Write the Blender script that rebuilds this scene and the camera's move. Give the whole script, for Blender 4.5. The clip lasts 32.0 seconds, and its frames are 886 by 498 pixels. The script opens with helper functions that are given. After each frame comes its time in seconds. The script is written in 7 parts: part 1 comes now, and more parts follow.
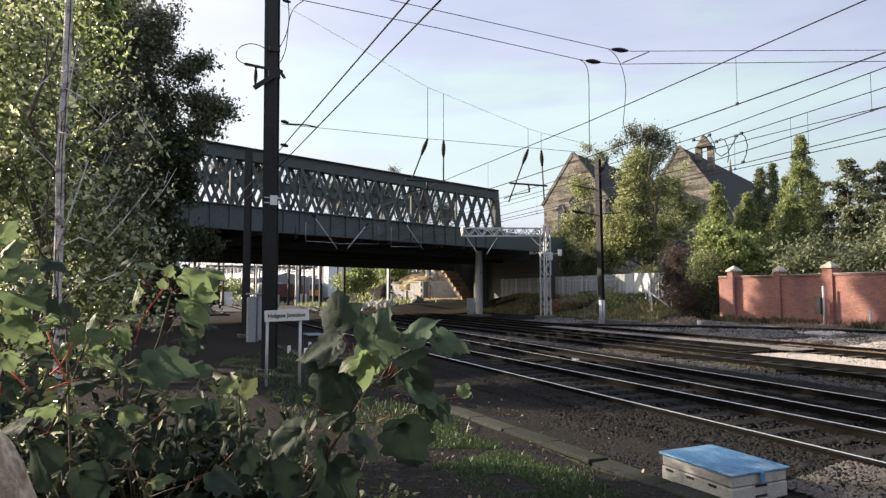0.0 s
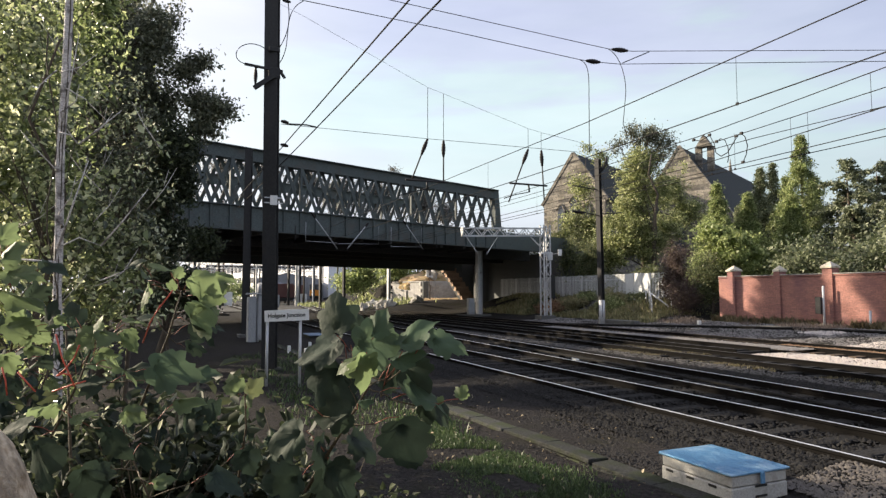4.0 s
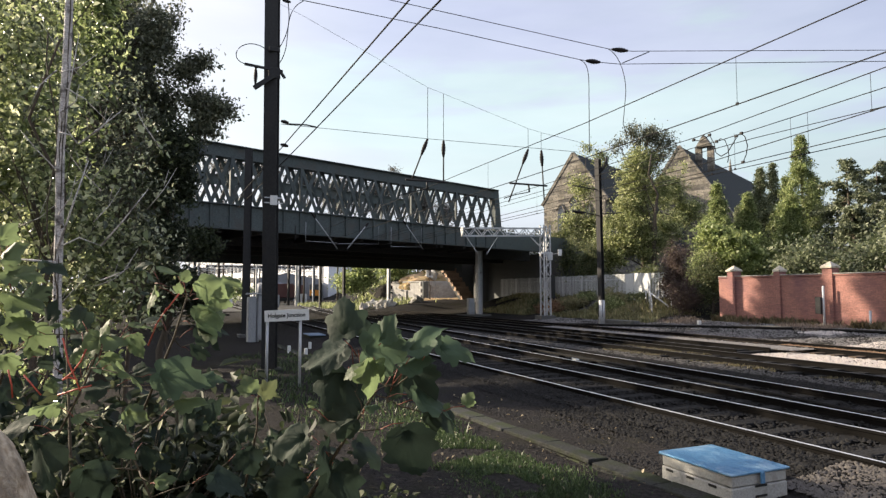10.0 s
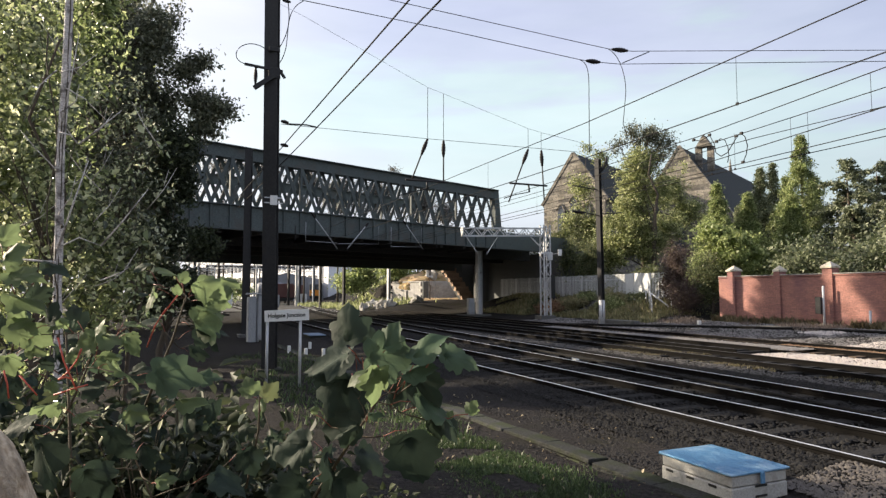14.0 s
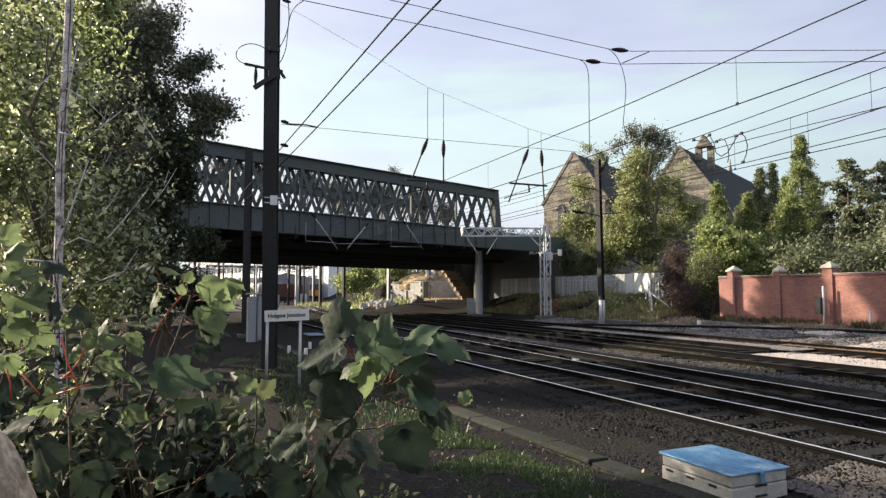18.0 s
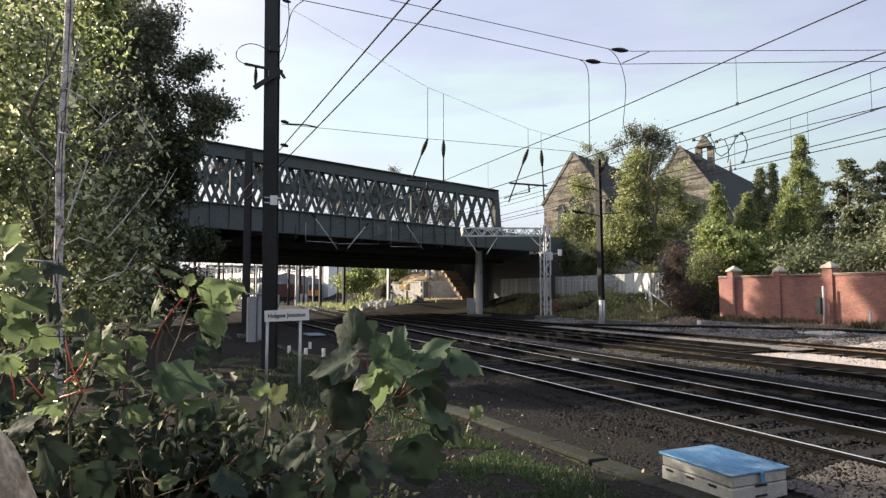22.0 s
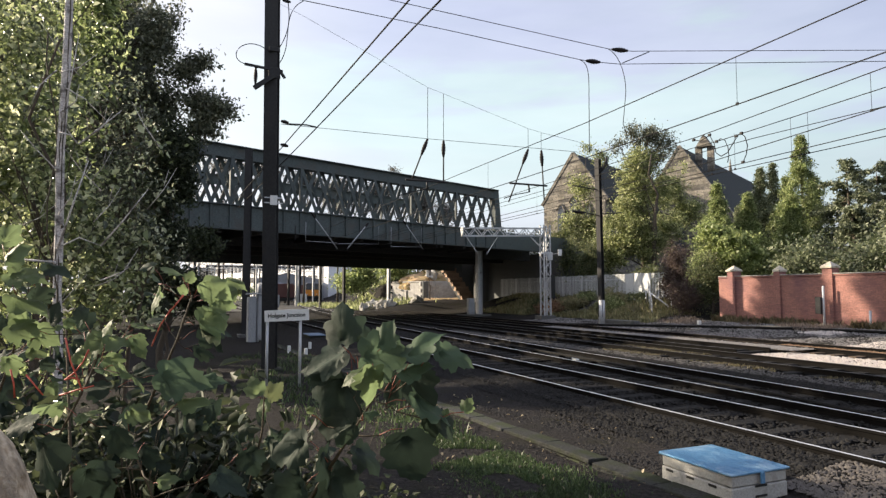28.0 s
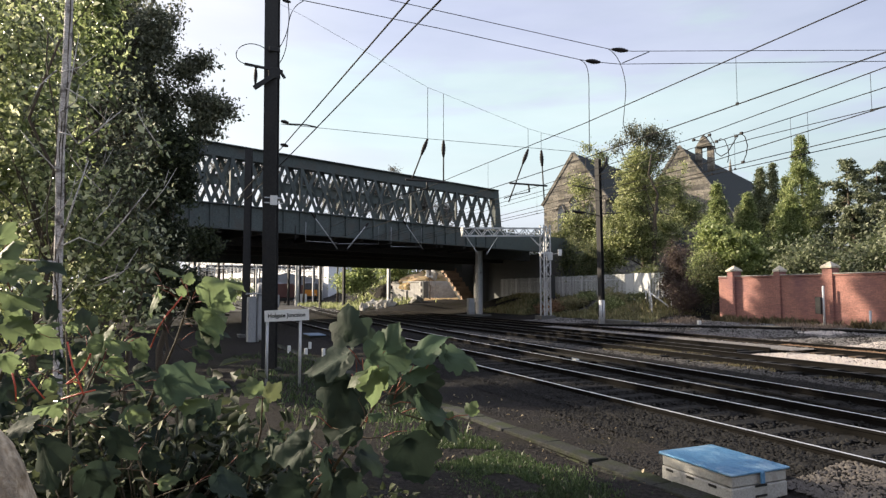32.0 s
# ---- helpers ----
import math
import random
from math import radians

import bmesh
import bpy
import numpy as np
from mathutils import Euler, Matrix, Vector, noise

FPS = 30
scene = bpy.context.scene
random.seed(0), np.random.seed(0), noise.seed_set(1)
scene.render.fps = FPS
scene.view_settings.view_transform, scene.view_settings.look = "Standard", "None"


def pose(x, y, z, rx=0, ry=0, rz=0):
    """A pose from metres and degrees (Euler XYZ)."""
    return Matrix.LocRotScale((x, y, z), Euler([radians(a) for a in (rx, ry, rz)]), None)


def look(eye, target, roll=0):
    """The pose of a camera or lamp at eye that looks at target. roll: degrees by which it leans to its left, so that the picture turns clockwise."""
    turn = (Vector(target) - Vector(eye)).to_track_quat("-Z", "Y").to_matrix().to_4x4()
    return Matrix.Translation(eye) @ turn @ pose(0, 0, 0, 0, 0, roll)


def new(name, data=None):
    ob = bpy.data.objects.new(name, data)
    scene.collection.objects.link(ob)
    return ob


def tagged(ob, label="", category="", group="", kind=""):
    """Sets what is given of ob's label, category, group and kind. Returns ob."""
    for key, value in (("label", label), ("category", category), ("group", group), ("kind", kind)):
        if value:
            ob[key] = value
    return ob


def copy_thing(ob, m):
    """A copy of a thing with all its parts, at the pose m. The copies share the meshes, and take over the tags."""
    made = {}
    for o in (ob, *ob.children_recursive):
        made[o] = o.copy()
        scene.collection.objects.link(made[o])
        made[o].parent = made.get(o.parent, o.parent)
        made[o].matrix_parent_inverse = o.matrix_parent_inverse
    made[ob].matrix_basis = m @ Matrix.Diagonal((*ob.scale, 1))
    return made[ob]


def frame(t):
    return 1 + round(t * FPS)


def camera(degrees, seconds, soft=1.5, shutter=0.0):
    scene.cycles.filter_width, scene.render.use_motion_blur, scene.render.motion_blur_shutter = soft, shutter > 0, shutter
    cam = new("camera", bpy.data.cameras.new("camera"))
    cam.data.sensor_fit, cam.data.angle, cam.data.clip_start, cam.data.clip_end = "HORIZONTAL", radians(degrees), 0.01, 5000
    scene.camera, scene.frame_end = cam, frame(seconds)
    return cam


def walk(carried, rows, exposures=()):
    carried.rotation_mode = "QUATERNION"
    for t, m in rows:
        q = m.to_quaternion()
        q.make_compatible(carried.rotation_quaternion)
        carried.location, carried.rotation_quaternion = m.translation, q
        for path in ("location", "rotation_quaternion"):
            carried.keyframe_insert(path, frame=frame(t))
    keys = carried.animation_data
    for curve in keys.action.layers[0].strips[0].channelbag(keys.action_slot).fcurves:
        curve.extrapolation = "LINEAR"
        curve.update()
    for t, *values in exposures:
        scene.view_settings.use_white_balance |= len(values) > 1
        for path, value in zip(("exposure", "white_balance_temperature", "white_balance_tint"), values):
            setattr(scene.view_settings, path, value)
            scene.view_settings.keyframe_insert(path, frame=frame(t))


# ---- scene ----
from mathutils.geometry import interpolate_bezier

cam = camera(70, 32.0, soft=1.35)
EYE = pose(0, 0, 1.82, 93.93, 0, -23.07)
walk(cam, [(0.0, EYE), (32.0, EYE)], exposures=[(0.0, 1.03, 6650, 9), (32.0, 1.03, 6650, 9)])

# ---- sky and sun ----
SUN = Vector((-0.707, 0.622, 0.41)).normalized()
world = bpy.data.worlds.new("sky")
scene.world = world
world.use_nodes = True
wn, wl = world.node_tree.nodes, world.node_tree.links
sky = wn.new("ShaderNodeTexSky")
sky.sky_type = "NISHITA"
sky.sun_disc = False
sky.sun_elevation = math.asin(SUN.z)
sky.sun_rotation = math.atan2(SUN.x, SUN.y)
sky.dust_density = 4.0
sky.air_density = 1.0
co = wn.new("ShaderNodeTexCoord")
mp = wn.new("ShaderNodeMapping")
mp.inputs["Scale"].default_value = (1.0, 1.0, 4.0)
wl.new(co.outputs["Generated"], mp.inputs["Vector"])
cl = wn.new("ShaderNodeTexNoise")
cl.inputs["Scale"].default_value = 1.6
cl.inputs["Detail"].default_value = 6.0
cl.inputs["Roughness"].default_value = 0.55
wl.new(mp.outputs["Vector"], cl.inputs["Vector"])
cr = wn.new("ShaderNodeValToRGB")
cr.color_ramp.elements[0].position, cr.color_ramp.elements[1].position = 0.30, 0.72
cr.color_ramp.elements[0].color, cr.color_ramp.elements[1].color = (0.52, 0.52, 0.52, 1), (0.88, 0.88, 0.88, 1)
wl.new(cl.outputs["Fac"], cr.inputs["Fac"])
mx = wn.new("ShaderNodeMix")
mx.data_type = "RGBA"
# thin cloud in soft layers, lilac above and faintly cyan lower down
tn = wn.new("ShaderNodeTexNoise")
tn.inputs["Scale"].default_value = 1.7
tn.inputs["Detail"].default_value = 5.0
tm = wn.new("ShaderNodeMapping")
tm.inputs["Location"].default_value = (1.3, 2.4, 0.9)
tm.inputs["Rotation"].default_value = (0.0, 0.12, 0.0)
tm.inputs["Scale"].default_value = (1.0, 1.0, 6.0)
wl.new(co.outputs["Generated"], tm.inputs["Vector"])
wl.new(tm.outputs["Vector"], tn.inputs["Vector"])
sxyz = wn.new("ShaderNodeSeparateXYZ")
wl.new(co.outputs["Generated"], sxyz.inputs[0])
lift = wn.new("ShaderNodeMath")
lift.operation = "MULTIPLY_ADD"
lift.inputs[1].default_value = 0.62
wl.new(tn.outputs["Fac"], lift.inputs[0])
wl.new(sxyz.outputs["Z"], lift.inputs[2])
tr_ = wn.new("ShaderNodeValToRGB")
tr_.color_ramp.elements[0].position, tr_.color_ramp.elements[1].position = 0.36, 0.70
tr_.color_ramp.elements[0].color, tr_.color_ramp.elements[1].color = (0.70, 0.75, 0.88, 1), (0.64, 0.68, 0.90, 1)
for at_, tint in ((0.44, (0.73, 0.79, 0.90, 1)), (0.51, (0.72, 0.85, 0.89, 1)), (0.57, (0.70, 0.85, 0.89, 1)), (0.62, (0.67, 0.72, 0.91, 1))):
    tr_.color_ramp.elements.new(at_).color = tint
wl.new(lift.outputs[0], tr_.inputs["Fac"])
ts = wn.new("ShaderNodeVectorMath")
ts.operation = "SCALE"
# the cloud shines more towards the sun
near_sun = wn.new("ShaderNodeVectorMath")
near_sun.operation = "DOT_PRODUCT"
near_sun.inputs[1].default_value = SUN
wl.new(co.outputs["Generated"], near_sun.inputs[0])
glow = wn.new("ShaderNodeMapRange")
glow.inputs["From Min"].default_value, glow.inputs["From Max"].default_value = 0.25, 0.95
glow.inputs["To Min"].default_value, glow.inputs["To Max"].default_value = 7.5, 9.2
wl.new(near_sun.outputs["Value"], glow.inputs["Value"])
wl.new(glow.outputs["Result"], ts.inputs["Scale"])
pale = wn.new("ShaderNodeMix")
pale.data_type = "RGBA"
pale.inputs["B"].default_value = (0.86, 0.87, 0.90, 1)
whiten = wn.new("ShaderNodeMapRange")
whiten.inputs["From Min"].default_value, whiten.inputs["From Max"].default_value = 0.5, 0.8
wl.new(near_sun.outputs["Value"], whiten.inputs["Value"])
wl.new(whiten.outputs["Result"], pale.inputs["Factor"])
wl.new(tr_.outputs["Color"], pale.inputs["A"])
wl.new(pale.outputs["Result"], ts.inputs[0])
wl.new(ts.outputs[0], mx.inputs["B"])
wl.new(cr.outputs["Color"], mx.inputs["Factor"])
wl.new(sky.outputs["Color"], mx.inputs["A"])
bg = wn["Background"]
bg.inputs["Strength"].default_value = 0.0812
wl.new(mx.outputs["Result"], bg.inputs["Color"])

sun = new("sun", bpy.data.lights.new("sun", "SUN"))
sun.data.energy = 5.0
sun.data.angle = radians(0.6)
sun.data.color = (1.0, 0.86, 0.68)
sun.matrix_world = look(SUN * 60, (0, 0, 0))


# ---- materials ----
def M(name, c1, c2, scale=4.0, rough=0.75, bump=0.25, metal=0.0, c3=None, fine=14.0, vary=0.0, spec=0.4, patch=0.5, stretch=(1, 1, 1), dist=0.02, world_space=False):
    m = bpy.data.materials.new(name)
    m.use_nodes = True
    n, l = m.node_tree.nodes, m.node_tree.links
    b = n["Principled BSDF"]
    b.inputs["Roughness"].default_value, b.inputs["Metallic"].default_value = rough, metal
    b.inputs["Specular IOR Level"].default_value = spec
    tc = n.new("ShaderNodeTexCoord")
    if world_space:
        tc = n.new("ShaderNodeNewGeometry")
    mpg = n.new("ShaderNodeMapping")
    mpg.inputs["Scale"].default_value = stretch
    l.new(tc.outputs["Position" if world_space else "Object"], mpg.inputs["Vector"])
    big, small = n.new("ShaderNodeTexNoise"), n.new("ShaderNodeTexNoise")
    for t, s, d in ((big, scale, 5.0), (small, scale * fine, 6.0)):
        t.inputs["Scale"].default_value, t.inputs["Detail"].default_value = s, d
        t.inputs["Roughness"].default_value = 0.62
        l.new(mpg.outputs["Vector"], t.inputs["Vector"])
    r = n.new("ShaderNodeValToRGB")
    r.color_ramp.elements[0].position, r.color_ramp.elements[1].position = 0.36, 0.66
    r.color_ramp.elements[0].color, r.color_ramp.elements[1].color = (*c1, 1), (*c2, 1)
    l.new(small.outputs["Fac"], r.inputs["Fac"])
    out = r.outputs["Color"]
    if c3:
        k = n.new("ShaderNodeMix")
        k.data_type = "RGBA"
        rr = n.new("ShaderNodeValToRGB")
        rr.color_ramp.elements[0].position, rr.color_ramp.elements[1].position = patch - 0.06, patch + 0.14
        l.new(big.outputs["Fac"], rr.inputs["Fac"])
        l.new(rr.outputs["Color"], k.inputs["Factor"])
        l.new(out, k.inputs["A"])
        k.inputs["B"].default_value = (*c3, 1)
        out = k.outputs["Result"]
    if vary:
        oi, h, mr = n.new("ShaderNodeObjectInfo"), n.new("ShaderNodeHueSaturation"), n.new("ShaderNodeMapRange")
        mr.inputs["To Min"].default_value, mr.inputs["To Max"].default_value = 1 - vary, 1 + vary
        l.new(oi.outputs["Random"], mr.inputs["Value"])
        l.new(mr.outputs["Result"], h.inputs["Value"])
        l.new(out, h.inputs["Color"])
        out = h.outputs["Color"]
    l.new(out, b.inputs["Base Color"])
    if bump:
        bp = n.new("ShaderNodeBump")
        bp.inputs["Strength"].default_value, bp.inputs["Distance"].default_value = bump, dist
        l.new(small.outputs["Fac"], bp.inputs["Height"])
        l.new(bp.outputs["Normal"], b.inputs["Normal"])
    return m


def leaf_mat(name, c1, c2, c3, trans=0.45, rough=0.45, scale=0.7, relief=0.0, spec=0.5):
    m = bpy.data.materials.new(name)
    m.use_nodes = True
    n, l = m.node_tree.nodes, m.node_tree.links
    b = n["Principled BSDF"]
    b.inputs["Roughness"].default_value = rough
    b.inputs["Specular IOR Level"].default_value = spec
    g = n.new("ShaderNodeNewGeometry")
    r = n.new("ShaderNodeValToRGB")
    r.color_ramp.elements[0].color, r.color_ramp.elements[1].color = (*c1, 1), (*c3, 1)
    e = r.color_ramp.elements.new(0.55)
    e.color = (*c2, 1)
    l.new(g.outputs["Random Per Island"], r.inputs["Fac"])
    t = n.new("ShaderNodeTexNoise")
    t.inputs["Scale"].default_value = scale
    l.new(g.outputs["Position"], t.inputs["Vector"])
    h = n.new("ShaderNodeHueSaturation")
    mr = n.new("ShaderNodeMapRange")
    mr.inputs["From Min"].default_value, mr.inputs["From Max"].default_value = 0.3, 0.7
    mr.inputs["To Min"].default_value, mr.inputs["To Max"].default_value = 0.75, 1.25
    l.new(t.outputs["Fac"], mr.inputs["Value"])
    l.new(mr.outputs["Result"], h.inputs["Value"])
    l.new(r.outputs["Color"], h.inputs["Color"])
    l.new(h.outputs["Color"], b.inputs["Base Color"])
    if relief:
        t2, bp = n.new("ShaderNodeTexNoise"), n.new("ShaderNodeBump")
        t2.inputs["Scale"].default_value, t2.inputs["Detail"].default_value = 55.0, 5.0
        bp.inputs["Strength"].default_value, bp.inputs["Distance"].default_value = relief, 0.01
        l.new(g.outputs["Position"], t2.inputs["Vector"])
        l.new(t2.outputs["Fac"], bp.inputs["Height"])
        l.new(bp.outputs["Normal"], b.inputs["Normal"])
    tr = n.new("ShaderNodeBsdfTranslucent")
    hy = n.new("ShaderNodeHueSaturation")
    hy.inputs["Hue"].default_value, hy.inputs["Saturation"].default_value, hy.inputs["Value"].default_value = 0.495, 0.82, 1.5
    l.new(h.outputs["Color"], hy.inputs["Color"])
    l.new(hy.outputs["Color"], tr.inputs["Color"])
    ms = n.new("ShaderNodeMixShader")
    ms.inputs["Fac"].default_value = trans
    l.new(b.outputs["BSDF"], ms.inputs[1])
    l.new(tr.outputs["BSDF"], ms.inputs[2])
    l.new(ms.outputs["Shader"], n["Material Output"].inputs["Surface"])
    return m


BRIDGE = M("bridge_paint", (0.046, 0.060, 0.060), (0.082, 0.100, 0.098), 0.8, 0.6, 0.15, c3=(0.072, 0.066, 0.058), patch=0.58, vary=0.12)
# deck underside, darkened in colour for the shade beneath it
SOFFIT = M("shaded_steel", (0.03, 0.031, 0.031), (0.075, 0.076, 0.074), 0.9, 0.9, 0.2)
MAST = M("dark_mast_paint", (0.014, 0.0138, 0.014), (0.027, 0.0265, 0.027), 1.2, 0.65, 0.15, c3=(0.036, 0.03, 0.026), patch=0.6)
GALV = M("galvanised_steel", (0.40, 0.41, 0.42), (0.60, 0.61, 0.62), 2.5, 0.5, 0.1, 0.35, c3=(0.22, 0.20, 0.18), patch=0.62)
WIRE = M("wire_copper", (0.018, 0.018, 0.019), (0.035, 0.034, 0.033), 3, 0.85, 0.0, spec=0.1)
PORC = M("brown_porcelain", (0.012, 0.01, 0.01), (0.025, 0.02, 0.018), 6, 0.6, 0.0, spec=0.2)
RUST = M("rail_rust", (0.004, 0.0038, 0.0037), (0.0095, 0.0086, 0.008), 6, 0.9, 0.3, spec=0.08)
POLISH = M("rail_head", (0.84, 0.82, 0.79), (0.97, 0.95, 0.92), 5, 0.5, 0.05, 1.0)
DULL = M("dull_head", (0.07, 0.068, 0.066), (0.17, 0.165, 0.16), 6, 0.55, 0.2, 0.5)
RUSTY = M("rusty_head", (0.10, 0.072, 0.05), (0.20, 0.14, 0.095), 6, 0.8, 0.3)
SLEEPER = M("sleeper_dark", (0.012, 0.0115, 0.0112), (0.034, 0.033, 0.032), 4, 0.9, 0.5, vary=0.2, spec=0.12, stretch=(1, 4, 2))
SLEEPER_OLD = M("sleeper_brown", (0.05, 0.038, 0.029), (0.125, 0.093, 0.066), 4, 0.9, 0.5, vary=0.3, spec=0.15, stretch=(1, 4, 2))
CONC = M("concrete", (0.07, 0.07, 0.066), (0.15, 0.146, 0.136), 3, 0.9, 0.4, c3=(0.07, 0.075, 0.055), patch=0.58, vary=0.15)
MOSSY = M("mossy_concrete", (0.027, 0.028, 0.027), (0.066, 0.067, 0.063), 2.2, 0.95, 0.5, spec=0.12, c3=(0.035, 0.042, 0.022), patch=0.5, vary=0.25)
BOXGREY = M("box_concrete", (0.30, 0.30, 0.28), (0.44, 0.43, 0.41), 4, 0.9, 0.35, c3=(0.22, 0.21, 0.19), patch=0.6)
# the pale patches stand in for dappled light on the lid
BLUE = M("blue_lid", (0.07, 0.20, 0.36), (0.12, 0.29, 0.47), 3, 0.42, 0.9, c3=(0.30, 0.44, 0.56), patch=0.56)
BLUEGREY = M("faded_blue", (0.12, 0.17, 0.25), (0.2, 0.27, 0.36), 4, 0.6, 0.2)


def brick_mat():
    m = M("red_brick_wall", (0.245, 0.118, 0.102), (0.37, 0.186, 0.155), 0.5, 0.92, 0.3, c3=(0.205, 0.104, 0.105), patch=0.55, fine=30, world_space=True)
    n, l = m.node_tree.nodes, m.node_tree.links
    b = n["Principled BSDF"]
    g, sp, cb, bt = n.new("ShaderNodeNewGeometry"), n.new("ShaderNodeSeparateXYZ"), n.new("ShaderNodeCombineXYZ"), n.new("ShaderNodeTexBrick")
    ad = n.new("ShaderNodeMath")
    l.new(g.outputs["Position"], sp.inputs[0])
    l.new(sp.outputs["X"], ad.inputs[0])
    l.new(sp.outputs["Y"], ad.inputs[1])
    l.new(ad.outputs[0], cb.inputs["X"])
    l.new(sp.outputs["Z"], cb.inputs["Y"])
    l.new(cb.outputs[0], bt.inputs["Vector"])
    bt.inputs["Scale"].default_value = 1.0
    bt.inputs["Brick Width"].default_value, bt.inputs["Row Height"].default_value, bt.inputs["Mortar Size"].default_value = 0.225, 0.075, 0.006
    bt.inputs["Color1"].default_value, bt.inputs["Color2"].default_value, bt.inputs["Mortar"].default_value = (0.85, 0.85, 0.85, 1), (1.15, 1.1, 1.05, 1), (0.75, 0.85, 0.9, 1)
    k = n.new("ShaderNodeMix")
    k.data_type, k.blend_type = "RGBA", "MULTIPLY"
    k.inputs["Factor"].default_value = 1.0
    l.new(b.inputs["Base Color"].links[0].from_socket, k.inputs["A"])
    l.new(bt.outputs["Color"], k.inputs["B"])
    l.new(k.outputs["Result"], b.inputs["Base Color"])
    return m


def coursed(m, width, height):
    """Lays a bond of stone blocks, each of its own tone, over a material."""
    n, l = m.node_tree.nodes, m.node_tree.links
    b = n["Principled BSDF"]
    g, sp, cb, bt, ad = n.new("ShaderNodeNewGeometry"), n.new("ShaderNodeSeparateXYZ"), n.new("ShaderNodeCombineXYZ"), n.new("ShaderNodeTexBrick"), n.new("ShaderNodeMath")
    l.new(g.outputs["Position"], sp.inputs[0])
    l.new(sp.outputs["X"], ad.inputs[0])
    l.new(sp.outputs["Y"], ad.inputs[1])
    l.new(ad.outputs[0], cb.inputs["X"])
    l.new(sp.outputs["Z"], cb.inputs["Y"])
    l.new(cb.outputs[0], bt.inputs["Vector"])
    bt.inputs["Scale"].default_value = 1.0
    bt.inputs["Brick Width"].default_value, bt.inputs["Row Height"].default_value, bt.inputs["Mortar Size"].default_value = width, height, 0.02
    bt.inputs["Color1"].default_value, bt.inputs["Color2"].default_value, bt.inputs["Mortar"].default_value = (0.45, 0.45, 0.47, 1), (1.5, 1.45, 1.35, 1), (0.7, 0.7, 0.7, 1)
    k = n.new("ShaderNodeMix")
    k.data_type, k.blend_type = "RGBA", "MULTIPLY"
    k.inputs["Factor"].default_value = 1.0
    l.new(b.inputs["Base Color"].links[0].from_socket, k.inputs["A"])
    l.new(bt.outputs["Color"], k.inputs["B"])
    l.new(k.outputs["Result"], b.inputs["Base Color"])
    return m


BRICKWALL = brick_mat()
QUOIN = M("quoin_brick", (0.26, 0.17, 0.12), (0.46, 0.33, 0.24), 3, 0.9, 0.4, vary=0.25)
CAPSTONE = M("cap_stone", (0.40, 0.36, 0.29), (0.66, 0.60, 0.48), 4, 0.9, 0.4, c3=(0.2, 0.18, 0.13), patch=0.6)
STONE = coursed(M("church_stone", (0.10, 0.094, 0.086), (0.355, 0.33, 0.29), 0.7, 0.95, 0.6, c3=(0.13, 0.12, 0.1), patch=0.5, world_space=True), 0.7, 0.34)
SLATE = M("roof_slate", (0.034, 0.039, 0.038), (0.072, 0.079, 0.076), 2.5, 0.9, 0.4, vary=0.2, spec=0.15)
SPOIL = M("spoil_earth", (0.26, 0.17, 0.09), (0.52, 0.37, 0.22), 1.2, 0.95, 0.8, c3=(0.34, 0.30, 0.13), patch=0.55)
GREYSTONE = M("grey_stone", (0.20, 0.19, 0.18), (0.38, 0.36, 0.33), 2.5, 0.95, 0.5, c3=(0.14, 0.13, 0.11), patch=0.56, vary=0.25)
PALESTONE = M("pale_broken_stone", (0.28, 0.27, 0.25), (0.52, 0.50, 0.46), 2.5, 0.95, 0.5, c3=(0.3, 0.28, 0.2), patch=0.6)
RETAIN = M("retaining_stone", (0.27, 0.26, 0.25), (0.5, 0.48, 0.455), 0.8, 0.95, 0.4, c3=(0.24, 0.23, 0.21), patch=0.56, vary=0.1, stretch=(1.6, 1.6, 0.35), world_space=True)
# abutment brick greyed and darkened for the deep shade there
DARKWALL = M("abutment_brick", (0.08, 0.084, 0.083), (0.17, 0.174, 0.17), 1.4, 0.95, 0.4)
COPING = M("near_stone", (0.26, 0.2, 0.13), (0.62, 0.53, 0.4), 7, 0.95, 0.8, c3=(0.10, 0.09, 0.08), patch=0.52, fine=6.0)
FENCE = M("palisade_steel", (0.46, 0.47, 0.47), (0.62, 0.63, 0.63), 2, 0.6, 0.1, 0.0, vary=0.2)
WHITE = M("white_paint", (0.66, 0.66, 0.64), (0.80, 0.80, 0.78), 3, 0.6, 0.1, c3=(0.5, 0.49, 0.46), patch=0.64)
LETTER = M("black_letters", (0.012, 0.012, 0.012), (0.02, 0.02, 0.02), 3, 0.6, 0.0)
CABINET = M("cabinet_grey", (0.26, 0.27, 0.28), (0.38, 0.39, 0.40), 2, 0.6, 0.1, c3=(0.2, 0.2, 0.19), patch=0.62)
PANEL = M("white_panel", (0.74, 0.75, 0.76), (0.86, 0.86, 0.87), 0.5, 0.5, 0.1)
GLASS = M("dark_glass", (0.05, 0.06, 0.07), (0.09, 0.10, 0.12), 0.6, 0.15, 0.0, spec=0.6)
SHED = M("shed_sheet", (0.16, 0.17, 0.19), (0.26, 0.27, 0.29), 0.4, 0.6, 0.1)
YELLOW = M("yellow_front", (0.55, 0.20, 0.025), (0.72, 0.30, 0.04), 1.5, 0.5, 0.05)
LOCO = M("loco_paint", (0.03, 0.032, 0.033), (0.055, 0.055, 0.055), 1.0, 0.5, 0.05)
MAROON = M("wagon_maroon", (0.07, 0.03, 0.03), (0.13, 0.06, 0.05), 1.0, 0.7, 0.1)
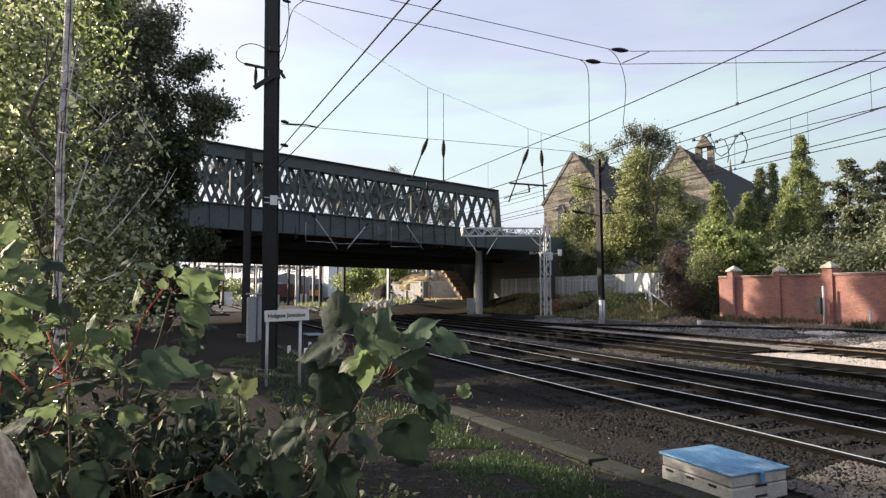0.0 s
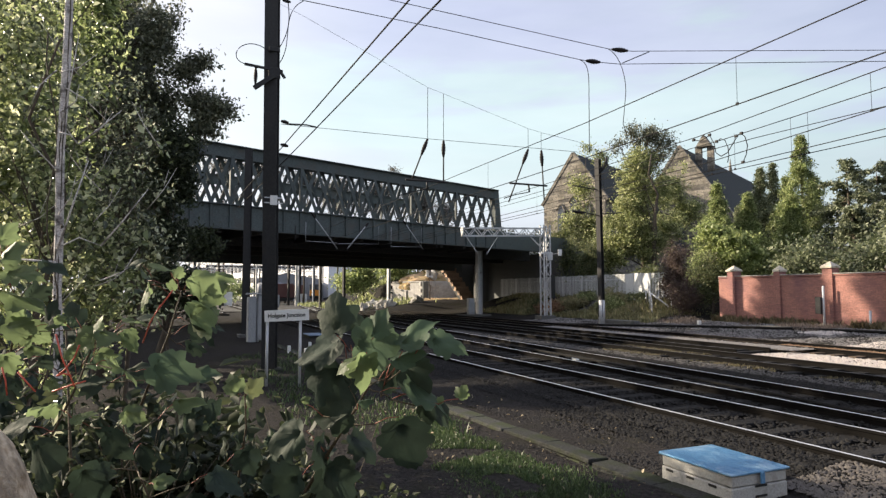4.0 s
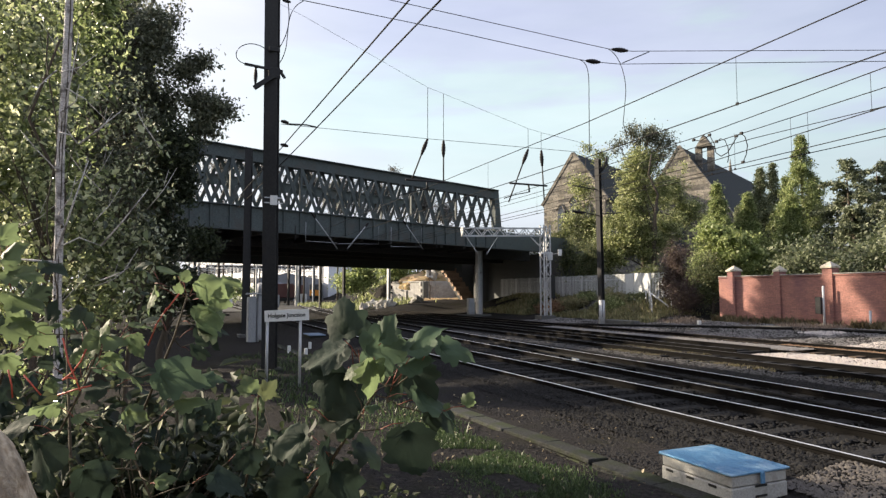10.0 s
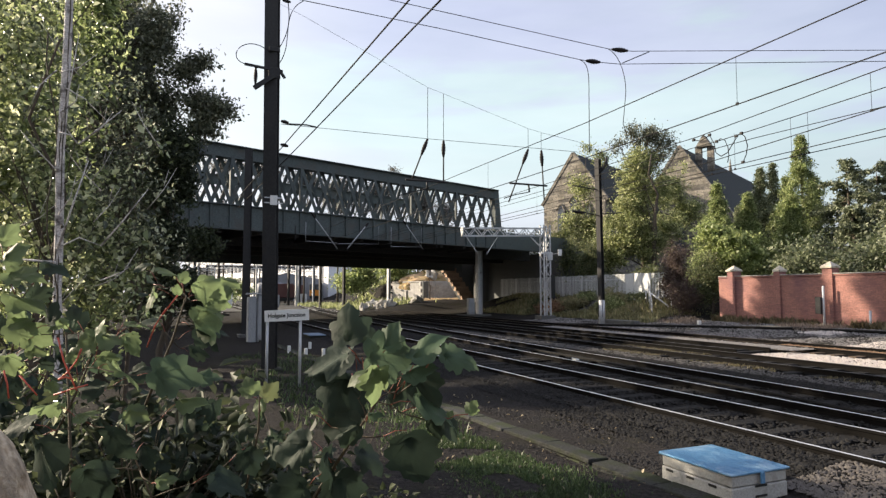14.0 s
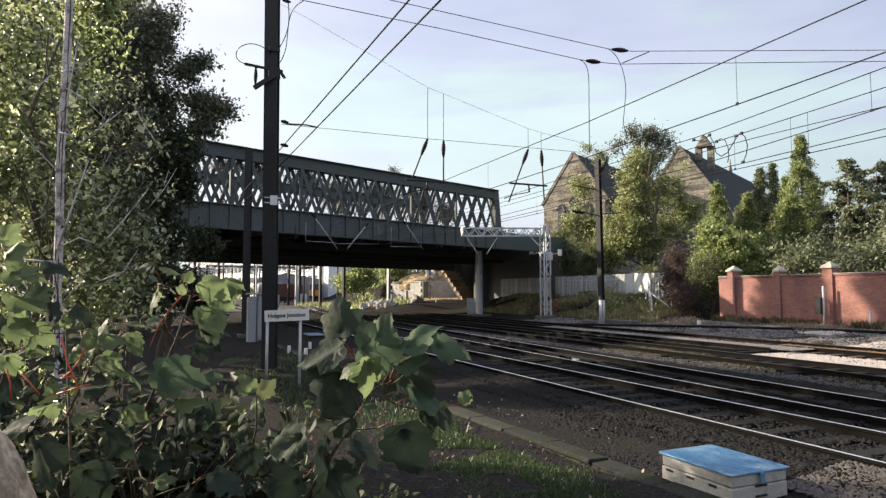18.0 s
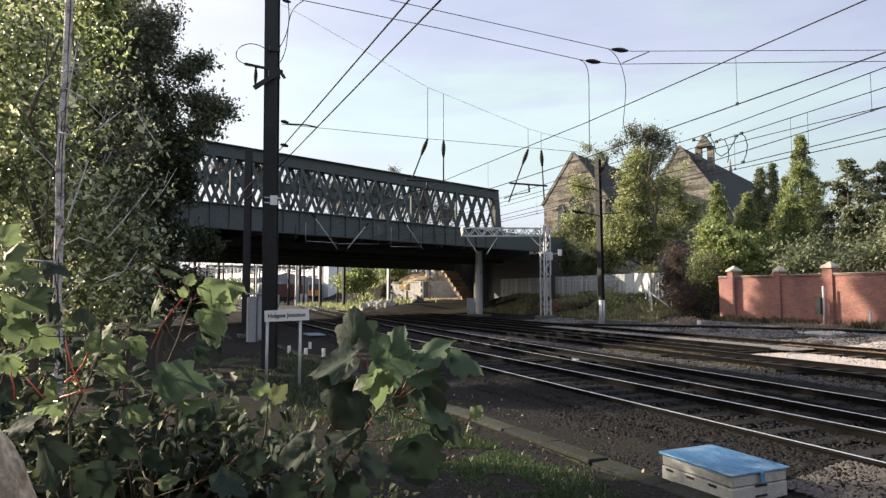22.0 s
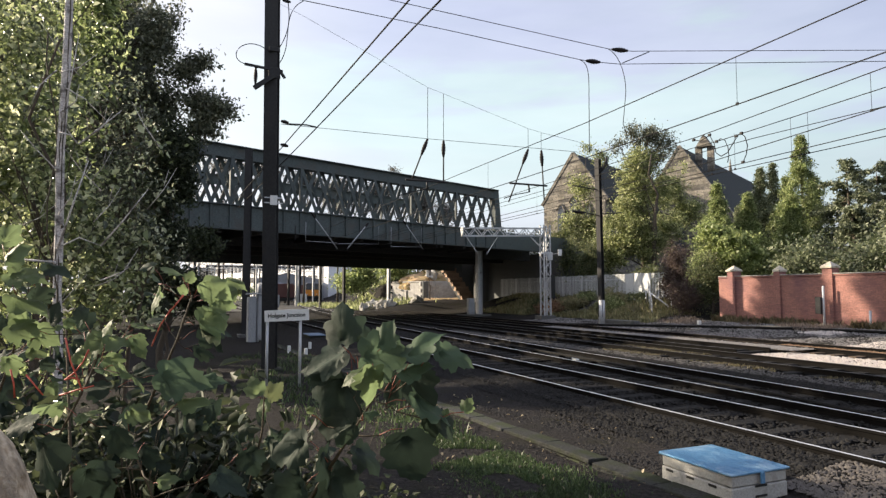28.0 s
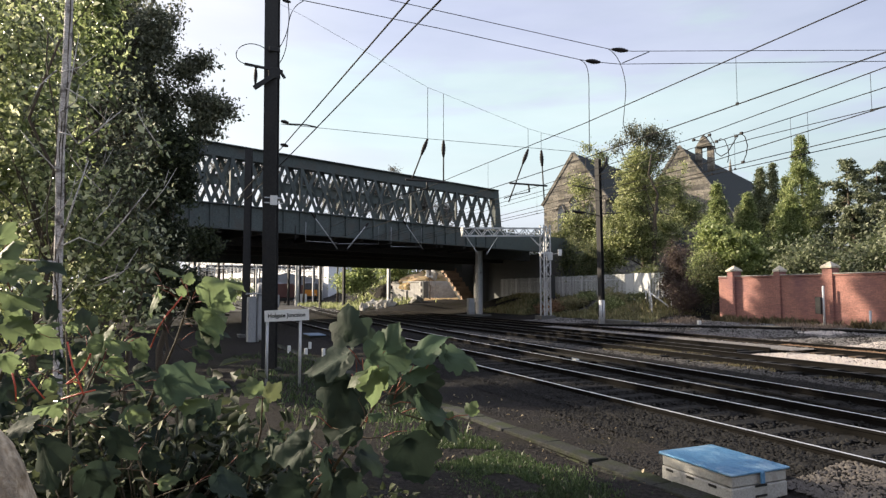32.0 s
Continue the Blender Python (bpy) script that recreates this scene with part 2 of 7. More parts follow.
TYRE = M("black_steel", (0.01, 0.01, 0.01), (0.03, 0.03, 0.03), 2, 0.7, 0.1)
BARK = M("bark", (0.05, 0.04, 0.03), (0.13, 0.105, 0.08), 5, 0.95, 0.7, stretch=(3, 3, 0.8))
BIRCH = M("birch_bark", (0.34, 0.31, 0.295), (0.80, 0.76, 0.72), 2.6, 0.8, 0.6, c3=(0.07, 0.06, 0.055), patch=0.55, fine=9.0, stretch=(2.2, 2.2, 3.4))
STEM = M("red_stem", (0.16, 0.042, 0.03), (0.25, 0.08, 0.05), 20, 0.5, 0.1)
REDSTALK = M("red_stalk", (0.34, 0.05, 0.035), (0.52, 0.12, 0.07), 20, 0.45, 0.1)
TWIG = M("twig", (0.035, 0.03, 0.02), (0.10, 0.08, 0.05), 12, 0.8, 0.3)
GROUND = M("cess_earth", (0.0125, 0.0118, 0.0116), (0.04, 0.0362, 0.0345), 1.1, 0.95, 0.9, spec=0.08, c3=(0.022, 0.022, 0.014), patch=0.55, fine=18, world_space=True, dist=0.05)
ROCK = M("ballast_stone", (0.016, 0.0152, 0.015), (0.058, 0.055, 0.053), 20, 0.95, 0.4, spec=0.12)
RUSTROCK = M("rusty_stone", (0.12, 0.075, 0.045), (0.34, 0.22, 0.14), 20, 0.95, 0.4, spec=0.15)
MIDROCK = M("dusty_ballast", (0.045, 0.043, 0.041), (0.17, 0.162, 0.155), 20, 0.95, 0.4, spec=0.12)
# near-black stones for the track bed and along the near rail
TRACKROCK = M("dark_ballast", (0.0108, 0.0105, 0.0104), (0.043, 0.042, 0.041), 20, 0.95, 0.4, spec=0.1)
GREYROCK = M("grey_ballast", (0.09, 0.085, 0.081), (0.33, 0.313, 0.3), 20, 0.95, 0.4)
YARD = M("yard_gravel", (0.02, 0.019, 0.018), (0.06, 0.057, 0.053), 0.5, 0.95, 0.6, c3=(0.06, 0.06, 0.045), patch=0.56, fine=20, world_space=True)
# ballast warmed and lightened to stand in for sunshine on it
SUNPATCHROCK = M("sun_patch_ballast", (0.05, 0.045, 0.041), (0.19, 0.17, 0.152), 20, 0.95, 0.4)
# pale tone carrying the sunlight on far ballast; white rubble uses it too
PALE = M("pale_ballast", (0.40, 0.35, 0.32), (0.74, 0.67, 0.61), 14, 0.95, 0.6)
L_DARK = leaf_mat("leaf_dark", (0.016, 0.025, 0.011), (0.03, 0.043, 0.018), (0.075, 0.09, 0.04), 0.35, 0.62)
# glossy leaf; its palest leaves stand in for sun glints
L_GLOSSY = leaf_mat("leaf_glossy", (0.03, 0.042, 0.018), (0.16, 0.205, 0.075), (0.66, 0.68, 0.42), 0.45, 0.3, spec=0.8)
L_LIME = leaf_mat("leaf_lime", (0.095, 0.135, 0.035), (0.22, 0.275, 0.075), (0.45, 0.5, 0.2), 0.5)
L_ASH = leaf_mat("leaf_ash", (0.05, 0.058, 0.036), (0.095, 0.108, 0.066), (0.26, 0.27, 0.18), 0.3)
# wide ramps: dark gaps and bright glints are put into the leaf colours
L_SPRIG = leaf_mat("leaf_sprig_glint", (0.015, 0.02, 0.012), (0.05, 0.065, 0.035), (0.6, 0.62, 0.42), 0.4, 0.22, spec=0.8)
L_DOGWOOD = leaf_mat("leaf_dogwood_glint", (0.025, 0.034, 0.02), (0.095, 0.12, 0.058), (0.62, 0.65, 0.4), 0.4, 0.22, spec=0.8)
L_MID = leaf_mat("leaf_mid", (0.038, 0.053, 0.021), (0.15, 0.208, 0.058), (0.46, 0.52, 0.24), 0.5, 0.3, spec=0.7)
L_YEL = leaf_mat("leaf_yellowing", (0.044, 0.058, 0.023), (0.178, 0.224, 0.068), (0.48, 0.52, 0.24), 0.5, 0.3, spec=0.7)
L_OLIVE = leaf_mat("leaf_olive", (0.085, 0.11, 0.035), (0.215, 0.25, 0.08), (0.48, 0.49, 0.25), 0.54)
L_CON = leaf_mat("leaf_conifer", (0.065, 0.098, 0.03), (0.19, 0.245, 0.075), (0.45, 0.49, 0.21), 0.48)
# one maple leaf in a lit tone and, below, darker tones for shade
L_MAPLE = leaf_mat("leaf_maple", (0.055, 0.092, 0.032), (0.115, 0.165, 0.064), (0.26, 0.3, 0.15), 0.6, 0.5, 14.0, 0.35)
L_MAPLE_SHADE = leaf_mat("leaf_maple_shade", (0.013, 0.025, 0.018), (0.022, 0.037, 0.025), (0.038, 0.055, 0.034), 0.25, 0.68, 14.0, 0.3, 0.25)
L_MAPLE_HALF = leaf_mat("leaf_maple_half_shade", (0.036, 0.066, 0.038), (0.06, 0.1, 0.054), (0.1, 0.15, 0.078), 0.4, 0.65, 14.0, 0.25, 0.3)
L_PRIVET = leaf_mat("leaf_privet", (0.05, 0.066, 0.026), (0.095, 0.117, 0.045), (0.19, 0.2, 0.09), 0.4)
L_GARDEN = leaf_mat("leaf_garden", (0.055, 0.073, 0.034), (0.12, 0.148, 0.066), (0.36, 0.38, 0.24), 0.45)
L_CEDAR = leaf_mat("leaf_cedar", (0.04, 0.055, 0.03), (0.1, 0.122, 0.06), (0.4, 0.43, 0.29), 0.45, 0.4)
# the dim maple tone, shade put into the leaf colour
L_MAPLE_DIM = leaf_mat("leaf_maple_dim_shade", (0.017, 0.029, 0.019), (0.029, 0.047, 0.03), (0.049, 0.072, 0.045), 0.35, 0.66, 14.0, 0.25, 0.25)
L_BROWN = leaf_mat("leaf_brown", (0.04, 0.036, 0.03), (0.09, 0.084, 0.07), (0.26, 0.24, 0.21), 0.35)
L_LITTER = leaf_mat("leaf_litter", (0.12, 0.09, 0.05), (0.22, 0.17, 0.10), (0.42, 0.36, 0.24), 0.2, 0.6)
L_PURPLE = leaf_mat("leaf_purple", (0.07, 0.045, 0.043), (0.105, 0.07, 0.062), (0.13, 0.1, 0.06), 0.2, 0.6)
GRASS = leaf_mat("grass", (0.022, 0.044, 0.013), (0.042, 0.078, 0.022), (0.08, 0.112, 0.045), 0.35)
BANK = leaf_mat("bank_growth", (0.10, 0.11, 0.045), (0.21, 0.195, 0.085), (0.34, 0.29, 0.15), 0.35)
RUSTLEAF = leaf_mat("leaf_rust", (0.12, 0.06, 0.03), (0.26, 0.14, 0.07), (0.40, 0.26, 0.14), 0.4)
WEEDS = leaf_mat("brown_weeds", (0.10, 0.08, 0.065), (0.19, 0.15, 0.12), (0.3, 0.245, 0.2), 0.35)
DRYGRASS = leaf_mat("dry_grass", (0.07, 0.065, 0.03), (0.13, 0.11, 0.055), (0.22, 0.18, 0.10), 0.3)


# ---- helpers of this scene ----
ORIGIN = {}


def thing(name, at, label, category, group="", kind=""):
    e = new(name)
    e.location = at
    e.empty_display_size = 0.2
    ORIGIN[e] = Vector(at)
    return tagged(e, label, category, group, kind)


def mesh_of(bm, name, mats, at=(0, 0, 0)):
    me = bpy.data.meshes.new(name)
    bmesh.ops.translate(bm, verts=bm.verts, vec=-Vector(at))
    bm.to_mesh(me)
    bm.free()
    for m in (mats if isinstance(mats, (list, tuple)) else [mats]):
        me.materials.append(m)
    return me


def part(name, bm, material, parent, label=""):
    at = ORIGIN[parent]
    ob = new(name, mesh_of(bm, name, material, at))
    ob.parent = parent
    ORIGIN[ob] = at
    return tagged(ob, label)


def piece(name, me, parent, m):
    ob = new(name, me)
    ob.parent = parent
    ob.matrix_basis = Matrix.Translation(-ORIGIN[parent]) @ m
    return ob


def solid(name, bm, material, label, category, at=(0, 0, 0), group="", kind=""):
    ob = new(name, mesh_of(bm, name, material, at))
    ob.location = at
    ORIGIN[ob] = Vector(at)
    return tagged(ob, label, category, group, kind)


def B(bm, x0, y0, z0, x1, y1, z1, bevel=0.0):
    r = bmesh.ops.create_cube(bm, size=1.0, matrix=Matrix.Translation(((x0 + x1) / 2, (y0 + y1) / 2, (z0 + z1) / 2)) @ Matrix.Diagonal((x1 - x0, y1 - y0, z1 - z0, 1)))
    if bevel:
        bmesh.ops.bevel(bm, geom=list({e for v in r["verts"] for e in v.link_edges}), offset=bevel, segments=1, affect="EDGES")
    return bm


def box(*a, **k):
    return B(bmesh.new(), *a, **k)


def bar(bm, a, b, w, t, up=(0, 0, 1)):
    a, b = Vector(a), Vector(b)
    d = (b - a).normalized()
    s = d.cross(Vector(up))
    s = s.normalized() if s.length > 1e-4 else Vector((1, 0, 0))
    u = s.cross(d)
    q = [bm.verts.new(p + s * i * w / 2 + u * j * t / 2) for p in (a, b) for i, j in ((-1, -1), (1, -1), (1, 1), (-1, 1))]
    for f in ((0, 1, 2, 3), (7, 6, 5, 4), (0, 4, 5, 1), (1, 5, 6, 2), (2, 6, 7, 3), (3, 7, 4, 0)):
        bm.faces.new([q[i] for i in f])
    return bm


def tube(bm, pts, radii, n=6):
    pts = [Vector(p) for p in pts]
    rings = []
    for i, p in enumerate(pts):
        d = (pts[min(i + 1, len(pts) - 1)] - pts[max(i - 1, 0)]).normalized()
        s = d.cross(Vector((0.13, 0.27, 1)) if abs(d.z) < 0.9 else Vector((1, 0.2, 0))).normalized()
        u = s.cross(d)
        r = radii[i] if isinstance(radii, (list, tuple)) else radii
        rings.append([bm.verts.new(p + (s * math.cos(k * math.tau / n) + u * math.sin(k * math.tau / n)) * r) for k in range(n)])
    for a, b in zip(rings, rings[1:]):
        for k in range(n):
            f = bm.faces.new((a[k], a[(k + 1) % n], b[(k + 1) % n], b[k]))
            f.smooth = True
    bm.faces.new(rings[0][::-1])
    bm.faces.new(rings[-1])
    return bm


def raw_mesh(name, co_, faces, mats, smooth=False):
    me = bpy.data.meshes.new(name)
    co_ = np.asarray(co_, dtype=np.float32)
    faces = np.asarray(faces, dtype=np.int32)
    k = faces.shape[1]
    me.vertices.add(len(co_))
    me.vertices.foreach_set("co", co_.ravel())
    me.loops.add(faces.size)
    me.loops.foreach_set("vertex_index", faces.ravel())
    me.polygons.add(len(faces))
    me.polygons.foreach_set("loop_start", np.arange(0, faces.size, k, dtype=np.int32))
    if smooth:
        me.polygons.foreach_set("use_smooth", np.ones(len(faces), dtype=bool))
    me.update(calc_edges=True)
    me.materials.append(mats)
    return me


def leaves(name, pts, size, mats, rng, slim=0.42, up=0.3, spread=0.35, far=False):
    """Many small folded leaves, two triangles each, at the given points."""
    n = len(pts)
    ax = rng.normal(size=(n, 3))
    ax[:, 2] -= 0.25
    ax /= np.linalg.norm(ax, axis=1)[:, None]
    nm = rng.normal(size=(n, 3))
    nm[:, 2] += up
    sd = np.cross(ax, nm)
    sd /= np.linalg.norm(sd, axis=1)[:, None] + 1e-6
    nn = np.cross(sd, ax)
    s = size * (1 + spread * rng.normal(size=(n, 1))).clip(0.4, 1.9)
    fold = nn * s * 0.14
    w = sd * s * slim
    v = np.stack([pts, pts + ax * s * 0.28 + w * 0.85 + fold, pts + ax * s * 0.66 + w * 0.8 + fold, pts + ax * s - fold * 0.5, pts + ax * s * 0.66 - w * 0.8 + fold, pts + ax * s * 0.28 - w * 0.85 + fold], axis=1).reshape(-1, 3)
    if far:
        v = np.stack([pts, pts + ax * s * 0.5 + w + fold, pts + ax * s - fold * 0.5, pts + ax * s * 0.45 - w + fold], axis=1).reshape(-1, 3)
        return raw_mesh(name, v, np.arange(n * 4).reshape(-1, 4), mats)
    i = np.arange(n)[:, None] * 6
    f = np.concatenate([i + [[0, 1, 2, 3]], i + [[0, 3, 4, 5]]], axis=1).reshape(-1, 4)
    return raw_mesh(name, v, f, mats)


def clumps(rng, ell, count, per, sigma, shell=0.55):
    """Leaf points gathered in clumps inside an ellipsoid (cx, cy, cz, rx, ry, rz). Returns the clump centres and the points."""
    c, r = np.array(ell[:3]), np.array(ell[3:])
    d = rng.normal(size=(count, 3))
    d /= np.linalg.norm(d, axis=1)[:, None]
    rad = rng.uniform(0, 1, (count, 1)) ** shell * (0.85 + 0.25 * rng.normal(size=(count, 1))).clip(0.4, 1.25)
    cen = c + d * rad * r
    k = np.repeat(cen, per, axis=0)
    return cen, k + rng.normal(size=k.shape) * sigma * rng.uniform(0.5, 1.4, (len(k), 1)) * np.array([1, 1, 0.75])


def tree(name, base, top, r0, ells, count, per, sigma, size, leafmat, label, category="tree", group="", bark=None, seed=1, bend=0.3, slim=0.27, limbs=12, shell=0.55):
    rng = np.random.default_rng(seed)
    t = thing(name, base, label, category, group)
    base, topv = Vector(base), Vector(top)
    cens, pts = [], []
    for k, e in enumerate(ells):
        c, p = clumps(rng, e, count[k] if isinstance(count, (list, tuple)) else count, per, sigma, shell)
        cens.append(c)
        pts.append(p)
    cens, pts = np.concatenate(cens), np.concatenate(pts)
    bm = bmesh.new()
    spine = []
    for i in range(8):
        k = i / 7
        spine.append(base.lerp(topv, k) + Vector((rng.normal() * bend * k, rng.normal() * bend * k, 0)) - Vector((0, 0, 0.15 if i == 0 else 0)))
    tube(bm, spine, [r0 * (1.25 if i == 0 else 1 - 0.8 * i / 7) for i in range(8)], 8)
    part("trunk", bm, bark or BARK, t)
    for c in cens[rng.permutation(len(cens))[:limbs]]:
        c = Vector(c)
        k = min(0.9, max(0.2, (c.z - base.z) / max(0.1, topv.z - base.z) * 0.7))
        s = spine[int(k * 7)]
        mid = s.lerp(c, 0.5) + Vector((0, 0, (c - s).length * 0.08))
        part("limb", tube(bmesh.new(), [s, mid, c], [r0 * 0.42 * (1 - k * 0.6), r0 * 0.25 * (1 - k * 0.5), r0 * 0.06], 5), bark or BARK, t)
    me = leaves("crown", pts - np.array(base), size, leafmat, rng, slim, far=base.y > 14)
    ob = new("crown", me)
    ob.parent = t
    ORIGIN[ob] = Vector(base)
    return t


# ---- ground ----
def smooth(a, b, v):
    k = np.clip((v - a) / (b - a), 0, 1)
    return k * k * (3 - 2 * k)


def ground_z(x, y):
    z = -0.27 + 0.07 * smooth(5.6, 6.4, x) + 0.02 * smooth(16.3, 17.2, x) + 0.30 * smooth(22.5, 29.5, x)
    z = z - 0.12 * smooth(2.5, -3.0, x)
    toe = x - 17.0 - 0.22 * (y - 66)
    z = z + smooth(0, 9, toe) * (0.9 + 3.0 * smooth(0.2, 2.2, np.minimum((x - 27.0) * 0.968 + (y - 79.8) * 0.25, y - 73.9))) * smooth(60, 64, y)
    z = z + smooth(26.3, 31, x) * smooth(30, 34, y) * smooth(62, 56, y) * 1.35
    z = z + smooth(31, 40, x) * 1.0
    return z


def ground():
    xs = np.concatenate([[-3000, -600, -150, -60, -25], np.arange(-14, 0, 1.0), np.arange(0, 8, 0.25), np.arange(8, 50, 1.0), [55, 65, 80, 110, 160, 300, 800, 3000]])
    ys = np.concatenate([[-3000, -500, -100, -40, -15], np.arange(-6, 20, 0.3), np.arange(20, 110, 1.0), [115, 125, 140, 170, 220, 300, 500, 1200, 3500]])
    gx, gy = np.meshgrid(xs, ys, indexing="ij")
    gz = ground_z(gx, gy)
    near = (np.abs(gx) < 60) & (np.abs(gy) < 120)
    for i in range(gx.shape[0]):
        for j in range(gx.shape[1]):
            if near[i, j]:
                p = Vector((gx[i, j], gy[i, j], 0))
                gz[i, j] += 0.045 * noise.noise(p * 0.9) + 0.03 * noise.noise(p * 2.7)
    nx, ny = gx.shape
    v = np.stack([gx, gy, gz], axis=-1).reshape(-1, 3)
    a = (np.arange(nx - 1)[:, None] * ny + np.arange(ny - 1)[None, :]).ravel()
    f = np.stack([a, a + ny, a + ny + 1, a + 1], axis=1)
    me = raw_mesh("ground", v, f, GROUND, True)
    tagged(new("ground", me), "dark trodden earth and cinders beside the railway", "ground", kind="structure")


ground()


# ---- railway tracks ----
def track(pts, y0, y1, label, head, wood, step=0.65, half=1.3):
    px, py = [p[0] for p in pts], [p[1] for p in pts]
    co_ = np.polyfit(py, px, min(3, len(pts) - 1))
    ys = np.linspace(y0, y1, int((y1 - y0) / 3) + 2)
    xs = np.polyval(co_, ys)
    slope = np.polyval(np.polyder(co_), ys) if len(pts) > 1 else ys * 0
    t = thing("railway_track", (float(np.polyval(co_, 0)), 0, -0.2), label, "track", "railway tracks")
    sec = [(-0.07, -0.15), (0.07, -0.15), (0.07, -0.138), (0.012, -0.12), (0.012, -0.05), (0.036, -0.036), (0.034, -0.007), (0.023, 0.0), (-0.023, 0.0), (-0.034, -0.007), (-0.036, -0.036), (-0.012, -0.05), (-0.012, -0.12), (-0.07, -0.145)]
    for side in (-0.752, 0.752):
        bm = bmesh.new()
        rings = []
        for x, y, sl in zip(xs, ys, slope):
            d = Vector((sl, 1, 0)).normalized()
            s = Vector((d.y, -d.x, 0))
            rings.append([bm.verts.new(Vector((x, y, 0)) + s * (side + a) + Vector((0, 0, b))) for a, b in sec])
        for r1, r2 in zip(rings, rings[1:]):
            for k in range(14):
                f = bm.faces.new((r1[k], r2[k], r2[(k + 1) % 14], r1[(k + 1) % 14]))
                if k == 7:
                    f.material_index = 1
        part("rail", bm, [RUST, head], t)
    me = mesh_of(box(-half, -0.125, -0.13, half, 0.125, 0.0, bevel=0.012), "sleeper", wood)
    rng = np.random.default_rng(int(y1 * 7))
    for y in np.arange(y0 + 0.3, min(y1, y0 + 82), step)[:290]:
        x = float(np.polyval(co_, y))
        sl = float(np.polyval(np.polyder(co_), y))
        piece("sleeper", me, t, pose(x + rng.normal() * 0.015, float(y), -0.125 + rng.normal() * 0.004, 0, 0, -math.degrees(math.atan(sl)) + rng.normal() * 0.6))
    return t


def tracks():
    track([(7.84, -20), (7.84, 30), (7.9, 60), (9.0, 160)], -12, 160, "running line with polished rails on dark sleepers", POLISH, SLEEPER)
    track([(9.6, -6), (10.2, 6.8), (11.5, 24), (13.2, 55), (17.0, 90), (25.6, 128), (34.0, 155)], -10, 158, "converging running line with bright rails and dark ballast", POLISH, SLEEPER)
    track([(14.95, -20), (14.95, 30), (14.9, 55), (14.9, 64)], -12, 64, "running line with dull rails on mossy sleepers", DULL, SLEEPER)
    track([(17.5, 12), (17.5, 30), (17.7, 62)], 15.2, 62, "dark connecting line running into pale ballast", DULL, SLEEPER)
    track([(3.4, 60), (3.6, 100), (5.0, 150)], 60, 150, "yard track beyond the bridge", POLISH, SLEEPER)
    track([(-1.0, 60), (-0.6, 100), (1.5, 150)], 60, 150, "yard track beyond the bridge", POLISH, SLEEPER)
    track([(20.35, -20), (20.35, 30), (20.4, 55)], -12, 62, "disused siding with rusty rails and brown sleepers", RUSTY, SLEEPER_OLD)


tracks()


def check_rail():
    """A dull guard rail laid inside the converging line."""
    t = thing("check_rail", (10.4, 14, -0.15), "dull guard rail bolted beside a running rail", "rail")
    part("rail", tube(bmesh.new(), [(9.78, 6.0, -0.04), (10.05, 8.0, -0.02), (10.42, 12.0, -0.02), (10.72, 17.0, -0.02), (11.0, 21.0, -0.04)], 0.034, 6), SLEEPER, t)
    for k in range(8):
        y = 7.5 + k * 1.7
        part("chock", box(9.87 + k * 0.125, y - 0.06, -0.12, 10.1 + k * 0.125, y + 0.06, -0.03, bevel=0.01), RUST, t)


check_rail()


def loose_rail():
    """A dark strip added for the dark edge of the far ballast, and a white block beside it."""
    t = thing("loose_rail", (26.5, 22, 0.0), "dark strip added for the dark edge of the far ballast", "rail")
    pts = [(x, y, float(ground_z(np.array(x), np.array(y))) + 0.1) for x, y in ((21.2, 34.0), (24.0, 29.9), (26.0, 25.1), (27.1, 21.4), (27.7, 17.6), (28.1, 13.0))]
    part("web", tube(bmesh.new(), [(x, y, z - 0.06) for x, y, z in pts], 0.05, 6), RUST, t)
    part("head", tube(bmesh.new(), pts, 0.035, 6), SLEEPER, t)
    t = thing("marker_block", (27.0, 27.0, 0.0), "small white painted concrete block by the ballast", "marker")
    part("block", box(26.9, 26.9, -0.3, 27.1, 27.1, 0.26, bevel=0.03), WHITE, t)


loose_rail()


# ---- the road bridge ----
BA, BB = Vector((-16.0, 29.25, 0)), Vector((23.45, 44.3, 0))
BD = (BB - BA).normalized()
BN = Vector((-BD.y, BD.x, 0))


def bp(s, w, z):
    """A point of the bridge: s metres from its end by the yard wall, w metres across, at height z."""
    return BB - BD * s + BN * w + Vector((0, 0, z))


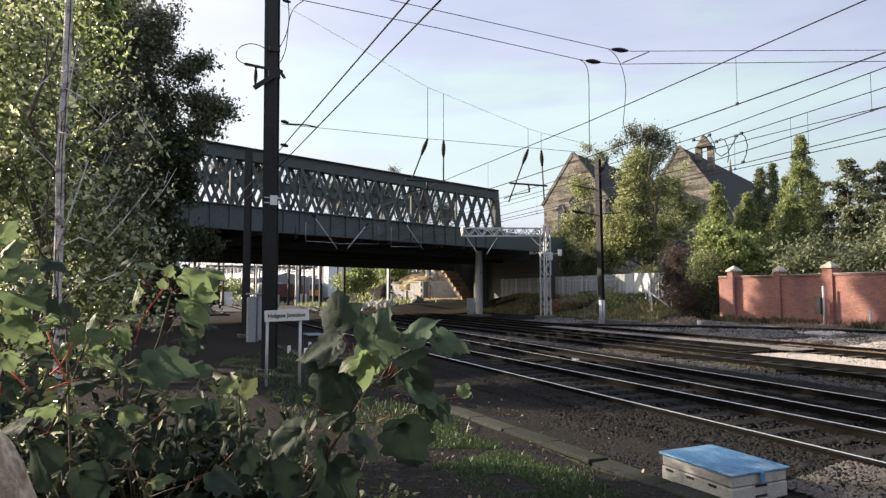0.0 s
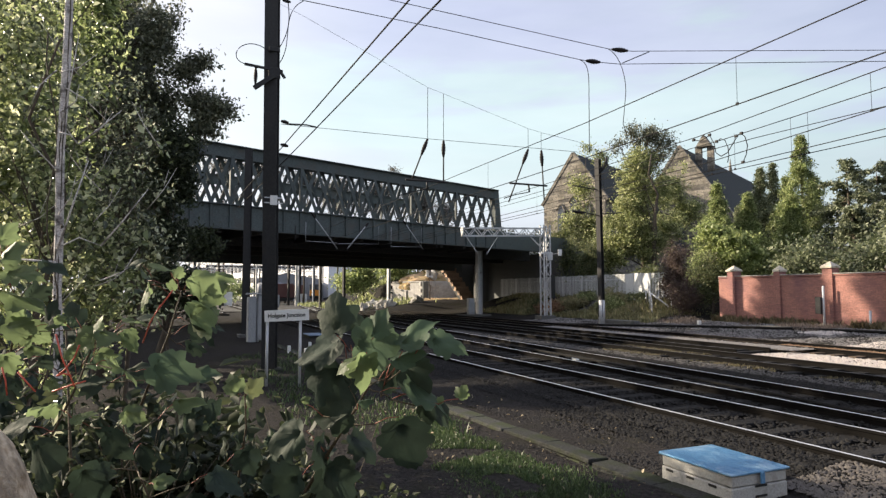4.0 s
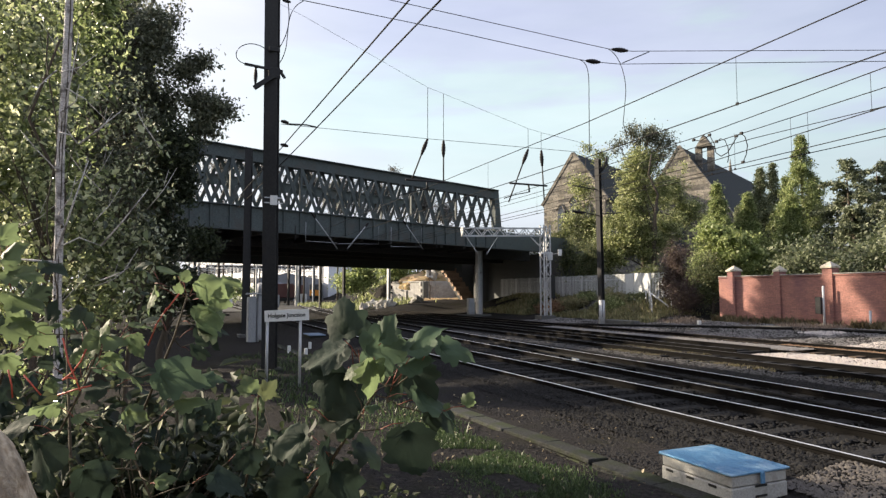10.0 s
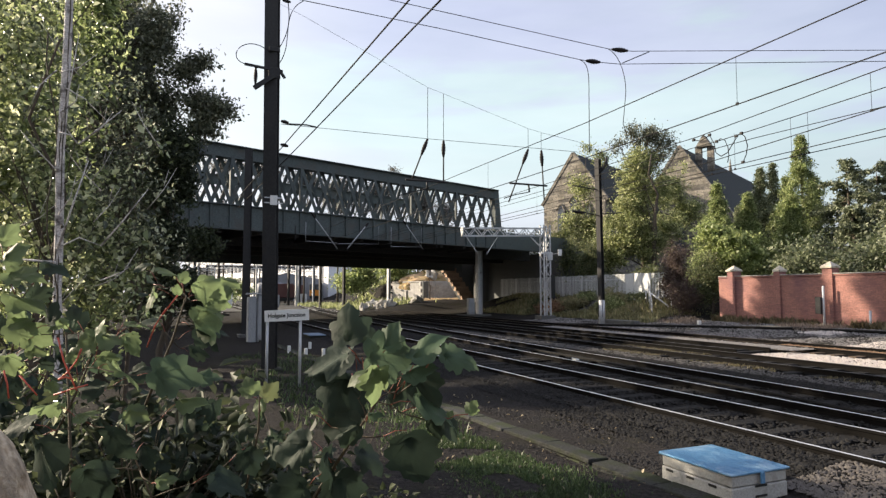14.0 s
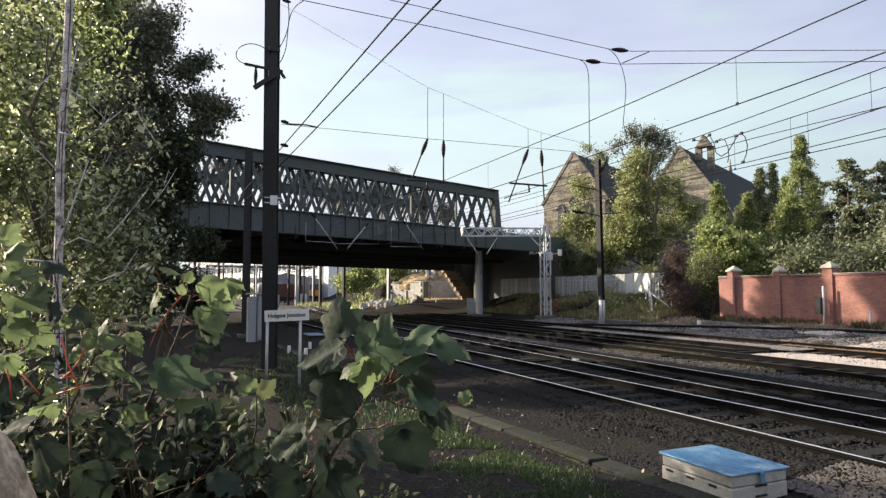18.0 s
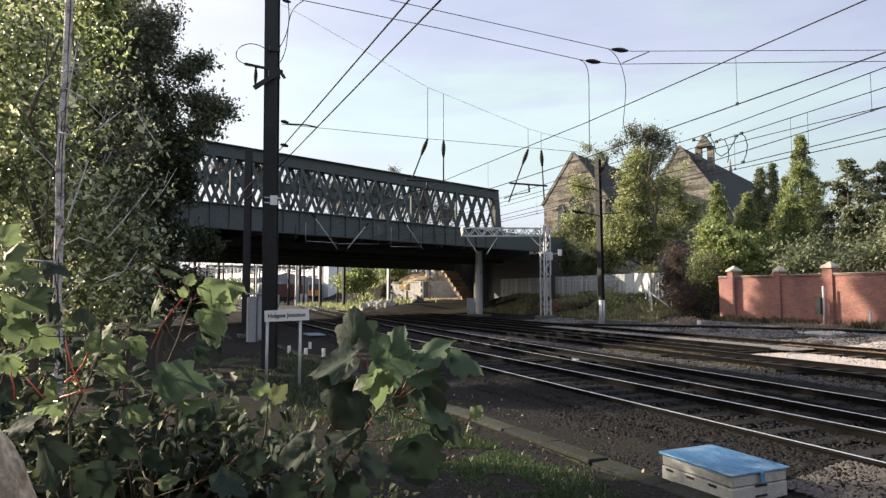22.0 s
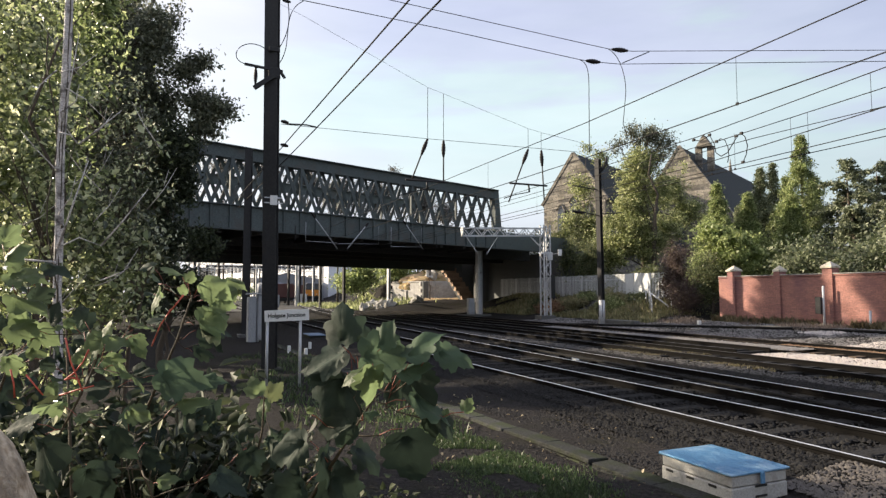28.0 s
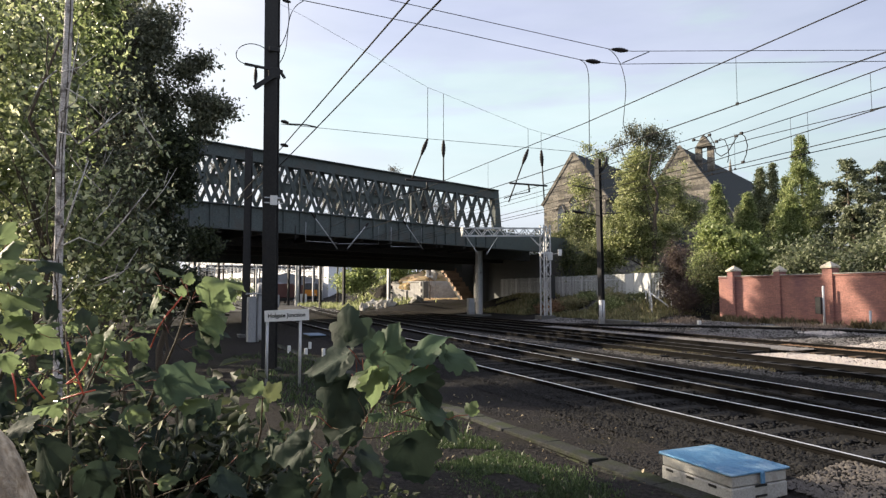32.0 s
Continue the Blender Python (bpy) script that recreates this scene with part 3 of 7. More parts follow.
def bridge():
    t = thing("road_bridge", (BB.x, BB.y, 0), "dark green iron lattice-girder road bridge over the tracks", "bridge")
    span = (BB - BA).length
    z0, z1, z2, z3 = 5.3, 6.64, 9.24, 9.92
    part("far_girder", bar(bmesh.new(), bp(-14, 17.5, 5.4), bp(span, 17.5, 5.4), 0.06, 2.3), BRIDGE, t)
    pitch = 1.1
    n = int(span / pitch)
    for w, far in ((0.0, 0), (8.9, 1)):
        g = part("girder", bar(bmesh.new(), bp(-9.6 + far * 9, w, (z0 + z1) / 2), bp(span, w, (z0 + z1) / 2), 0.06, z1 - z0), BRIDGE, t)
        part("bottom_flange", bar(bmesh.new(), bp(-9 + far * 9, w, z0), bp(span, w, z0), 0.45, 0.07), BRIDGE, g)
        part("top_flange", bar(bmesh.new(), bp(0, w, z1), bp(span, w, z1), 0.4, 0.06), BRIDGE, g)
        c = part("top_chord", bar(bmesh.new(), bp(0, w, (z2 + z3) / 2), bp(span, w, (z2 + z3) / 2), 0.08, z3 - z2), BRIDGE, t)
        part("chord_flange", bar(bmesh.new(), bp(-0.1, w, z3), bp(span, w, z3), 0.5, 0.05), BRIDGE, c)
        if not far:
            part("inner_chord", bar(bmesh.new(), bp(0, 0.5, (z2 + z3) / 2), bp(span, 0.5, (z2 + z3) / 2), 0.05, z3 - z2), BRIDGE, t)
            part("end_post", bar(bmesh.new(), bp(-0.32, 0.2, z1), bp(0.05, 0.2, z3), 0.62, 0.5, tuple(BN)), BRIDGE, t)
        stiff = mesh_of(bar(bmesh.new(), (0, 0, z0 + 0.04), (0, 0, z1 - 0.04), 0.10, 0.16, tuple(BD)), "stiffener", BRIDGE)
        post = mesh_of(bar(bmesh.new(), (0, 0, z1), (0, 0, z2 + 0.05), 0.12, 0.16, tuple(BN)), "lattice_post", BRIDGE)
        wide = 0.11 if far else 0.21
        d1 = mesh_of(bar(bmesh.new(), Vector((0, 0, z1)) - BN * 0.06, -BD * pitch * 1.0 + Vector((0, 0, z2 + 0.05)) - BN * 0.06, wide, 0.03, tuple(BN)), "lattice_bar", BRIDGE)
        d2 = mesh_of(bar(bmesh.new(), Vector((0, 0, z2 + 0.05)) + BN * 0.06, -BD * pitch * 1.0 + Vector((0, 0, z1)) + BN * 0.06, wide, 0.03, tuple(BN)), "lattice_bar", BRIDGE)
        for i in range(n + 1):
            at = Matrix.Translation(bp(0.12 + i * pitch, w, 0))
            if not far:
                piece("stiffener", stiff, g, at @ Matrix.Translation(-BN * 0.07))
            if i % 4 == 0:
                piece("lattice_post", post, t, at)
            if i < n:
                piece("lattice_bar", d1, t, at)
                piece("lattice_bar", d2, t, at)
                if not far:
                    inner = at @ Matrix.Translation(BN * 0.5 - BD * pitch * 0.37)
                    piece("lattice_bar", d1, t, inner)
                    piece("lattice_bar", d2, t, inner)
    bm = bar(bmesh.new(), bp(-8.4, 8.75, 6.3), bp(span, 8.75, 6.3), 17.3, 0.35)
    part("deck", bm, SOFFIT, t)
    # slab added past the deck to keep the sun off the abutment
    part("deck_end", bar(bmesh.new(), bp(-8.4, 10.4, 6.28), bp(-15.0, 10.4, 6.28), 13.8, 0.35), SOFFIT, t)
    cg = mesh_of(bar(bmesh.new(), BN * 0.2 + Vector((0, 0, 5.6)), BN * 17.3 + Vector((0, 0, 5.6)), 0.3, 1.0), "cross_girder", SOFFIT)
    for i in range(18):
        piece("cross_girder", cg, t, Matrix.Translation(bp(1.0 + i * 2.4, 0, 0)))
    for w in (4.5, 9.0, 13.4):
        part("main_beam", bar(bmesh.new(), bp(-8.4 - w * 0.3, w, 5.4), bp(span, w, 5.4), 0.35, 1.25), SOFFIT, t)


bridge()


def abutment():
    bm = bmesh.new()
    bar(bm, (32.9, 46.6, 2.3), (32.7, 58.0, 2.3), 1.6, 6.4)
    bar(bm, (32.6, 57.8, 2.3), (32.3, 66.6, 2.3), 1.0, 6.4)
    # pier added only to block a stray sun patch on this wall
    bar(bm, (30.5, 62.6, 2.3), (32.2, 62.6, 2.3), 0.7, 6.4)
    face = [(31.2, 0.0), (35.0, 0.0), (35.0, 5.4), (28.0, 5.4), (28.0, 4.6)]
    front = [bm.verts.new((x, 65.75, z)) for x, z in face]
    back = [bm.verts.new((x, 66.9, z)) for x, z in face]
    bm.faces.new(front)
    bm.faces.new(back[::-1])
    for i in range(5):
        bm.faces.new((front[i], back[i], back[(i + 1) % 5], front[(i + 1) % 5]))
    w = solid("wall_abutment", bm, DARKWALL, "brick bridge abutment, darkened for the shade under the deck", "abutment", kind="structure")
    rng = np.random.default_rng(8)
    me = mesh_of(box(-0.5, -0.3, -0.14, 0.5, 0.3, 0.14, bevel=0.02), "quoin", QUOIN)
    for i in range(17):
        z = 0.6 + i * 0.255
        for k in (0, 1):
            piece("quoin", me, w, Matrix.Translation((30.9 - i * 0.19 + k * 0.75 + (i % 2) * 0.16, 65.4 + rng.normal() * 0.03 + k * 0.1, z)) @ Matrix.Diagonal((rng.uniform(0.78, 0.95), 1.0, rng.uniform(0.84, 0.9), 1)))


abutment()


# ---- brick boundary wall ----
def brick_wall():
    w = solid("wall_boundary", box(30.25, -8, -0.3, 30.55, 28.6, 2.66), BRICKWALL, "tall red brick boundary wall with piers", "wall", kind="structure")
    part("brick_course", box(30.2, -8, 2.664, 30.6, 28.6, 2.735), BRICKWALL, w)
    part("coping", box(30.16, -8, 2.737, 30.64, 28.6, 2.79, bevel=0.015), GREYSTONE, w)
    for y in (27.6, 24.55, 21.65, 18.6, 15.6):
        big = 0.1 if y in (27.6, 21.65) else 0.0
        d = 0.26 if big else 0.19
        p = part("pier", box(30.14, y - d, -0.3, 30.66, y + d, 2.95 + big), BRICKWALL, w)
        c = 0.31 if big else 0.24
        bm = box(30.4 - c - 0.04, y - c, 2.95 + big, 30.4 + c + 0.04, y + c, 3.03 + big)
        vs = [bm.verts.new((30.4 + u * (c + 0.04), y + v * c, 3.032 + big)) for u, v in ((-1, -1), (1, -1), (1, 1), (-1, 1))] + [bm.verts.new((30.4, y, 3.3 + big))]
        for k in range(4):
            bm.faces.new((vs[k], vs[(k + 1) % 4], vs[4]))
        part("cap", bm, CAPSTONE, p)


brick_wall()


# ---- masts, signs, boxes ----
def h_section(x, y, z0, z1, w, turn, lean=0.0):
    """A column of H section, one closed mesh."""
    bm = bmesh.new()
    h, f, k = w / 2, 0.025, 0.012
    sec = [(-h, -h), (-h + f, -h), (-h + f, -k), (h - f, -k), (h - f, -h), (h, -h), (h, h), (h - f, h), (h - f, k), (-h + f, k), (-h + f, h), (-h, h)]
    c, s = math.cos(radians(turn)), math.sin(radians(turn))
    rows = [[bm.verts.new((x + a * c - b * s + l, y + a * s + b * c, z)) for a, b in sec] for z, l in ((z0, 0), (z1, lean))]
    for i in range(12):
        bm.faces.new((rows[0][i], rows[0][(i + 1) % 12], rows[1][(i + 1) % 12], rows[1][i]))
    bm.faces.new(rows[0][::-1])
    bm.faces.new(rows[1])
    return bm


def disc_insulator(a, b, r=0.07, n=7):
    """A string of ribbed insulator discs between two points."""
    a, b = Vector(a), Vector(b)
    pts, rad = [], []
    for i in range(n * 2 + 1):
        pts.append(a.lerp(b, i / (n * 2)))
        rad.append((r if i % 2 else r * 0.72) * (0.35 + 0.75 * math.sin(math.pi * (i + 0.6) / (n * 2 + 1.2))))
    return tube(bmesh.new(), pts, rad, 8)


def big_mast():
    x, y = 2.42, 17.5
    t = thing("electrification_mast", (x, y, -0.2), "tall dark steel headspan mast beside a white name sign", "mast", "electrification masts")
    part("column", h_section(x, y, -0.4, 12.5, 0.35, 70, -0.12), MAST, t)
    part("footing", box(x - 0.34, y - 0.34, -0.6, x + 0.34, y + 0.34, -0.2, bevel=0.02), MOSSY, t)
    # switch gear bracket with its loop of cable
    c = part("bracket", bar(bmesh.new(), (x - 0.82, y - 0.2, 7.92), (x + 0.18, y - 0.22, 7.84), 0.06, 0.06), MAST, t)
    part("brace", bar(bmesh.new(), (x - 0.56, y - 0.2, 7.3), (x + 0.05, y - 0.22, 7.78), 0.08, 0.12), MAST, c)
    part("insulator", disc_insulator((x - 0.53, y - 0.2, 7.88), (x - 0.53, y - 0.2, 7.38), 0.055), PORC, c)
    part("arm", bar(bmesh.new(), (x + 0.1, y - 0.22, 7.86), (x + 0.24, y - 0.22, 7.66), 0.05, 0.07), MAST, c)
    part("clamp", box(x - 0.2, y - 0.24, 8.36, x + 0.1, y - 0.14, 8.5, bevel=0.02), MAST, t)
    part("clamp", box(x - 0.2, y - 0.24, 7.62, x + 0.12, y - 0.14, 7.92, bevel=0.02), MAST, t)

    def cord(p0, h0, h1, p1, r=0.012):
        return tube(bmesh.new(), interpolate_bezier(Vector(p0), Vector(h0), Vector(h1), Vector(p1), 14), r, 5)
    c = part("cable_loop", cord((x - 0.15, y - 0.25, 8.3), (x - 0.8, y - 0.25, 8.85), (x - 1.4, y - 0.25, 8.0), (x - 0.8, y - 0.25, 7.9)), WIRE, t)
    part("cable", cord((x + 0.08, y - 0.2, 8.05), (x + 0.5, y - 0.2, 8.7), (x + 0.05, y - 0.2, 9.5), (x + 0.75, y, 10.03)), WIRE, t)
    part("cable", cord((x + 0.08, y - 0.2, 8.5), (x + 0.36, y - 0.2, 9.0), (x + 0.36, y - 0.2, 9.4), (x + 0.3, y - 0.1, 9.95)), WIRE, t)
    part("number_plate", box(x - 0.09, y - 0.23, 4.16, x + 0.1, y - 0.2, 4.42, bevel=0.006), WHITE, t, "small white plate")
    for z in (4.22, 4.36):
        part("strap", box(x - 0.24, y - 0.2, z - 0.015, x + 0.24, y - 0.185, z + 0.015), GALV, t)
    for z in (5.85, 6.5):
        part("insulator", disc_insulator((x + 0.17, y - 0.1, z), (x + 0.38, y - 0.1, z - 0.03), 0.055, 4), PORC, t)
    part("insulator", disc_insulator((x + 0.17, y, 9.95), (x + 0.4, y, 9.93), 0.05, 4), PORC, t)


def small_masts():
    x, y = 3.18, 31.2
    t = thing("electrification_mast", (x, y, -0.2), "dark steel mast standing in front of the bridge", "mast", "electrification masts")
    part("column", h_section(x, y, -0.4, 8.65, 0.30, 70), MAST, t)
    part("footing", box(x - 0.35, y - 0.35, -0.6, x + 0.35, y + 0.35, -0.12, bevel=0.02), CONC, t)
    x, y = 24.43, 32.3
    t = thing("electrification_mast", (x, y, 0.0), "slim dark steel mast beside the far siding", "mast", "electrification masts")
    part("column", h_section(x, y, 0.3, 10.2, 0.30, 20, -0.12), MAST, t)
    part("foot_sleeve", tube(bmesh.new(), [(x, y, -0.3), (x, y, 1.35)], 0.2, 8), GALV, t, "pale foot sleeve")
    part("bracket", tube(bmesh.new(), [(x - 0.1, y, 9.2), (x + 0.2, y - 0.1, 9.6), (x + 0.42, y - 0.15, 9.9), (x + 0.45, y - 0.15, 10.3)], [0.05, 0.1, 0.12, 0.06], 6), MAST, t)
    for z, l in ((8.2, -2.2), (6.6, -1.6), (6.7, 1.5)):
        part("arm", tube(bmesh.new(), [(x, y, z), (x + l, y - 0.2, z + 0.15)], 0.035, 6), MAST, t)
    part("insulator", disc_insulator((x - 2.2, y - 0.2, 8.35 - 1.6), (x - 1.3, y - 0.2, 8.3 - 1.6), 0.12, 6), PORC, t)
    # post with its grey case below the bridge
    x, y = 23.4, 47.3
    t = thing("support_post", (x, y, 0), "grey steel post standing below the bridge", "post")
    part("column", h_section(x, y, -0.2, 6.2, 0.42, 10), GALV, t)
    part("base_slab", box(x - 1.9, y - 0.5, -0.3, x + 0.9, y + 0.5, 0.02, bevel=0.04), CONC, t)
    t = thing("relay_case", (22.6, 47.2, 0.02), "small grey relay case beside a steel post", "cabinet")
    part("body", box(22.3, 46.95, 0.02, 22.85, 47.4, 1.35, bevel=0.03), CABINET, t)
    part("door", box(22.34, 46.925, 0.08, 22.81, 46.948, 1.3, bevel=0.01), CABINET, t)


def lattice_mast():
    x, y, w = 25.0, 39.6, 0.26
    t = thing("lattice_mast", (x, y, 0), "pale grey lattice mast with a lattice arm over the tracks", "mast", "electrification masts")
    part("footing", box(x - 0.65, y - 0.5, -0.4, x + 0.55, y + 0.5, 0.16, bevel=0.03), CONC, t)
    cor = [(x + i * w, y + j * w) for i, j in ((-1, -1), (1, -1), (1, 1), (-1, 1))]
    for cx, cy in cor:
        part("leg", bar(bmesh.new(), (cx, cy, 0), (cx, cy, 6.75), 0.09, 0.09, (0, 1, 0)), GALV, t)
    for k in range(12):
        z = 0.25 + k * 0.54
        for q in (0, 1, 3):
            a, b = cor[q], cor[(q + 1) % 4]
            if k % 2:
                a, b = b, a
            part("brace", bar(bmesh.new(), (*a, z), (*b, z + 0.54), 0.03, 0.06), GALV, t)
    a0, a1 = Vector((24.8, y, 6.5)), Vector((18.3, y, 6.27))
    arm = part("arm", bar(bmesh.new(), a0 + Vector((0, -0.2, 0)), a1 + Vector((0, -0.2, 0)), 0.08, 0.08), GALV, t)
    for dz, dy in ((0, 0.2), (-0.55, -0.2), (-0.55, 0.2)):
        part("chord", bar(bmesh.new(), a0 + Vector((0, dy, dz)), a1 + Vector((0, dy, dz)), 0.08, 0.08), GALV, arm)
    n = 13
    for k in range(n):
        p, q = a0.lerp(a1, k / n), a0.lerp(a1, (k + 1) / n)
        for dy in (-0.2, 0.2):
            u, v = (0, -0.55) if k % 2 else (-0.55, 0)
            part("web", bar(bmesh.new(), p + Vector((0, dy, u)), q + Vector((0, dy, v)), 0.03, 0.06), GALV, arm)
    part("end_plate", bar(bmesh.new(), a1 + Vector((0, -0.22, -0.28)), a1 + Vector((0, 0.22, -0.28)), 0.05, 0.65), GALV, arm)
    part("knee", bar(bmesh.new(), (23.6, y, 5.98), (24.8, y, 5.0), 0.06, 0.08), GALV, t)
    for dx, lean in ((0.3, 0.9), (2.75, -0.85)):
        part("hanger", bar(bmesh.new(), a1 + Vector((dx, 0, -0.55)), a1 + Vector((dx + lean, 0, -1.75)), 0.05, 0.05), GALV, t)
    part("lamp_case", box(x - 0.05, y - 0.4, 4.15, x + 0.4, y - 0.28, 4.75, bevel=0.04), GALV, t)
    part("marker_rod", tube(bmesh.new(), [(x + 0.2, y - 0.2, 4.55), (26.1, y - 0.2, 4.72)], 0.02, 5), GALV, t)
    part("diamond_marker", bar(bmesh.new(), (26.1, y - 0.26, 4.52), (26.1, y - 0.26, 4.98), 0.30, 0.03, tuple(Vector((0, 1, 0)))), WHITE, t, "small white marker")
    part("black_board", box(x + 0.24, y - 0.42, 1.4, x + 0.55, y - 0.36, 3.1, bevel=0.01), LETTER, t, "tall black board")


big_mast()
small_masts()
lattice_mast()


def name_sign():
    t = thing("name_sign", (2.4, 14.45, -0.25), "white enamel junction name board on two posts", "sign")
    a, b = Vector((1.90, 14.63, 0)), Vector((2.81, 14.24, 0))
    d = (b - a).normalized()
    nrm = Vector((d.y, -d.x, 0))
    part("board", bar(bmesh.new(), a + Vector((0, 0, 1.29)), b + Vector((0, 0, 1.33)), 0.03, 0.25), WHITE, t)
    for p in (a + d * 0.05, b - d * 0.20):
        part("post", tube(bmesh.new(), [p - nrm * 0.05 + Vector((0, 0, -0.4)), p - nrm * 0.05 + Vector((0, 0, 1.3))], 0.035, 8), GALV, t)
    cu = bpy.data.curves.new("words", "FONT")
    cu.body = "Holgate Junction"
    cu.offset = 0.003
    cu.size, cu.align_x, cu.align_y, cu.extrude = 0.125, "CENTER", "CENTER", 0.002
    tmp = new("words", cu)
    me = bpy.data.meshes.new_from_object(tmp.evaluated_get(bpy.context.evaluated_depsgraph_get()))
    bpy.data.objects.remove(tmp)
    me.materials.clear()
    me.materials.append(LETTER)
    ob = new("lettering", me)
    ob.parent = t
    mid = (a + b) / 2 + Vector((0, 0, 1.31)) + nrm * 0.019
    m = Matrix((d, Vector((0, 0, 1)), nrm)).transposed().to_4x4()
    ob.matrix_basis = Matrix.Translation(mid - ORIGIN[t]) @ m @ pose(0, 0, 0, 0, 0, 2.4)
    tagged(ob, "black lettering")


def lid_box():
    t = thing("trackside_box", (5.45, 5.2, -0.25), "pale concrete trackside box with a blue lid", "box")
    lo = part("lower_tray", box(5.07, 4.71, -0.28, 5.84, 5.68, -0.10, bevel=0.012), BOXGREY, t)
    part("upper_tray", box(5.075, 4.715, -0.094, 5.835, 5.675, 0.02, bevel=0.012), BOXGREY, t)
    part("lid", box(5.045, 4.69, 0.021, 5.86, 5.70, 0.046, bevel=0.008), BLUE, t, "blue painted lid")
    bm = bmesh.new()
    for k in range(26):
        y = 4.725 + k * 0.0385
        B(bm, 5.07, y, 0.046, 5.835, y + 0.012, 0.0495)
    part("tread_ribs", bm, BLUE, t)
    part("latch", box(5.43, 4.672, -0.075, 5.48, 4.688, 0.035), BLUE, t, "blue strap latch")
    for z in (-0.115, -0.215):
        part("hand_hole", box(5.38, 4.703, z, 5.54, 4.709, z + 0.022), LETTER, lo)
    for y in (4.9, 5.2, 5.5):
        part("hand_hole", box(5.062, y, -0.14, 5.069, y + 0.1, -0.115), LETTER, lo)


def trough():
    t = thing("cable_trough", (4.9, 8, -0.25), "line of weathered concrete cable trough lids", "cable trough")
    rng = np.random.default_rng(5)
    me = mesh_of(box(-0.155, -0.485, -0.03, 0.155, 0.485, 0.03, bevel=0.01), "lid", MOSSY)
    side = mesh_of(box(-0.165, -0.49, -0.28, 0.165, 0.49, -0.034, bevel=0.01), "channel", MOSSY)
    for i in range(34):
        y = -4.0 + i
        piece("lid", me, t, pose(5.24 - 0.06 * y + rng.normal() * 0.012, y, -0.248 + rng.normal() * 0.012, rng.normal() * 0.7, rng.normal() * 1.0, 3.4 + rng.normal() * 0.8))
        piece("channel", side, t, pose(5.24 - 0.06 * y, y, -0.235, 0, 0, 3.4))


def lineside():
    t = thing("location_cabinet", (3.3, 28.3, -0.25), "pair of grey metal lineside cabinets", "cabinet")
    part("body", box(2.95, 28.0, -0.3, 3.3, 28.6, 1.62, bevel=0.03), CABINET, t)
    part("body", box(3.33, 28.0, -0.3, 3.75, 28.6, 1.72, bevel=0.03), CABINET, t)
    part("roof", box(2.9, 27.93, 1.73, 3.8, 28.66, 1.79, bevel=0.02), CABINET, t)
    part("door", box(3.37, 27.97, -0.15, 3.71, 27.995, 1.62, bevel=0.01), CABINET, t)
    t = thing("marker_post", (4.2, 40.4, -0.25), "white concrete marker post", "post")
    part("post", box(3.95, 40.2, -0.4, 4.3, 40.6, 1.0, bevel=0.03), WHITE, t)
    base = None
    for x, y, h in ((3.3, 23.6, 0.28), (3.75, 22.4, 0.26), (4.1, 21.2, 0.28), (4.75, 23.8, 0.3), (4.6, 20.8, 0.12)):
        if base is None:
            base = thing("white_stake", (x, y, -0.27), "short white stake beside the track", "stake", "white stakes")
            part("stake", box(x - 0.05, y - 0.05, -0.45, x + 0.05, y + 0.05, -0.02, bevel=0.012), WHITE, base)
        else:
            copy_thing(base, pose(x, y, -0.27))
    t = thing("cable_cover", (6.1, 29.4, -0.25), "low blue-grey cable cover beside the track", "cover")
    part("base", box(5.73, 28.7, -0.4, 6.43, 30.2, -0.14, bevel=0.015), MOSSY, t)
    part("lid", box(5.7, 28.66, -0.138, 6.46, 30.24, -0.09, bevel=0.012), BLUEGREY, t, "faded blue lid")
    t = thing("point_machine", (11.05, 14.6, -0.2), "small pale point motor casing between the rails", "point motor")
    part("casing", box(10.68, 15.35, -0.24, 10.82, 15.65, -0.06, bevel=0.04), WHITE, t)
    part("rod", tube(bmesh.new(), [(9.2, 15.5, -0.12), (10.65, 15.5, -0.1)], 0.025, 6), RUST, t)
    t = thing("signal_post", (29.75, 21.6, 0), "slim pale post with a grey box before the brick wall", "post")
    part("pole", tube(bmesh.new(), [(29.75, 21.6, -0.3), (29.75, 21.6, 2.15)], 0.06, 8), GALV, t)
    part("box", box(29.58, 21.64, 0.75, 29.72, 21.95, 1.6, bevel=0.02), MAST, t)
    t = thing("short_post", (29.7, 19.3, 0), "short pale post before the brick wall", "post")
    part("post", tube(bmesh.new(), [(29.7, 19.3, -0.3), (29.7, 19.3, 0.98)], 0.06, 8), GALV, t)
    t = thing("hand_rail", (29.6, 32.3, 0.4), "bent galvanised handrail beside scrub", "handrail")
    for a, b in (((29.55, 34.2, 2.0), (29.6, 32.2, 0.95)), ((29.6, 32.2, 0.95), (29.6, 32.2, 0.0)), ((29.3, 35.2, 1.4), (29.3, 33.8, 0.6)), ((29.55, 34.2, 2.0), (29.55, 34.2, 0.3))):
        part("rail", tube(bmesh.new(), [a, b], 0.05, 6), GALV, t)
    # concrete walkway slabs before the wall
    for x, y, l in ((24.9, 30.2, 2.6), (27.6, 21.8, 2.0), (27.9, 20.2, 1.6)):
        solid("concrete_slab", box(x, y, -0.2, x + 0.7, y + l, 0.14, bevel=0.03), CONC, "pale concrete slab lying beside the far track", "slab", group="concrete slabs")


name_sign()
lid_box()
trough()
lineside()


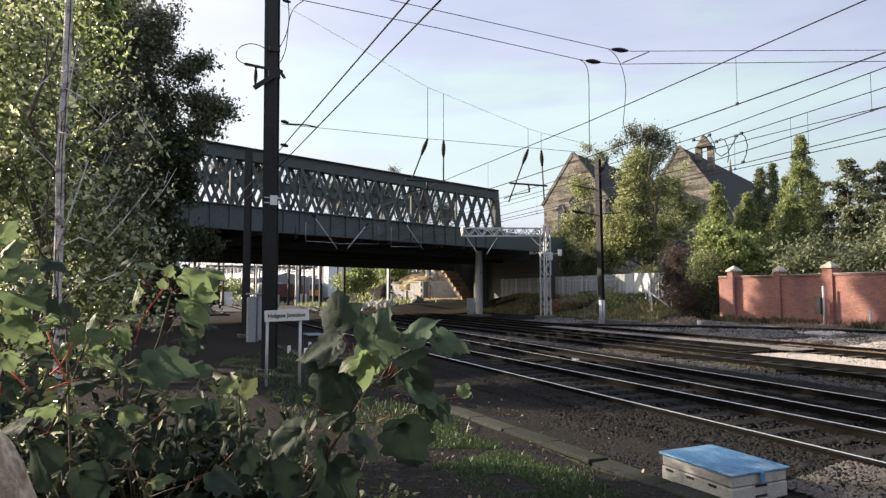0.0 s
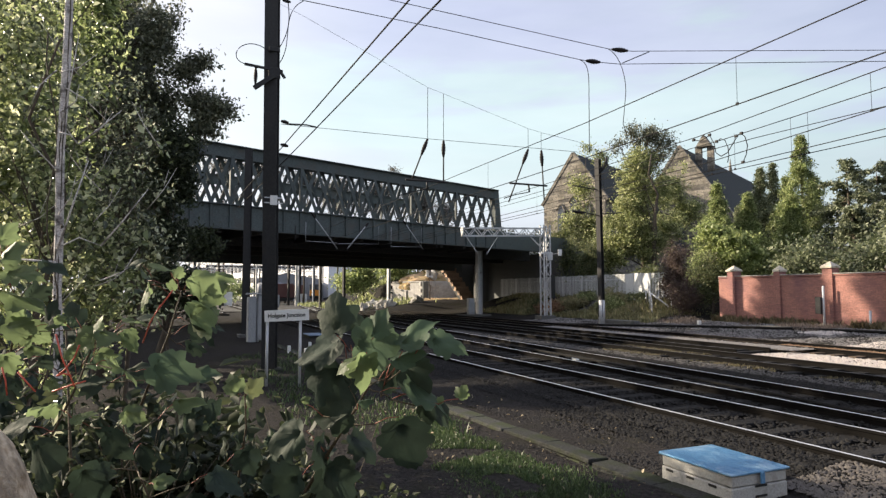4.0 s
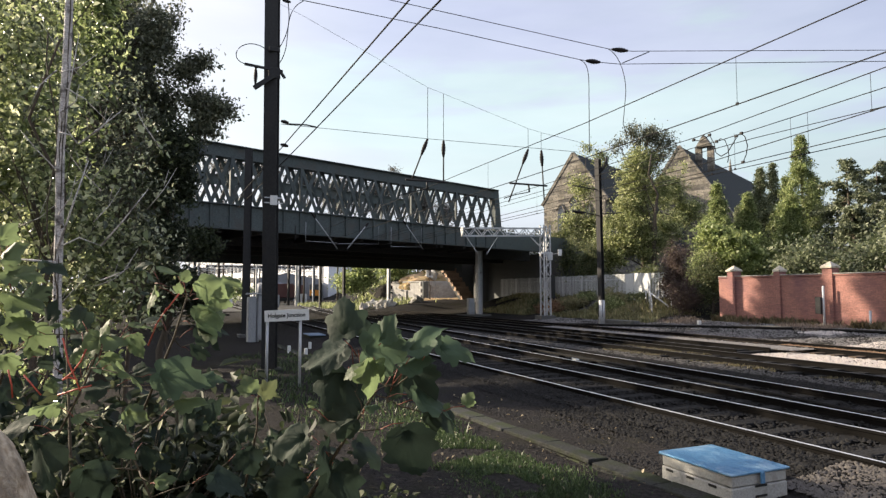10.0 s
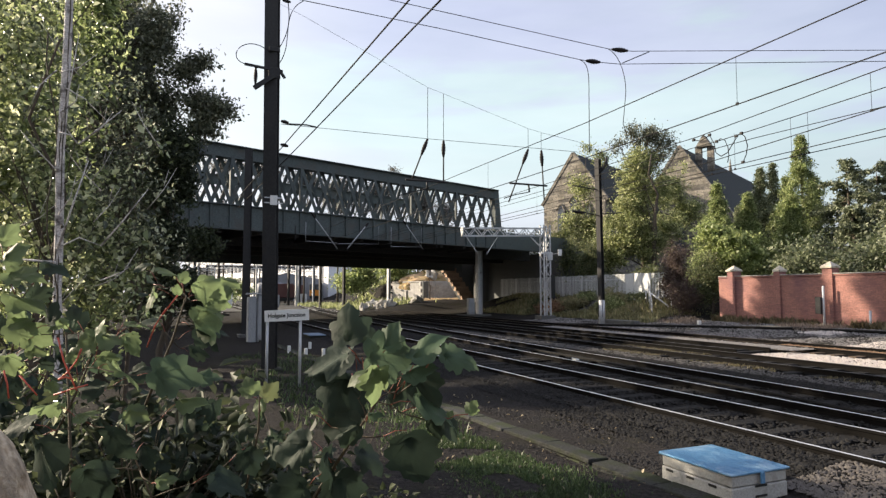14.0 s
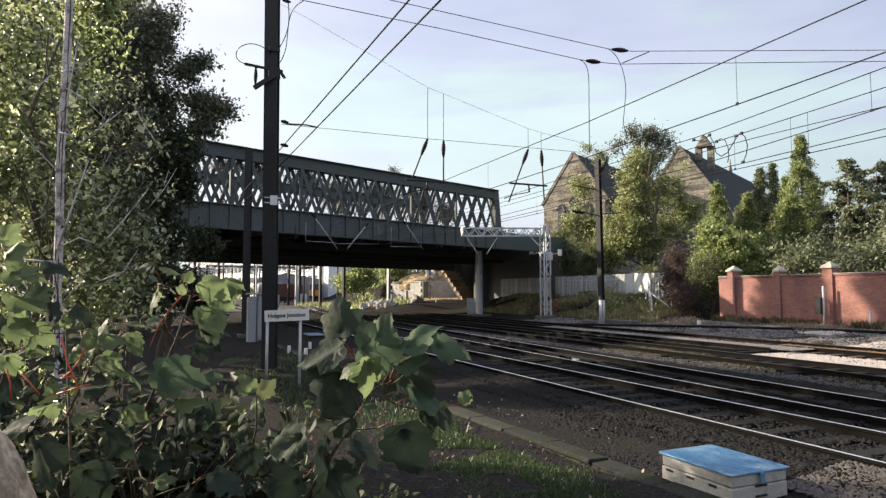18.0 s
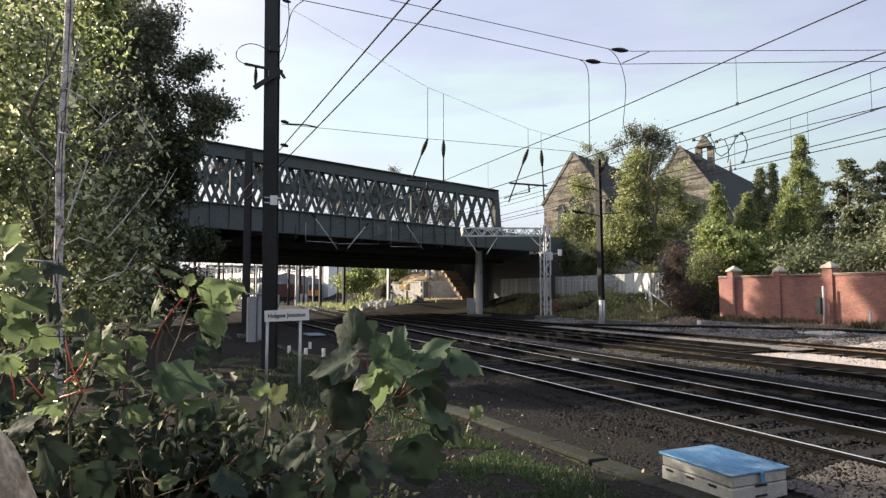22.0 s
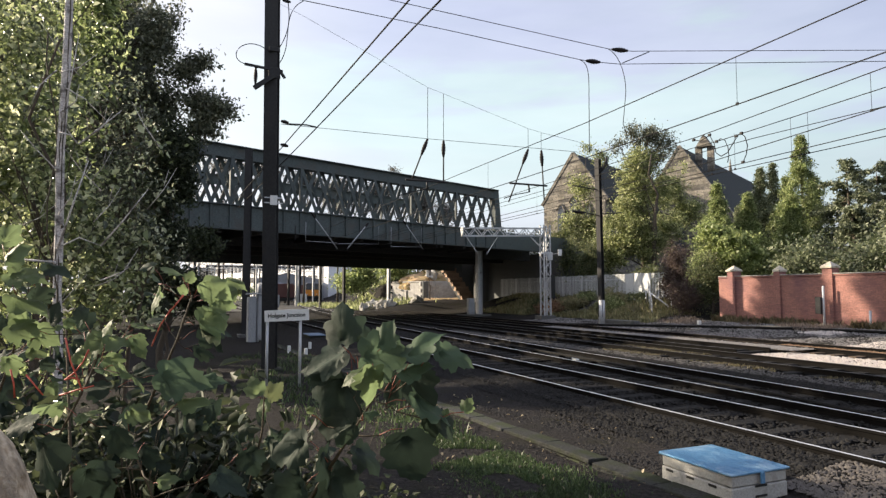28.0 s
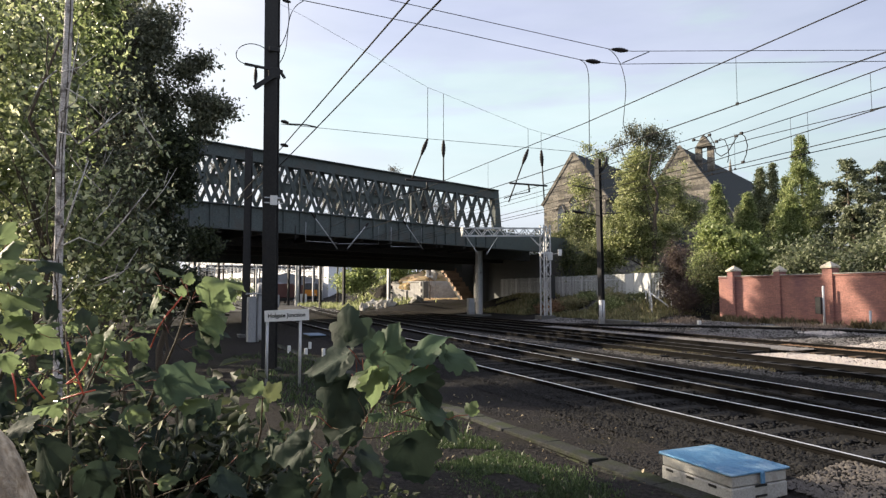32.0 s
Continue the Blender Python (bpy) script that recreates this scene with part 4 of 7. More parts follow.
# ---- overhead wires ----
def overhead():
    # x at y = 5, 11 and 40; heights of the carrying and the contact wire; hangers
    lines = ((7.77, 7.98, 7.86, 5.42, 0.0, ()), (7.73, 7.98, 7.86, 4.67, 5.42, (-1.6, 6.93, 15.5, 24)), (10.2, 11.1, 12.0, 5.42, 0.0, ()), (11.25, 11.88, 12.4, 5.43, 0.0, ()),
             (10.15, 11.2, 12.2, 4.78, 5.42, (-2, 6.6, 14.8, 23)), (11.45, 11.75, 12.2, 4.72, 0.0, ()), (12.1, 12.15, 12.6, 4.72, 5.58, (2.5, 9.0, 9.4, 10.9, 11.6, 20)), (13.4, 12.95, 13.4, 5.58, 0.0, ()))
    for xa, xb, xc, z, top, hang in lines:
        t = thing("overhead_line", (xa, 0, z), "overhead contact line with hangers above the track" if top else "single overhead wire above the tracks", "overhead wire", "overhead wires")

        def at(y, z):
            return (xa + (xb - xa) * (y - 5) / 6 if y < 11 else xb + (xc - xb) * (y - 11) / 29, y, z)
        part("wire", tube(bmesh.new(), [at(y, z) for y in (-14, 0, 5, 8, 11, 17.5, 40, 62)], 0.0095, 5), WIRE, t)
        for yy in hang:
            part("dropper", tube(bmesh.new(), [at(yy, z), at(yy, top)], 0.004, 4), WIRE, t)
            part("clamp", box(at(yy, z)[0] - 0.012, yy - 0.02, z - 0.012, at(yy, z)[0] + 0.012, yy + 0.02, z + 0.03), WIRE, t)
    for x, z, n in ((2.68, 5.83, 0), (2.92, 5.65, 1)):
        t = thing("return_wire", (x, 0, z), "return conductor running along the mast line", "overhead wire", "overhead wires")
        part("wire", tube(bmesh.new(), [(x + 0.66, -14, z + 0.1), (x + 0.37, 0, z), (x, 17.35, z), (x - 0.3, 30, z)], 0.014, 5), WIRE, t)
    Y = 17.5
    t = thing("headspan", (7, Y, 6.4), "headspan of cross wires hung between masts over the tracks", "headspan")
    part("head_wire", tube(bmesh.new(), [(2.55, Y, 9.82), (3.22, Y, 9.58), (6.95, Y, 8.03), (7.47, Y, 7.9), (10.46, Y, 7.12), (10.95, Y, 7.04), (12.77, Y, 6.82), (15.5, 20.8, 7.3), (24.4, 32.2, 10.2)], 0.0055, 4), WIRE, t)
    part("cross_wire", tube(bmesh.new(), [(2.6, Y, 6.44), (7, Y, 6.45), (12.3, Y, 6.52), (15.0, 20.4, 7.1), (24.4, 32.2, 9.9)], 0.008, 4), WIRE, t)
    part("splice", tube(bmesh.new(), [(2.75, Y, 6.46), (3.3, Y, 6.49), (3.6, Y, 6.45)], 0.022, 5), WIRE, t)
    for x, zt, tilt in ((6.95, 8.03, -0.21), (7.47, 7.9, 0), (10.45, 7.12, -0.22), (10.94, 7.04, 0.03)):
        part("hanger", tube(bmesh.new(), [(x, Y, 6.45), (x, Y, zt)], 0.009, 4), WIRE, t)
        part("insulator", disc_insulator((x, Y, 6.45), (x + tilt, Y, 5.92), 0.065, 6), PORC, t)
        low = 5.15 if x < 9 else (4.68 if tilt < -0.1 else 4.82)
        end = x + tilt * (6.45 - low) / 0.53
        part("tube", tube(bmesh.new(), [(x + tilt, Y, 5.92), (end, Y, low)], 0.022, 6), MAST, t)
    for x0, x1, z in ((6.25, 7.6, 5.16), (9.75, 11.15, 5.29)):
        part("register_bar", tube(bmesh.new(), [(x0, Y, z), (x1, Y, z)], 0.03, 6), MAST, t)
        part("drop_bracket", tube(bmesh.new(), [((x0 + x1) / 2, Y, z), ((x0 + x1) / 2 + 0.03, Y, z - 0.24)], 0.03, 6), MAST, t)
        part("steady_arm", tube(bmesh.new(), [((x0 + x1) / 2 + 0.03, Y, z - 0.24), ((x0 + x1) / 2 - 0.5, Y, z - 0.36), ((x0 + x1) / 2 - 0.9, Y, z - 0.5)], 0.016, 5), MAST, t)
    for pts, ins, jump in (([(3.06, Y, 10.05), (7.5, Y, 9.93), (12.55, Y, 9.71), (13.4, Y, 9.74), (14.2, Y, 9.80), (21.87, 13.3, 9.58), (31, 9, 9.5)], ((12.75, Y, 9.71), (13.35, Y, 9.74)), [(12.5, Y, 9.71), (12.85, Y, 9.66), (12.88, Y, 9.3), (12.86, Y, 8.6), (12.84, Y, 6.55)]),
                           ([(2.5, Y, 10.65), (5.73, Y, 10.54), (13.7, Y, 10.27), (14.7, Y, 10.34), (21.9, 13.3, 9.97), (31, 9, 9.8)], ((13.85, Y, 10.28), (14.55, Y, 10.33)), [(13.7, Y, 10.27), (14.15, Y, 10.15), (14.45, Y, 9.5), (14.42, Y, 8.8), (14.28, Y, 7.7), (14.5, Y, 7.1)])):
        t = thing("cross_feeder", pts[2], "feeder wire crossing high over the tracks", "overhead wire", "overhead wires")
        part("wire", tube(bmesh.new(), pts, 0.012, 5), WIRE, t)
        part("insulator", disc_insulator(ins[0], ins[1], 0.085, 6), PORC, t)
        part("jumper", tube(bmesh.new(), interpolate_bezier(*[Vector(q) for q in jump[:4]], 10) + [Vector(q) for q in jump[4:]], 0.013, 5), WIRE, t)
    t = thing("feeder_link", (14.2, Y, 9.9), "short wire link between two feeders", "overhead wire", "overhead wires")
    part("link", tube(bmesh.new(), [(14.3, Y, 9.85), (15.5, Y, 10.44)], 0.018, 5), WIRE, t)
    # jumper cables looped between the wires, with their clamps
    t = thing("jumper_cable", (11.5, 10.6, 5.3), "looped jumper cables clamped between overhead wires", "cable")
    for pts in ([(11.50, 11.02, 5.50), (11.50, 10.89, 5.28), (11.50, 10.85, 5.06), (11.50, 10.70, 4.94), (11.50, 10.51, 4.99), (11.50, 10.38, 5.14), (11.50, 10.26, 5.27)],
                [(11.50, 10.82, 5.30), (11.50, 10.70, 5.35), (11.50, 10.58, 5.29), (11.50, 10.50, 5.12), (11.50, 10.48, 4.91), (11.50, 10.52, 4.76)],
                [(11.50, 10.26, 5.31), (11.50, 10.12, 5.34), (11.50, 10.02, 5.23), (11.50, 9.97, 5.03), (11.50, 10.01, 4.84), (11.50, 10.10, 4.69)],
                [(11.50, 11.51, 5.50), (11.50, 11.30, 5.43), (11.50, 11.02, 5.50)]):
        part("loop", tube(bmesh.new(), pts, 0.011, 6), WIRE, t)
    for x, y, z in ((11.50, 11.02, 5.51), (11.50, 10.82, 5.31), (11.50, 10.26, 5.31), (11.50, 10.12, 5.34), (11.50, 11.51, 5.50), (11.50, 10.10, 4.69)):
        part("clamp", box(x - 0.025, y - 0.04, z - 0.03, x + 0.025, y + 0.04, z + 0.03, bevel=0.01), PORC, t)
    # insulated arms and light frames hung from the bridge face: s along the bridge, height
    def strut(t, pts, r, m, name="strut"):
        part(name, tube(bmesh.new(), [bp(a, -0.6, z) for a, z in pts], r, 6), m, t)
    for frame_, arms in (([(17.7, 5.95), (17.7, 4.85), (15.5, 4.85)], [((17.1, 6.3), (15.45, 4.5))]),
                         ([(15.4, 4.82), (12.25, 4.95), (12.25, 6.1)], [((13.3, 6.05), (14.7, 4.55))]),
                         ([(11.2, 6.15), (11.2, 4.85), (8.5, 4.95), (8.5, 6.25)], [((9.95, 6.45), (8.4, 4.85))])):
        c = bp(frame_[0][0], -0.6, 0)
        t = thing("wire_support", (c.x, c.y, 5.3), "pale steel wire support hung from the bridge face", "bracket", "bridge wire supports")
        strut(t, frame_, 0.022, CABINET, "frame_tube")
        for a, b in arms:
            strut(t, (a, b), 0.034, GALV, "arm")
            d = (b[0] - a[0], b[1] - a[1])
            part("insulator", disc_insulator(bp(a[0] - d[0] * 0.16, -0.6, a[1] - d[1] * 0.16), bp(a[0] + d[0] * 0.04, -0.6, a[1] + d[1] * 0.04), 0.07, 5), PORC, t)
            part("clip", tube(bmesh.new(), [bp(b[0], -0.6, b[1]), bp(b[0], -0.6, b[1] - 0.1)], 0.05, 6), MAST, t)
    # short stays under the girder
    for a, z0, z1 in ((7.1, 5.9, 5.1), (18.4, 5.7, 5.0)):
        t = thing("hanger_rod", tuple(bp(a, -0.5, z1)), "short steel hanger rod under the girder", "rod", "girder hangers")
        strut(t, ((a, z0), (a, z1)), 0.03, MAST, "rod")
        part("foot", tube(bmesh.new(), [bp(a, -0.6, z1), bp(a, -0.6, z1 - 0.12)], [0.06, 0.03], 6), PORC, t)


overhead()


# ---- fence, scrub and ground cover ----
def palisade():
    t = thing("palisade_fence", (31.2, 40, 1.3), "pale grey steel palisade fence on a bank", "fence")
    me = mesh_of(box(-0.012, -0.034, 0, 0.012, 0.034, 1.95), "pale", FENCE)
    rng = np.random.default_rng(2)
    for i in range(166):
        if not 16 <= i <= 33:
            piece("pale", me, t, pose(31.2, 33.2 + i * 0.15, 1.25 + rng.normal() * 0.02))
    for i in range(3):
        part("panel", box(31.16, 35.58 + i * 0.92, 1.2, 31.21, 36.47 + i * 0.92, 3.2 + 0.03 * (i % 2), bevel=0.015), FENCE, t, "pale solid panel")
    for z in (1.6, 2.8):
        part("rail", box(31.22, 33.0, z, 31.27, 58.2, z + 0.05), FENCE, t)
    for i in range(10):
        part("post", box(31.27, 33.0 + i * 2.75, 0.9, 31.37, 33.1 + i * 2.75, 3.2), FENCE, t)


def handrail():
    t = thing("handrail", (29.4, 32.8, 0.2), "pale tubular handrail stepping down the bank", "handrail")
    for x in (30.6, 29.0):
        part("rail", tube(bmesh.new(), [(x + 0.2, 33.6, 2.6), (x - 0.9, 32.0, 1.2)], 0.03, 6), GALV, t)
        for k in (0.1, 0.5, 0.95):
            p = Vector((x + 0.2, 33.6, 2.6)).lerp(Vector((x - 0.9, 32.0, 1.2)), k)
            part("post", tube(bmesh.new(), [p - Vector((0, 0, 1.6)), p], 0.03, 6), GALV, t)


palisade()
handrail()


def grass_patch(name, rng, xr, yr, n, h, mats, label, gate=None, lift=0.0, fray=0.0):
    x, y = rng.uniform(*xr, n) + rng.normal(size=n) * fray, rng.uniform(*yr, n) + rng.normal(size=n) * fray * 2
    if gate:
        keep = np.array([noise.noise(Vector((a * gate, b * gate, 3.3))) > -0.05 for a, b in zip(x, y)])
        x, y = x[keep], y[keep]
    n = len(x)
    z = ground_z(x, y) + lift
    p = np.stack([x, y, z - 0.02], axis=1)
    hh = h * (1 + 0.4 * rng.normal(size=n)).clip(0.3, 2)
    a = rng.uniform(0, math.tau, n)
    w = np.stack([np.cos(a), np.sin(a), 0 * a], axis=1) * (hh * 0.09 + 0.003)[:, None]
    lean = rng.normal(size=(n, 3)) * 0.35
    lean[:, 2] = 1
    tip = p + lean * hh[:, None]
    mid = p + lean * hh[:, None] * 0.5 + np.stack([0 * a, 0 * a, hh * 0.1], axis=1)
    v = np.stack([p - w, p + w, mid + w * 0.7, tip, mid - w * 0.7], axis=1).reshape(-1, 3)
    i = np.arange(n)[:, None] * 5
    f = np.concatenate([i + [[0, 1, 2]], i + [[0, 2, 4]], i + [[4, 2, 3]]], axis=1).reshape(-1, 3)
    ob = new(name, raw_mesh(name, v, f, mats))
    return tagged(ob, label, "grass", kind="stuff")


def stones(name, rng, xr, yr, n, size, mats, label, zf=None):
    x, y = rng.uniform(*xr, n), rng.uniform(*yr, n)
    z = ground_z(x, y) if zf is None else zf(x) if callable(zf) else zf + 0 * x
    c = np.stack([x, y, z], axis=1)
    s = size * (1 + 0.35 * rng.normal(size=(n, 1, 1))).clip(0.4, 2)
    octa = np.array([[1, 0, 0], [0, 1, 0], [-1, 0, 0], [0, -1, 0], [0, 0, 1]], dtype=float)[None]
    jit = octa * rng.uniform(0.5, 1.2, (n, 5, 1)) + rng.normal(size=(n, 5, 3)) * 0.22
    v = (c[:, None, :] + jit * s * np.array([1, 1, 0.75])).reshape(-1, 3)
    i = np.arange(n)[:, None] * 5
    f = np.concatenate([i + [[a, b, 4]] for a, b in ((0, 1), (1, 2), (2, 3), (3, 0))], axis=1).reshape(-1, 3)
    ob = new(name, raw_mesh(name, v, f, mats))
    return tagged(ob, label, "gravel", kind="stuff")


def ground_cover():
    rng = np.random.default_rng(12)
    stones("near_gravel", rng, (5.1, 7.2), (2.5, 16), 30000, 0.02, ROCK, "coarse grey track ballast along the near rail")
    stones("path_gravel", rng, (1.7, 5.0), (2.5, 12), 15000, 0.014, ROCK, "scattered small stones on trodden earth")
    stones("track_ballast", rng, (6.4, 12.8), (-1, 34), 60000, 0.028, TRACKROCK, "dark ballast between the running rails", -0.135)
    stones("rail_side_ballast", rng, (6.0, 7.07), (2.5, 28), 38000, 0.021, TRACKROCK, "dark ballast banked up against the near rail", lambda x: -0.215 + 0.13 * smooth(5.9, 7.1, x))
    # sunlit stretch laid in paler stones, ending at the shadow edge
    stones("siding_ballast", rng, (16.6, 19.0), (2, 15.0), 16000, 0.03, PALE, "ballast in a sunlit pale tone beside the siding", -0.17)
    stones("shoulder_ballast", rng, (18.32, 19.56), (14.5, 30), 11000, 0.034, GREYROCK, "grey ballast between the far tracks", -0.05)
    stones("six_foot_ballast", rng, (12.75, 13.6), (8, 30), 4500, 0.026, MIDROCK, "grey ballast heaped beside a running rail", -0.12)
    stones("rusty_ballast", rng, (19.75, 21.5), (5, 16.8), 9000, 0.032, RUSTROCK, "rust-stained ballast between the siding rails", -0.11)
    # second sunlit scrap, also put in as pale stones
    stones("sunlit_ballast", rng, (23.0, 26.0), (10.5, 16), 4500, 0.04, PALE, "ballast in a sunlit pale tone beyond the siding")
    stones("far_ballast", rng, (21.6, 29.9), (4, 40), 42000, 0.033, GREYROCK, "grey ballast beyond the siding")
    stones("white_rubble", rng, (26.0, 27.4), (18.7, 20.3), 260, 0.06, PALE, "loose white rubble on the ballast near the wall")
    # the sunlit patch beside the near rail, put in as tan stones
    stones("sun_patch_gravel", rng, (5.9, 7.05), (2.2, 4.9), 5000, 0.022, SUNPATCHROCK, "lighter tan stones standing in for a sunlit patch of ballast", lambda x: -0.2 + 0.13 * smooth(5.9, 7.1, x))
    grass_patch("moss_strip", rng, (3.15, 4.1), (3.4, 9.6), 52000, 0.04, GRASS, "low green grass strip beside the cable trough", 1.3, 0.0, 0.26)
    grass_patch("mossy_growth", rng, (13.7, 16.2), (5, 20), 20000, 0.04, DRYGRASS, "olive moss and weeds between the dull rails", 0.5, 0.07)
    n = 330
    lx, ly = rng.uniform(1.6, 6.2, n), rng.uniform(2.6, 12, n)
    me = leaves("fallen_leaves", np.stack([lx, ly, ground_z(lx, ly) + 0.03], axis=1), 0.05, L_LITTER, rng, 0.3, 6.0)
    tagged(new("fallen_leaves", me), "scattered pale fallen leaves on the cess", "leaves", kind="stuff")
    grass_patch("cess_grass", rng, (1.8, 4.2), (8, 22), 5000, 0.09, GRASS, "sparse grass on dark earth", 0.6)
    grass_patch("bank_grass", rng, (26.2, 31.0), (30, 54), 26000, 0.26, BANK, "rough dry grass on the bank below the fence", 0.35)
    grass_patch("bank_foot_weeds", rng, (26.8, 30.2), (20, 36), 9000, 0.15, WEEDS, "brownish weeds at the foot of the bank", 0.5)
    grass_patch("wall_weeds", rng, (29.5, 30.2), (8, 28.6), 7000, 0.27, DRYGRASS, "withered weeds along the foot of the brick wall", 1.3)
    grass_patch("hill_grass", rng, (17.5, 26.3), (63, 100), 14000, 0.4, L_OLIVE, "rough yellow-green grass on the cutting slope", 0.15)
    grass_patch("hilltop_grass", rng, (27.5, 42), (79.5, 100), 10000, 0.4, L_OLIVE, "rough yellow-green grass above the stone wall", 0.15)


ground_cover()


# ---- beyond the bridge ----
def cutting():
    t = thing("retaining_wall", (28.7, 73.4, 0.5), "sunlit grey stone retaining wall in the cutting", "wall")
    rng = np.random.default_rng(4)
    me = mesh_of(box(-0.49, -0.25, -0.196, 0.49, 0.25, 0.196, bevel=0.01), "stone", RETAIN)
    a, c, e = Vector((27.0, 79.8, 0)), Vector((28.65, 73.4, 0)), Vector((32.7, 73.0, 0))
    for p, q, n, turn in ((a, c, 8, -75.5), (c, e, 5, -5.6)):
        for r in range(7):
            for i in range(n):
                k = (i + 0.5 * (r % 2)) / n
                at = p.lerp(q, k) + (BN if turn > -20 else Vector((0, 0, 0))) * -0.5 * math.sin(k * math.pi)
                piece("stone", me, t, pose(at.x + rng.normal() * 0.012, at.y + rng.normal() * 0.012, 0.5 + r * 0.395, 0, 0, turn))
        part("backing", bar(bmesh.new(), p + Vector((0.45, 0.45, 1.6)), q + Vector((0.45, 0.45, 1.6)), 0.5, 3.0), GREYSTONE, t)
        part("coping", bar(bmesh.new(), p + Vector((0.1, 0, 3.16)), q + Vector((0.1, 0, 3.16)), 0.9, 0.16), RETAIN, t)
    # solid dark strip put in for the shaded slit in the wall
    part("buttress", box(28.35, 72.75, 0.0, 29.0, 73.3, 3.2, bevel=0.05), DARKWALL, t, "solid dark strip in place of a shaded slit")
    bm = bmesh.new()
    bmesh.ops.create_icosphere(bm, subdivisions=4, radius=1.0)
    for v in bm.verts:
        v.co = Vector((v.co.x * 3.9, v.co.y * 3.3, v.co.z * 1.75)) * (1 + 0.22 * noise.noise(v.co * 1.9) + 0.07 * noise.noise(v.co * 7))
        v.co = Vector((31.2, 77.6, 2.9)) + v.co
    solid("earth_mound", bm, SPOIL, "heap of tawny earth above the stone wall", "earth heap", at=(31.2, 77.6, 2.9))
    stones("rubble_shelf", rng, (26.5, 33.5), (67.0, 73.0), 2600, 0.13, SPOIL, "tawny rubble below the stone wall")
    bm = bmesh.new()
    bmesh.ops.create_cube(bm, size=1.0)
    bmesh.ops.subdivide_edges(bm, edges=bm.edges, cuts=2, use_grid_fill=True)
    for v in bm.verts:
        v.co *= 1 + 0.5 * noise.noise(v.co * 2.1) - 0.25 * max(0.0, v.co.length - 0.62)
    me = mesh_of(bm, "boulder", PALESTONE)
    for i in range(24):
        x = 21.6 + rng.normal() * 1.5 - 0.05 * i
        y = 65.3 + rng.normal() * 1.1 + (x - 18) * 0.05
        ob = new("boulder", me)
        ob.location = (x, y, float(ground_z(np.array(x), np.array(y))) + 0.15)
        ob.rotation_euler = rng.uniform(0, 6, 3)
        k = rng.uniform(0.3, 1.25)
        ob.scale = (k, k, k * 0.7)
        tagged(ob, "pale broken stone at the foot of the cutting", "boulder", "broken stones")
    ob = new("boulder", me)
    ob.location, ob.rotation_euler, ob.scale = (30.2, 74.6, 4.1), (0.3, 0.2, 0.9), (1.5, 1.2, 1.0)
    tagged(ob, "large pale stone block lying on the earth heap", "boulder", "broken stones")
    for x, y, h, m in ((21.4, 65.2, 7.5, GALV), (19.2, 76, 7.5, MAST), (17.6, 82, 7.5, MAST), (8.5, 84, 7.5, MAST), (6.8, 110, 7.5, MAST), (16.5, 100, 8, MAST)):
        t = thing("line_pole", (x, y, -0.3), "slim steel overhead-line pole beyond the bridge", "mast", "poles beyond the bridge")
        part("pole", h_section(x, y, -0.5, h, 0.3, 20), m, t)
        part("arm", tube(bmesh.new(), [(x, y, 5.4), (x - 2.4, y, 5.9)], 0.04, 5), MAST, t)
    for i, (x, y) in enumerate(((24.3, 67.5), (22.8, 68.2), (23.4, 66.6))):
        solid("fence_post", box(x - 0.12, y - 0.12, 0.0, x + 0.12, y + 0.12, 2.0 - 0.3 * i, bevel=0.03), GREYSTONE, "weathered pale concrete fence post", "post", group="old fence posts")


def far_buildings():
    a, b = Vector((8.1, 241, 0)), Vector((38.7, 155, 0))
    d = (b - a).normalized()
    nr = Vector((d.y, -d.x, 0))
    t = thing("office_building", tuple(a), "long white flat-roofed building beyond the yard", "building")
    w = part("wall", bar(bmesh.new(), a + Vector((0, 0, 6.0)), b + Vector((0, 0, 6.0)), 8, 12.5), PANEL, t)
    part("roof", bar(bmesh.new(), a + Vector((0, 0, 12.4)), b + Vector((0, 0, 12.4)), 8.6, 0.4), PANEL, t)
    pane = mesh_of(bar(bmesh.new(), -d * 0.9, d * 0.9, 0.1, 1.5), "window", GLASS)
    for k in range(33):
        for z in (2.2, 5.4, 8.6):
            piece("window", pane, w, Matrix.Translation(a + d * (1.6 + k * 2.7) + nr * 4.04 + Vector((0, 0, z))))
    t = thing("goods_shed", (24, 152, 0), "grey sheeted goods shed with a shallow roof", "shed")
    bm = bmesh.new()
    p = [(17, 150, -0.3), (31, 146, -0.3), (31, 146, 4.9), (24, 148, 6.3), (17, 150, 4.9)]
    q = [(x + 3, y + 14, z) for x, y, z in p]
    vs = [bm.verts.new(v) for v in p + q]
    bm.faces.new(vs[:5])
    bm.faces.new(vs[:4:-1])
    for i in range(5):
        bm.faces.new((vs[i], vs[i + 5], vs[(i + 1) % 5 + 5], vs[(i + 1) % 5]))
    part("shell", bm, SHED, t)
    part("door", bar(bmesh.new(), (21.5, 148.6, 1.6), (25, 147.6, 1.6), 0.1, 3.4), LOCO, t)
    for x, y, h in ((6, 150, 7), (9.5, 160, 4.5)):
        t = thing("brick_hut", (x, y, 0), "pale brick lineside building", "building")
        part("wall", box(x - 2.2, y - 2, -0.3, x + 2.2, y + 2, h, bevel=0.05), CAPSTONE, t)
        part("roof", box(x - 2.5, y - 2.3, h, x + 2.5, y + 2.3, h + 0.25, bevel=0.05), SLATE, t)


